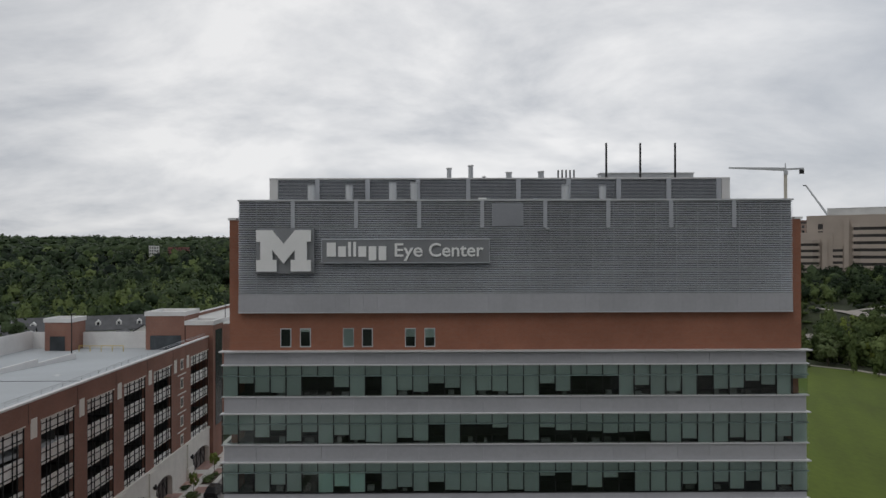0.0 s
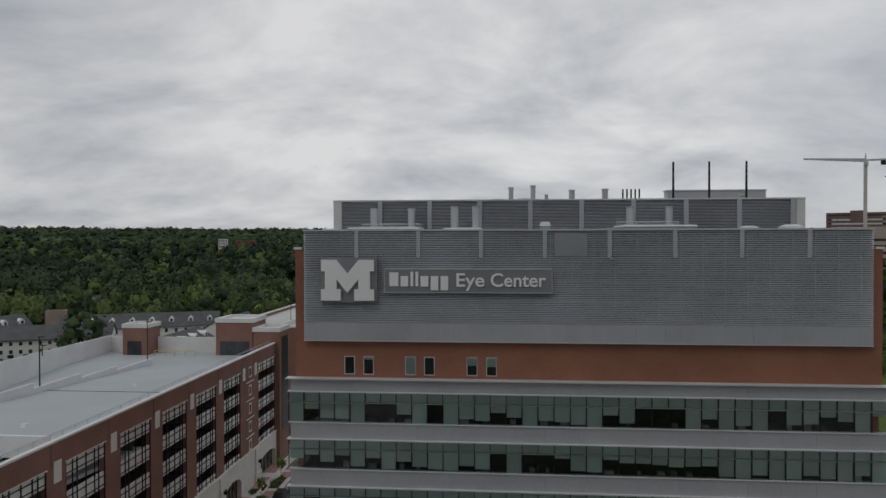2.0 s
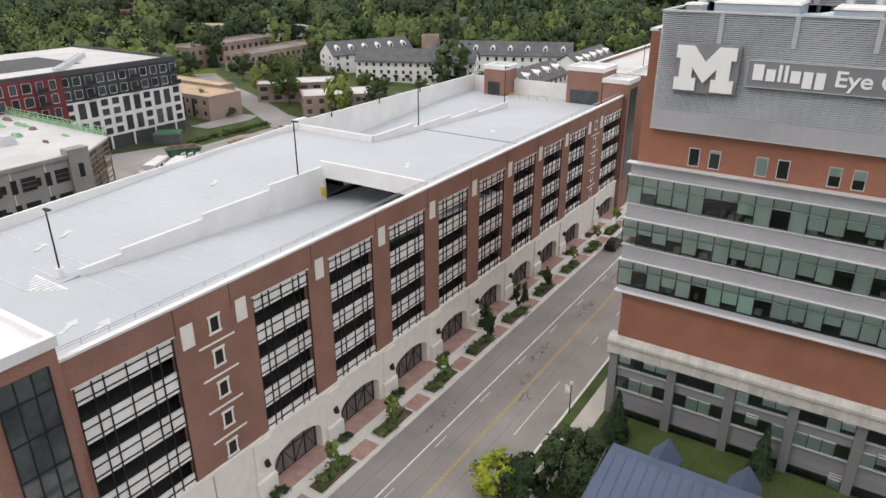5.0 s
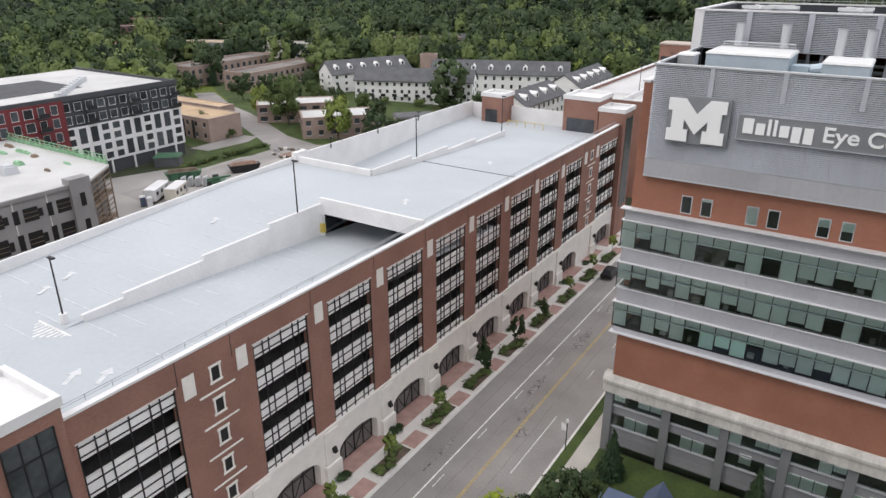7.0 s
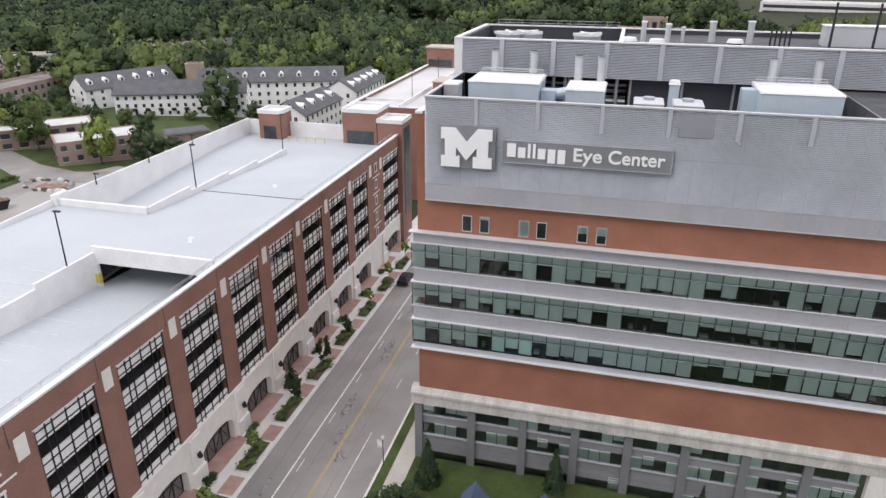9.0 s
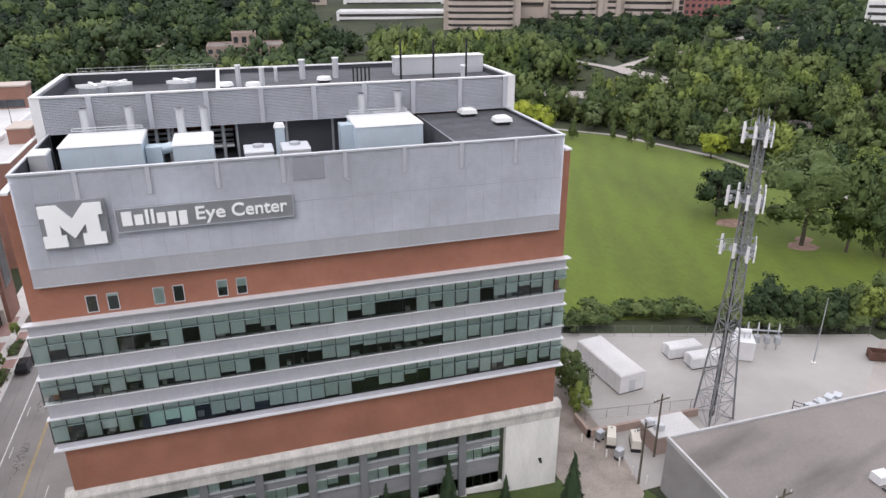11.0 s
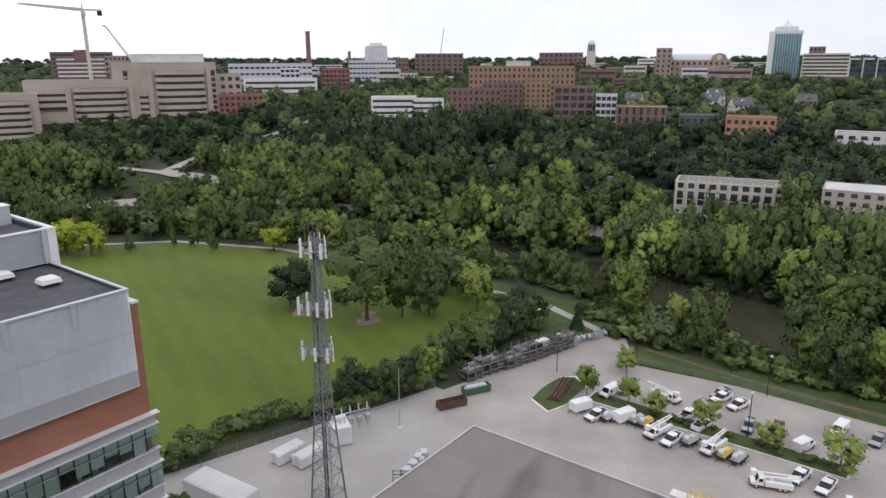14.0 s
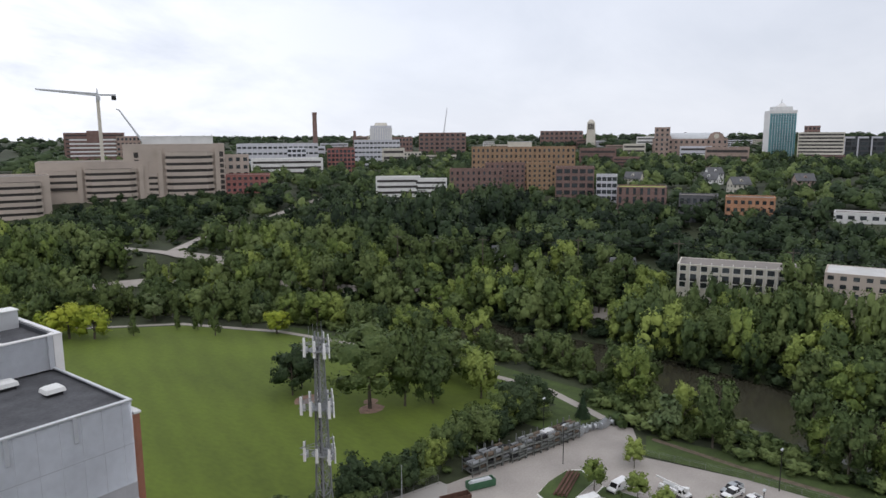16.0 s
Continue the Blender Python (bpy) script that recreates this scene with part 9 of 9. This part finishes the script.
for k in range(45):
    u = random.random()
    plant("shrub", 48 + 92 * u, 96.5 - 20 * u + 4.0 * math.sin(u * 9) + random.uniform(-3.0, 2.0), random.uniform(.8, 1.6))
for k in range(9):
    x, y = random.uniform(116, 146), random.uniform(78, 84)
    if river_side(x, y) < -16:
        plant(random.choice(("dark", "round", "bright", "dark")), x, y, random.uniform(.45, .75))
# lot islands, street, hospital front
for x, y, s in ((114.9, 52.2, .55), (115.2, 43.8, .55), (114.8, 38.6, .48), (114.6, 29.3, .5), (115.1, 19.1, .5), (113.8, 8.5, .72), (128, 49.6, .45), (131, 51, .4)):
    plant("lot", x, y, s / .55, YZ + .25)
for k in range(26):
    plant("shrub", 115.2 + random.uniform(-1, 1), random.uniform(9, 50), random.uniform(.3, .5), YZ + .25)
for y, k in ((17, "young"), (28.2, "young"), (37.6, "young"), (46.6, "young"), (56.2, "young"), (66.6, "sapling"), (76, "sapling"), (84.4, "sapling"), (93.7, "young"), (103.5, "young"), (113, "young")):
    plant(k, -36.7, y, .75 if y == 84.4 else 1.0, .2)
for y0 in (16.2, 25.4, 34.6, 43.9, 53.1, 62.2, 71.5, 80.7, 90.0, 99.2, 108.4):
    for j in range(5):
        plant("lowshrub", -36.65 + random.uniform(-.55, .55), y0 + .8 + j * .95, random.uniform(.85, 1.2), .26)
    for dy in (-1.5,):
        plant("wallshrub", -39.15, y0 + dy - .75, .9, .15)
        plant("wallshrub", -39.1, y0 + dy + .1, .9, .15)
for x, y, k, s in ((-18.7, 48.4, "dark", .42), (-16.0, 46.8, "dark", .36), (-22.6, 43.5, "yellow", .6), (-20.0, 43.5, "dark", .4), (-17.5, 51.5, "dark", .3), (-16.4, 57.2, "conifer", .55), (-3.1, 59.5, "column", .95), (11.6, 59.4, "column", .75), (18.7, 59.2, "column", 1.1), (25.6, 59.0, "column", .6), (33.4, 57.4, "column", 1.05),
                   (42.8, 75.5, "round", .42), (43.0, 78.5, "round", .45), (42.2, 72.5, "bright", .34), (-12.5, 52.5, "shrub", 1.0)):
    plant(k, x, y, s)
iv_v, iv_n = leaf_quads(np.array([(0, y, z) for y, z in zip(np.linspace(-8, 5, 14), (1, 2, 3, 4, 4.4, 4.2, 4.5, 4, 3, 3.5, 2.4, 2, 1, .6))]), np.full(14, 1.1), 1400, .22, np.random.default_rng(4))
iv = fast_mesh("leaves", iv_v * [.22, 1, 1], quads_of(iv_v), M_LEAF, iv_n)
o = new("leaves", iv)
o.parent = ivy
ivy.location = (44.02, 44, YZ + .3)
# trees of the district beyond the garage
for x, y, k, s in ((-132.4, 149.5, "bright", .95), (-153.8, 151.5, "round", .95), (-170, 155.5, "bright", .75), (-165, 157, "round", .6), (-193, 169, "dark", .65), (-121, 153, "dark", .72), (-115, 157, "dark", .6), (-231, 186.6, "dark", 1.0), (-226, 184, "conifer", 1.0),
                   (-171, 195, "conifer", .55), (-186, 196, "dark", .55), (-180, 190, "round", .45), (-119, 207, "dark", .5), (-160, 195, "shrub", 1.4), (-152, 197, "shrub", 1.2), (-140, 202, "shrub", 1.3), (-132, 205, "shrub", 1.3), (-128, 206, "shrub", 1.2), (-88, 228, "dark", .5), (-87, 184, "dark", .4), (-84, 216, "round", .5), (-104, 262, "dark", .8), (-215, 164, "dark", .6), (-192, 180, "dark", .6), (-186, 184, "round", .5), (-178, 180, "dark", .5), (-170, 183, "round", .45), (-160, 181, "dark", .45), (-150, 183, "round", .4), (-140, 178, "dark", .45), (-112, 178, "dark", .6), (-108, 186, "round", .5), (-156.7, 131, "shrub", 1.2), (-163, 128, "round", .4)):
    plant(k, x, y, s)
for k in range(16):
    plant("shrub", -143.2 + random.uniform(-.8, .8) + .06 * k, 104 + 1.75 * k, random.uniform(.5, .8))

# river banks: single trees near the eye
def free(x, y, pad):
    """Clear of every building's plan by pad metres."""
    for cx, cy, yaw, w, d in KEEP_OUT:
        c, s = math.cos(radians(yaw)), math.sin(radians(yaw))
        u, v = (x - cx) * c + (y - cy) * s, -(x - cx) * s + (y - cy) * c
        if abs(u) < w / 2 + pad and -pad < v < d + pad:
            return False
    return True


def bank_trees(quota, lo, hi, kinds, sizes, apart):
    count = tries = 0
    while count < quota and tries < 9000:
        tries += 1
        x, y = random.uniform(95, 290), random.uniform(-40, 330)
        s = river_side(x, y)
        if not lo < s < hi or math.hypot(x, y) > 330 or (s < 0 and 20 < y < 64 and random.random() < (.92 if s > -26 else .6)):
            continue
        if s < 0 and (x < 149 if y < 66 else s < -27):
            continue
        if any((x - a) ** 2 + (y - b) ** 2 < (apart + r * .35) ** 2 for a, b, r in PLACED) or not free(x, y, 2):
            continue
        plant(random.choice(kinds), x, y, random.uniform(*sizes))
        count += 1


bank_trees(70, -46, -13, ("bright", "oval", "round", "willow", "oval", "bright"), (.6, 1.1), 5.0)
bank_trees(85, 15, 50, ("round", "bright", "oval", "round", "bright", "oval"), (.9, 1.3), 5.8)
for k in range(40):
    a = random.uniform(0, 1)
    x, y = 147 + random.uniform(-1, 10), -30 + 90 * a
    if river_side(x, y) < -13:
        plant("shrub", x, y, random.uniform(.6, 1.2))
for key in TREES:
    for t in TREES[key]:
        for c in list(t.children_recursive):
            bpy.data.objects.remove(c)
        bpy.data.objects.remove(t)


# woods too many to count
def woods(name, label, spots, kinds, n, leaf, material, seed):
    """Joins many crowns into one mesh; each spot is x, y, width, height."""
    r = np.random.default_rng(seed)
    tmpl = [crown_verts(k, n, leaf, seed * 7 + i, 1, 1, 0) for i, k in enumerate(kinds)]
    out, nor, var = [], [], []
    for x, y, w, h in spots:
        v, q = tmpl[r.integers(len(tmpl))]
        a = r.uniform(0, 6.28)
        ca, sa = math.cos(a), math.sin(a)
        out.append(np.c_[(v[:, 0] * ca - v[:, 1] * sa) * w + x, (v[:, 0] * sa + v[:, 1] * ca) * w + y, v[:, 2] * h + land(x, y) - h * .06])
        nor.append(unit(np.c_[q[:, 0] * ca - q[:, 1] * sa, q[:, 0] * sa + q[:, 1] * ca, q[:, 2]]))
        var.append(np.full(len(v), r.beta(1.3, 1.5)))
    v = np.concatenate(out)
    return solo(name, fast_mesh(name, v, quads_of(v), material, np.concatenate(nor), np.concatenate(var)), material, label, "woods", kind="stuff")


def scatter(n, test, seed, box, w=(7, 12), h=(9, 15), sep=5.0):
    r = random.Random(seed)
    grid, out = set(), []
    for _ in range(n * 14):
        if len(out) >= n:
            break
        x, y = r.uniform(box[0], box[1]), r.uniform(box[2], box[3])
        c = (int(x / sep), int(y / sep))
        if c in grid or not test(x, y) or not free(x, y, 5):
            continue
        grid.add(c)
        out.append((x, y, r.uniform(*w), r.uniform(*h)))
    return out


def near_line(x, y, line, dist):
    for (ax, ay), (bx, by) in zip(line[:-1], line[1:]):
        dx, dy = bx - ax, by - ay
        u = min(1.0, max(0.0, ((x - ax) * dx + (y - ay) * dy) / (dx * dx + dy * dy)))
        if math.hypot(x - ax - u * dx, y - ay - u * dy) < dist:
            return True
    return False


RAIL = [(212, -40), (222, 15), (233, 80), (234, 130), (224, 190), (203, 247), (174, 295), (148, 322)]
HILL_ROAD = [(180, 356), (188, 318), (201, 282)]
UP_ROAD = [(192, 322), (227, 346), (298, 361), (343, 372)]


def open_ground(x, y):
    """Along the roads and in the open slopes below them."""
    r = math.hypot(x, y)
    for k in (0, 9, 18):
        if near_line(x + x / r * k, y + y / r * k, HILL_ROAD, 9) or near_line(x + x / r * k, y + y / r * k, UP_ROAD, 8):
            return True
    return near_line(x, y, RAIL, 6) or near_line(x + x / r * 7, y + y / r * 7, RAIL, 5)


def far_bank(x, y):
    s = river_side(x, y)
    return 14 < s < (42 if y < 235 else 70) and math.hypot(x, y) < 520 and not open_ground(x, y)


def hill(x, y):
    s = river_side(x, y)
    return 66 < s < 235 and math.hypot(x, y) < 420 and x > 200 and y < 270 and not open_ground(x, y)


def rail_strip(x, y):
    s = river_side(x, y)
    return 41 < s < 68 and y < 260 and math.hypot(x, y) < 420 and not near_line(x, y, RAIL, 7)


def hill_left(x, y):
    s = river_side(x, y)
    return 60 < s < 220 and y >= 230 and math.hypot(x, y) < 520 and not open_ground(x, y)


def town(x, y):
    return river_side(x, y) > 150 and 400 < math.hypot(x, y) < 950 and math.atan2(y, x) < 1.2


def town_far(x, y):
    return river_side(x, y) > 150 and 900 < math.hypot(x, y) < 2100


def behind(x, y):
    return river_side(x, y) < -10 and y > 130 and x > -45 and not (x > 20 and y < 268 and river_side(x, y) < -22) and not (-36 < x < -20)


def suburb(x, y):
    if near_line(x, y, [(-130, 140), (-150, 138), (-190, 156), (-216, 171), (-260, 190)], 9) or (-120 < x < -74 and 176 < y < 266):
        return False
    if x > -128 and y < 240:
        return False
    return x < -62 and 190 < math.hypot(x, y) < 385 and y > 105 and not (-205 < x < -95 and y < 203)


def forest(x, y):
    return abs(river_side(x, y)) > 16 and 340 < math.hypot(x, y) < 560 and y > 60 and x < 60 and not near_line(x, y, [(-150, 512), (-126, 486)], 17) and not near_line(x, y, [(-112, 570), (-70, 530), (-30, 490)], 26)


def forest_mid(x, y):
    return abs(river_side(x, y)) > 16 and 545 < math.hypot(x, y) < 800 and y > 60 and x < 60 and not near_line(x, y, [(-112, 570), (-70, 530)], 26)


def forest_far(x, y):
    return 770 < math.hypot(x, y) < 2000 and y > 100 and x < 330


MIX = ("round", "oval", "round", "round", "oval", "round")
def crest(spots):
    """Taller trees on the northern part of the wooded ridge, lower ones to the south."""
    return [(x, y, w, h * (.72 + .53 * smooth01(170, 235, y))) for x, y, w, h in spots]


FAR = ("far", "far", "far", "far", "far", "far")
FLATS_FRONT = [(238 - 10 - 3 * math.sin(k) - .25 * k, 84 - 5.0 * k, 9.5, 19.0 + 1.4 * math.sin(2.1 * k)) for k in range(16)]
woods("bank_woods", "dense mixed green trees along the far river bank", FLATS_FRONT + scatter(190, far_bank, 1, (80, 330, -70, 420), (9, 15), (11, 18), 7.0), MIX, 420, .035, M_LEAF, 2)
woods("bank_woods_light", "fresh light green trees along the far bank", scatter(64, far_bank, 21, (80, 330, -70, 420), (9, 14), (13, 19), 10.0), MIX, 420, .035, M_LEAF_BRIGHT, 12)
woods("rail_side_trees", "small dark trees beside the railway bed", scatter(130, rail_strip, 51, (150, 330, -70, 262), (5, 9), (5, 9), 5.5), MIX, 260, .045, M_LEAF_DARK, 52)
woods("hill_woods", "dense dark green trees on the hillside", crest(scatter(360, hill, 2, (190, 430, -120, 280), (12, 19), (15, 22), 7.5)), MIX, 260, .042, M_LEAF_DARK, 3)
woods("hill_woods_light", "green trees among the darker hillside woods", crest(scatter(110, hill, 22, (190, 430, -120, 280), (11, 17), (14, 20), 11.0)), MIX, 260, .042, M_LEAF, 13)
woods("hill_woods_north", "mixed trees on the slope below the hospital", scatter(120, hill_left, 3, (60, 420, 220, 470), (8, 14), (7, 12), 9.0), MIX, 260, .044, M_LEAF, 4)
woods("hill_woods_dark", "dark trees on the slope below the hospital", scatter(150, hill_left, 23, (60, 420, 220, 470), (10, 16), (9, 14), 9.0), MIX, 260, .044, M_LEAF_DARK, 14)
woods("town_trees", "green street trees between the town buildings", scatter(900, town, 4, (180, 950, -120, 800), (10, 17), (10, 16), 8.0), FAR, 70, .07, M_LEAF, 5)
woods("town_trees_dark", "dark street trees between the town buildings", scatter(600, town, 24, (180, 950, -120, 800), (11, 18), (9, 15), 9.0), FAR, 70, .07, M_LEAF_DARK, 15)
woods("far_town_trees", "distant trees of the town on the skyline", scatter(900, town_far, 5, (300, 2000, -200, 1700), (18, 34), (12, 19), 20.0), FAR, 30, .08, M_LEAF_DARK, 6)
woods("meadow_woods", "trees and bushes beyond the hospital and meadow", scatter(300, behind, 6, (-45, 180, 130, 430), (7, 13), (7, 13), 7.0), MIX, 260, .044, M_LEAF, 7)
woods("meadow_woods_light", "light green bushes beyond the hospital and meadow", scatter(110, behind, 26, (-45, 180, 130, 430), (6, 11), (5, 10), 9.0), MIX, 260, .045, M_LEAF_BRIGHT, 17)
woods("suburb_trees", "tall green trees between the flats and houses", scatter(200, suburb, 7, (-400, -45, 110, 400), (11, 18), (12, 19), 11.0), MIX, 380, .036, M_LEAF, 8)
woods("suburb_trees_light", "light green trees between the flats and houses", scatter(36, suburb, 37, (-400, -45, 110, 400), (10, 15), (11, 16), 14.0), MIX, 380, .036, M_LEAF_BRIGHT, 38)
woods("suburb_trees_dark", "tall dark trees between the flats and houses", scatter(160, suburb, 27, (-400, -45, 110, 400), (11, 18), (12, 19), 12.0), MIX, 380, .036, M_LEAF_DARK, 18)
woods("forest", "deep green forest behind the suburb", scatter(520, forest, 8, (-560, 60, 60, 560), (14, 23), (14, 22), 14.0), MIX, 210, .042, M_LEAF_DARK, 9)
woods("forest_light", "lighter trees in the forest behind the suburb", scatter(280, forest, 28, (-560, 60, 60, 560), (13, 21), (14, 21), 17.0), MIX, 210, .042, M_LEAF, 19)
woods("forest_rise", "forest on the rise beyond the suburb", scatter(1000, forest_mid, 10, (-800, 60, 60, 800), (17, 27), (14, 23), 15.0), FAR, 70, .065, M_LEAF_DARK, 11)
woods("forest_rise_light", "lighter trees on the wooded rise", scatter(330, forest_mid, 30, (-800, 60, 60, 800), (15, 23), (14, 23), 18.0), FAR, 70, .065, M_LEAF, 20)
woods("far_forest", "distant dark forest rising to the skyline", scatter(2300, forest_far, 29, (-2000, 330, 100, 2000), (26, 48), (15, 24), 27.0), FAR, 22, .085, M_LEAF_DARK, 10)


def near_scrub(x, y):
    s = river_side(x, y)
    return -48 < s < -15 and x > 147 and not near_line(x, y, [(149, 66), (159, 86), (160, 120), (159.5, 150), (153.5, 191)], 4) and (y < 75 or s > -26) and not (8 < y < 64 and s > -24)


def slope_scrub(x, y):
    return open_ground(x, y) and not near_line(x, y, HILL_ROAD, 6) and not near_line(x, y, UP_ROAD, 5) and not near_line(x, y, RAIL, 4)


def far_scrub(x, y):
    return 14 < river_side(x, y) < 42 and math.hypot(x, y) < 330 and not near_line(x, y, RAIL, 4)


BUSHES = ("bush", "bush", "bush", "bush")
woods("bank_scrub", "tangled bushes along the near river bank", scatter(300, near_scrub, 41, (138, 205, -60, 320), (3, 6.5), (2.2, 5), 3.0), BUSHES, 150, .075, M_LEAF, 31)
woods("slope_scrub", "low bushes on the open slopes below the roads", scatter(200, slope_scrub, 42, (140, 350, -40, 380), (3, 6), (1.8, 3.6), 4.0), BUSHES, 120, .085, M_LEAF, 32)
woods("far_bank_scrub", "bushes at the foot of the far bank", scatter(260, far_scrub, 43, (100, 260, -60, 330), (3.5, 7), (2.5, 5.5), 4.0), BUSHES, 130, .08, M_LEAF_DARK, 33)


def hospital_front(x, y):
    for cx, cy, yaw, w in ((285, 463, -31.6, 69), (237, 487, -25.8, 70), (176, 482, -20, 54)):
        c, s = math.cos(radians(yaw)), math.sin(radians(yaw))
        u, v = (x - cx) * c + (y - cy) * s, -(x - cx) * s + (y - cy) * c
        if abs(u) < w / 2 + 4 and -42 < v < -9:
            return True
    return False


rs = random.Random(8)
spots = []
while len(spots) < 70:
    x, y = rs.uniform(140, 330), rs.uniform(380, 480)
    if hospital_front(x, y):
        spots.append((x, y, rs.uniform(4, 8), rs.uniform(3, 7)))
woods("hospital_garden_trees", "scattered small trees below the tan hospital", spots, BUSHES, 150, .08, M_LEAF_DARK, 35)
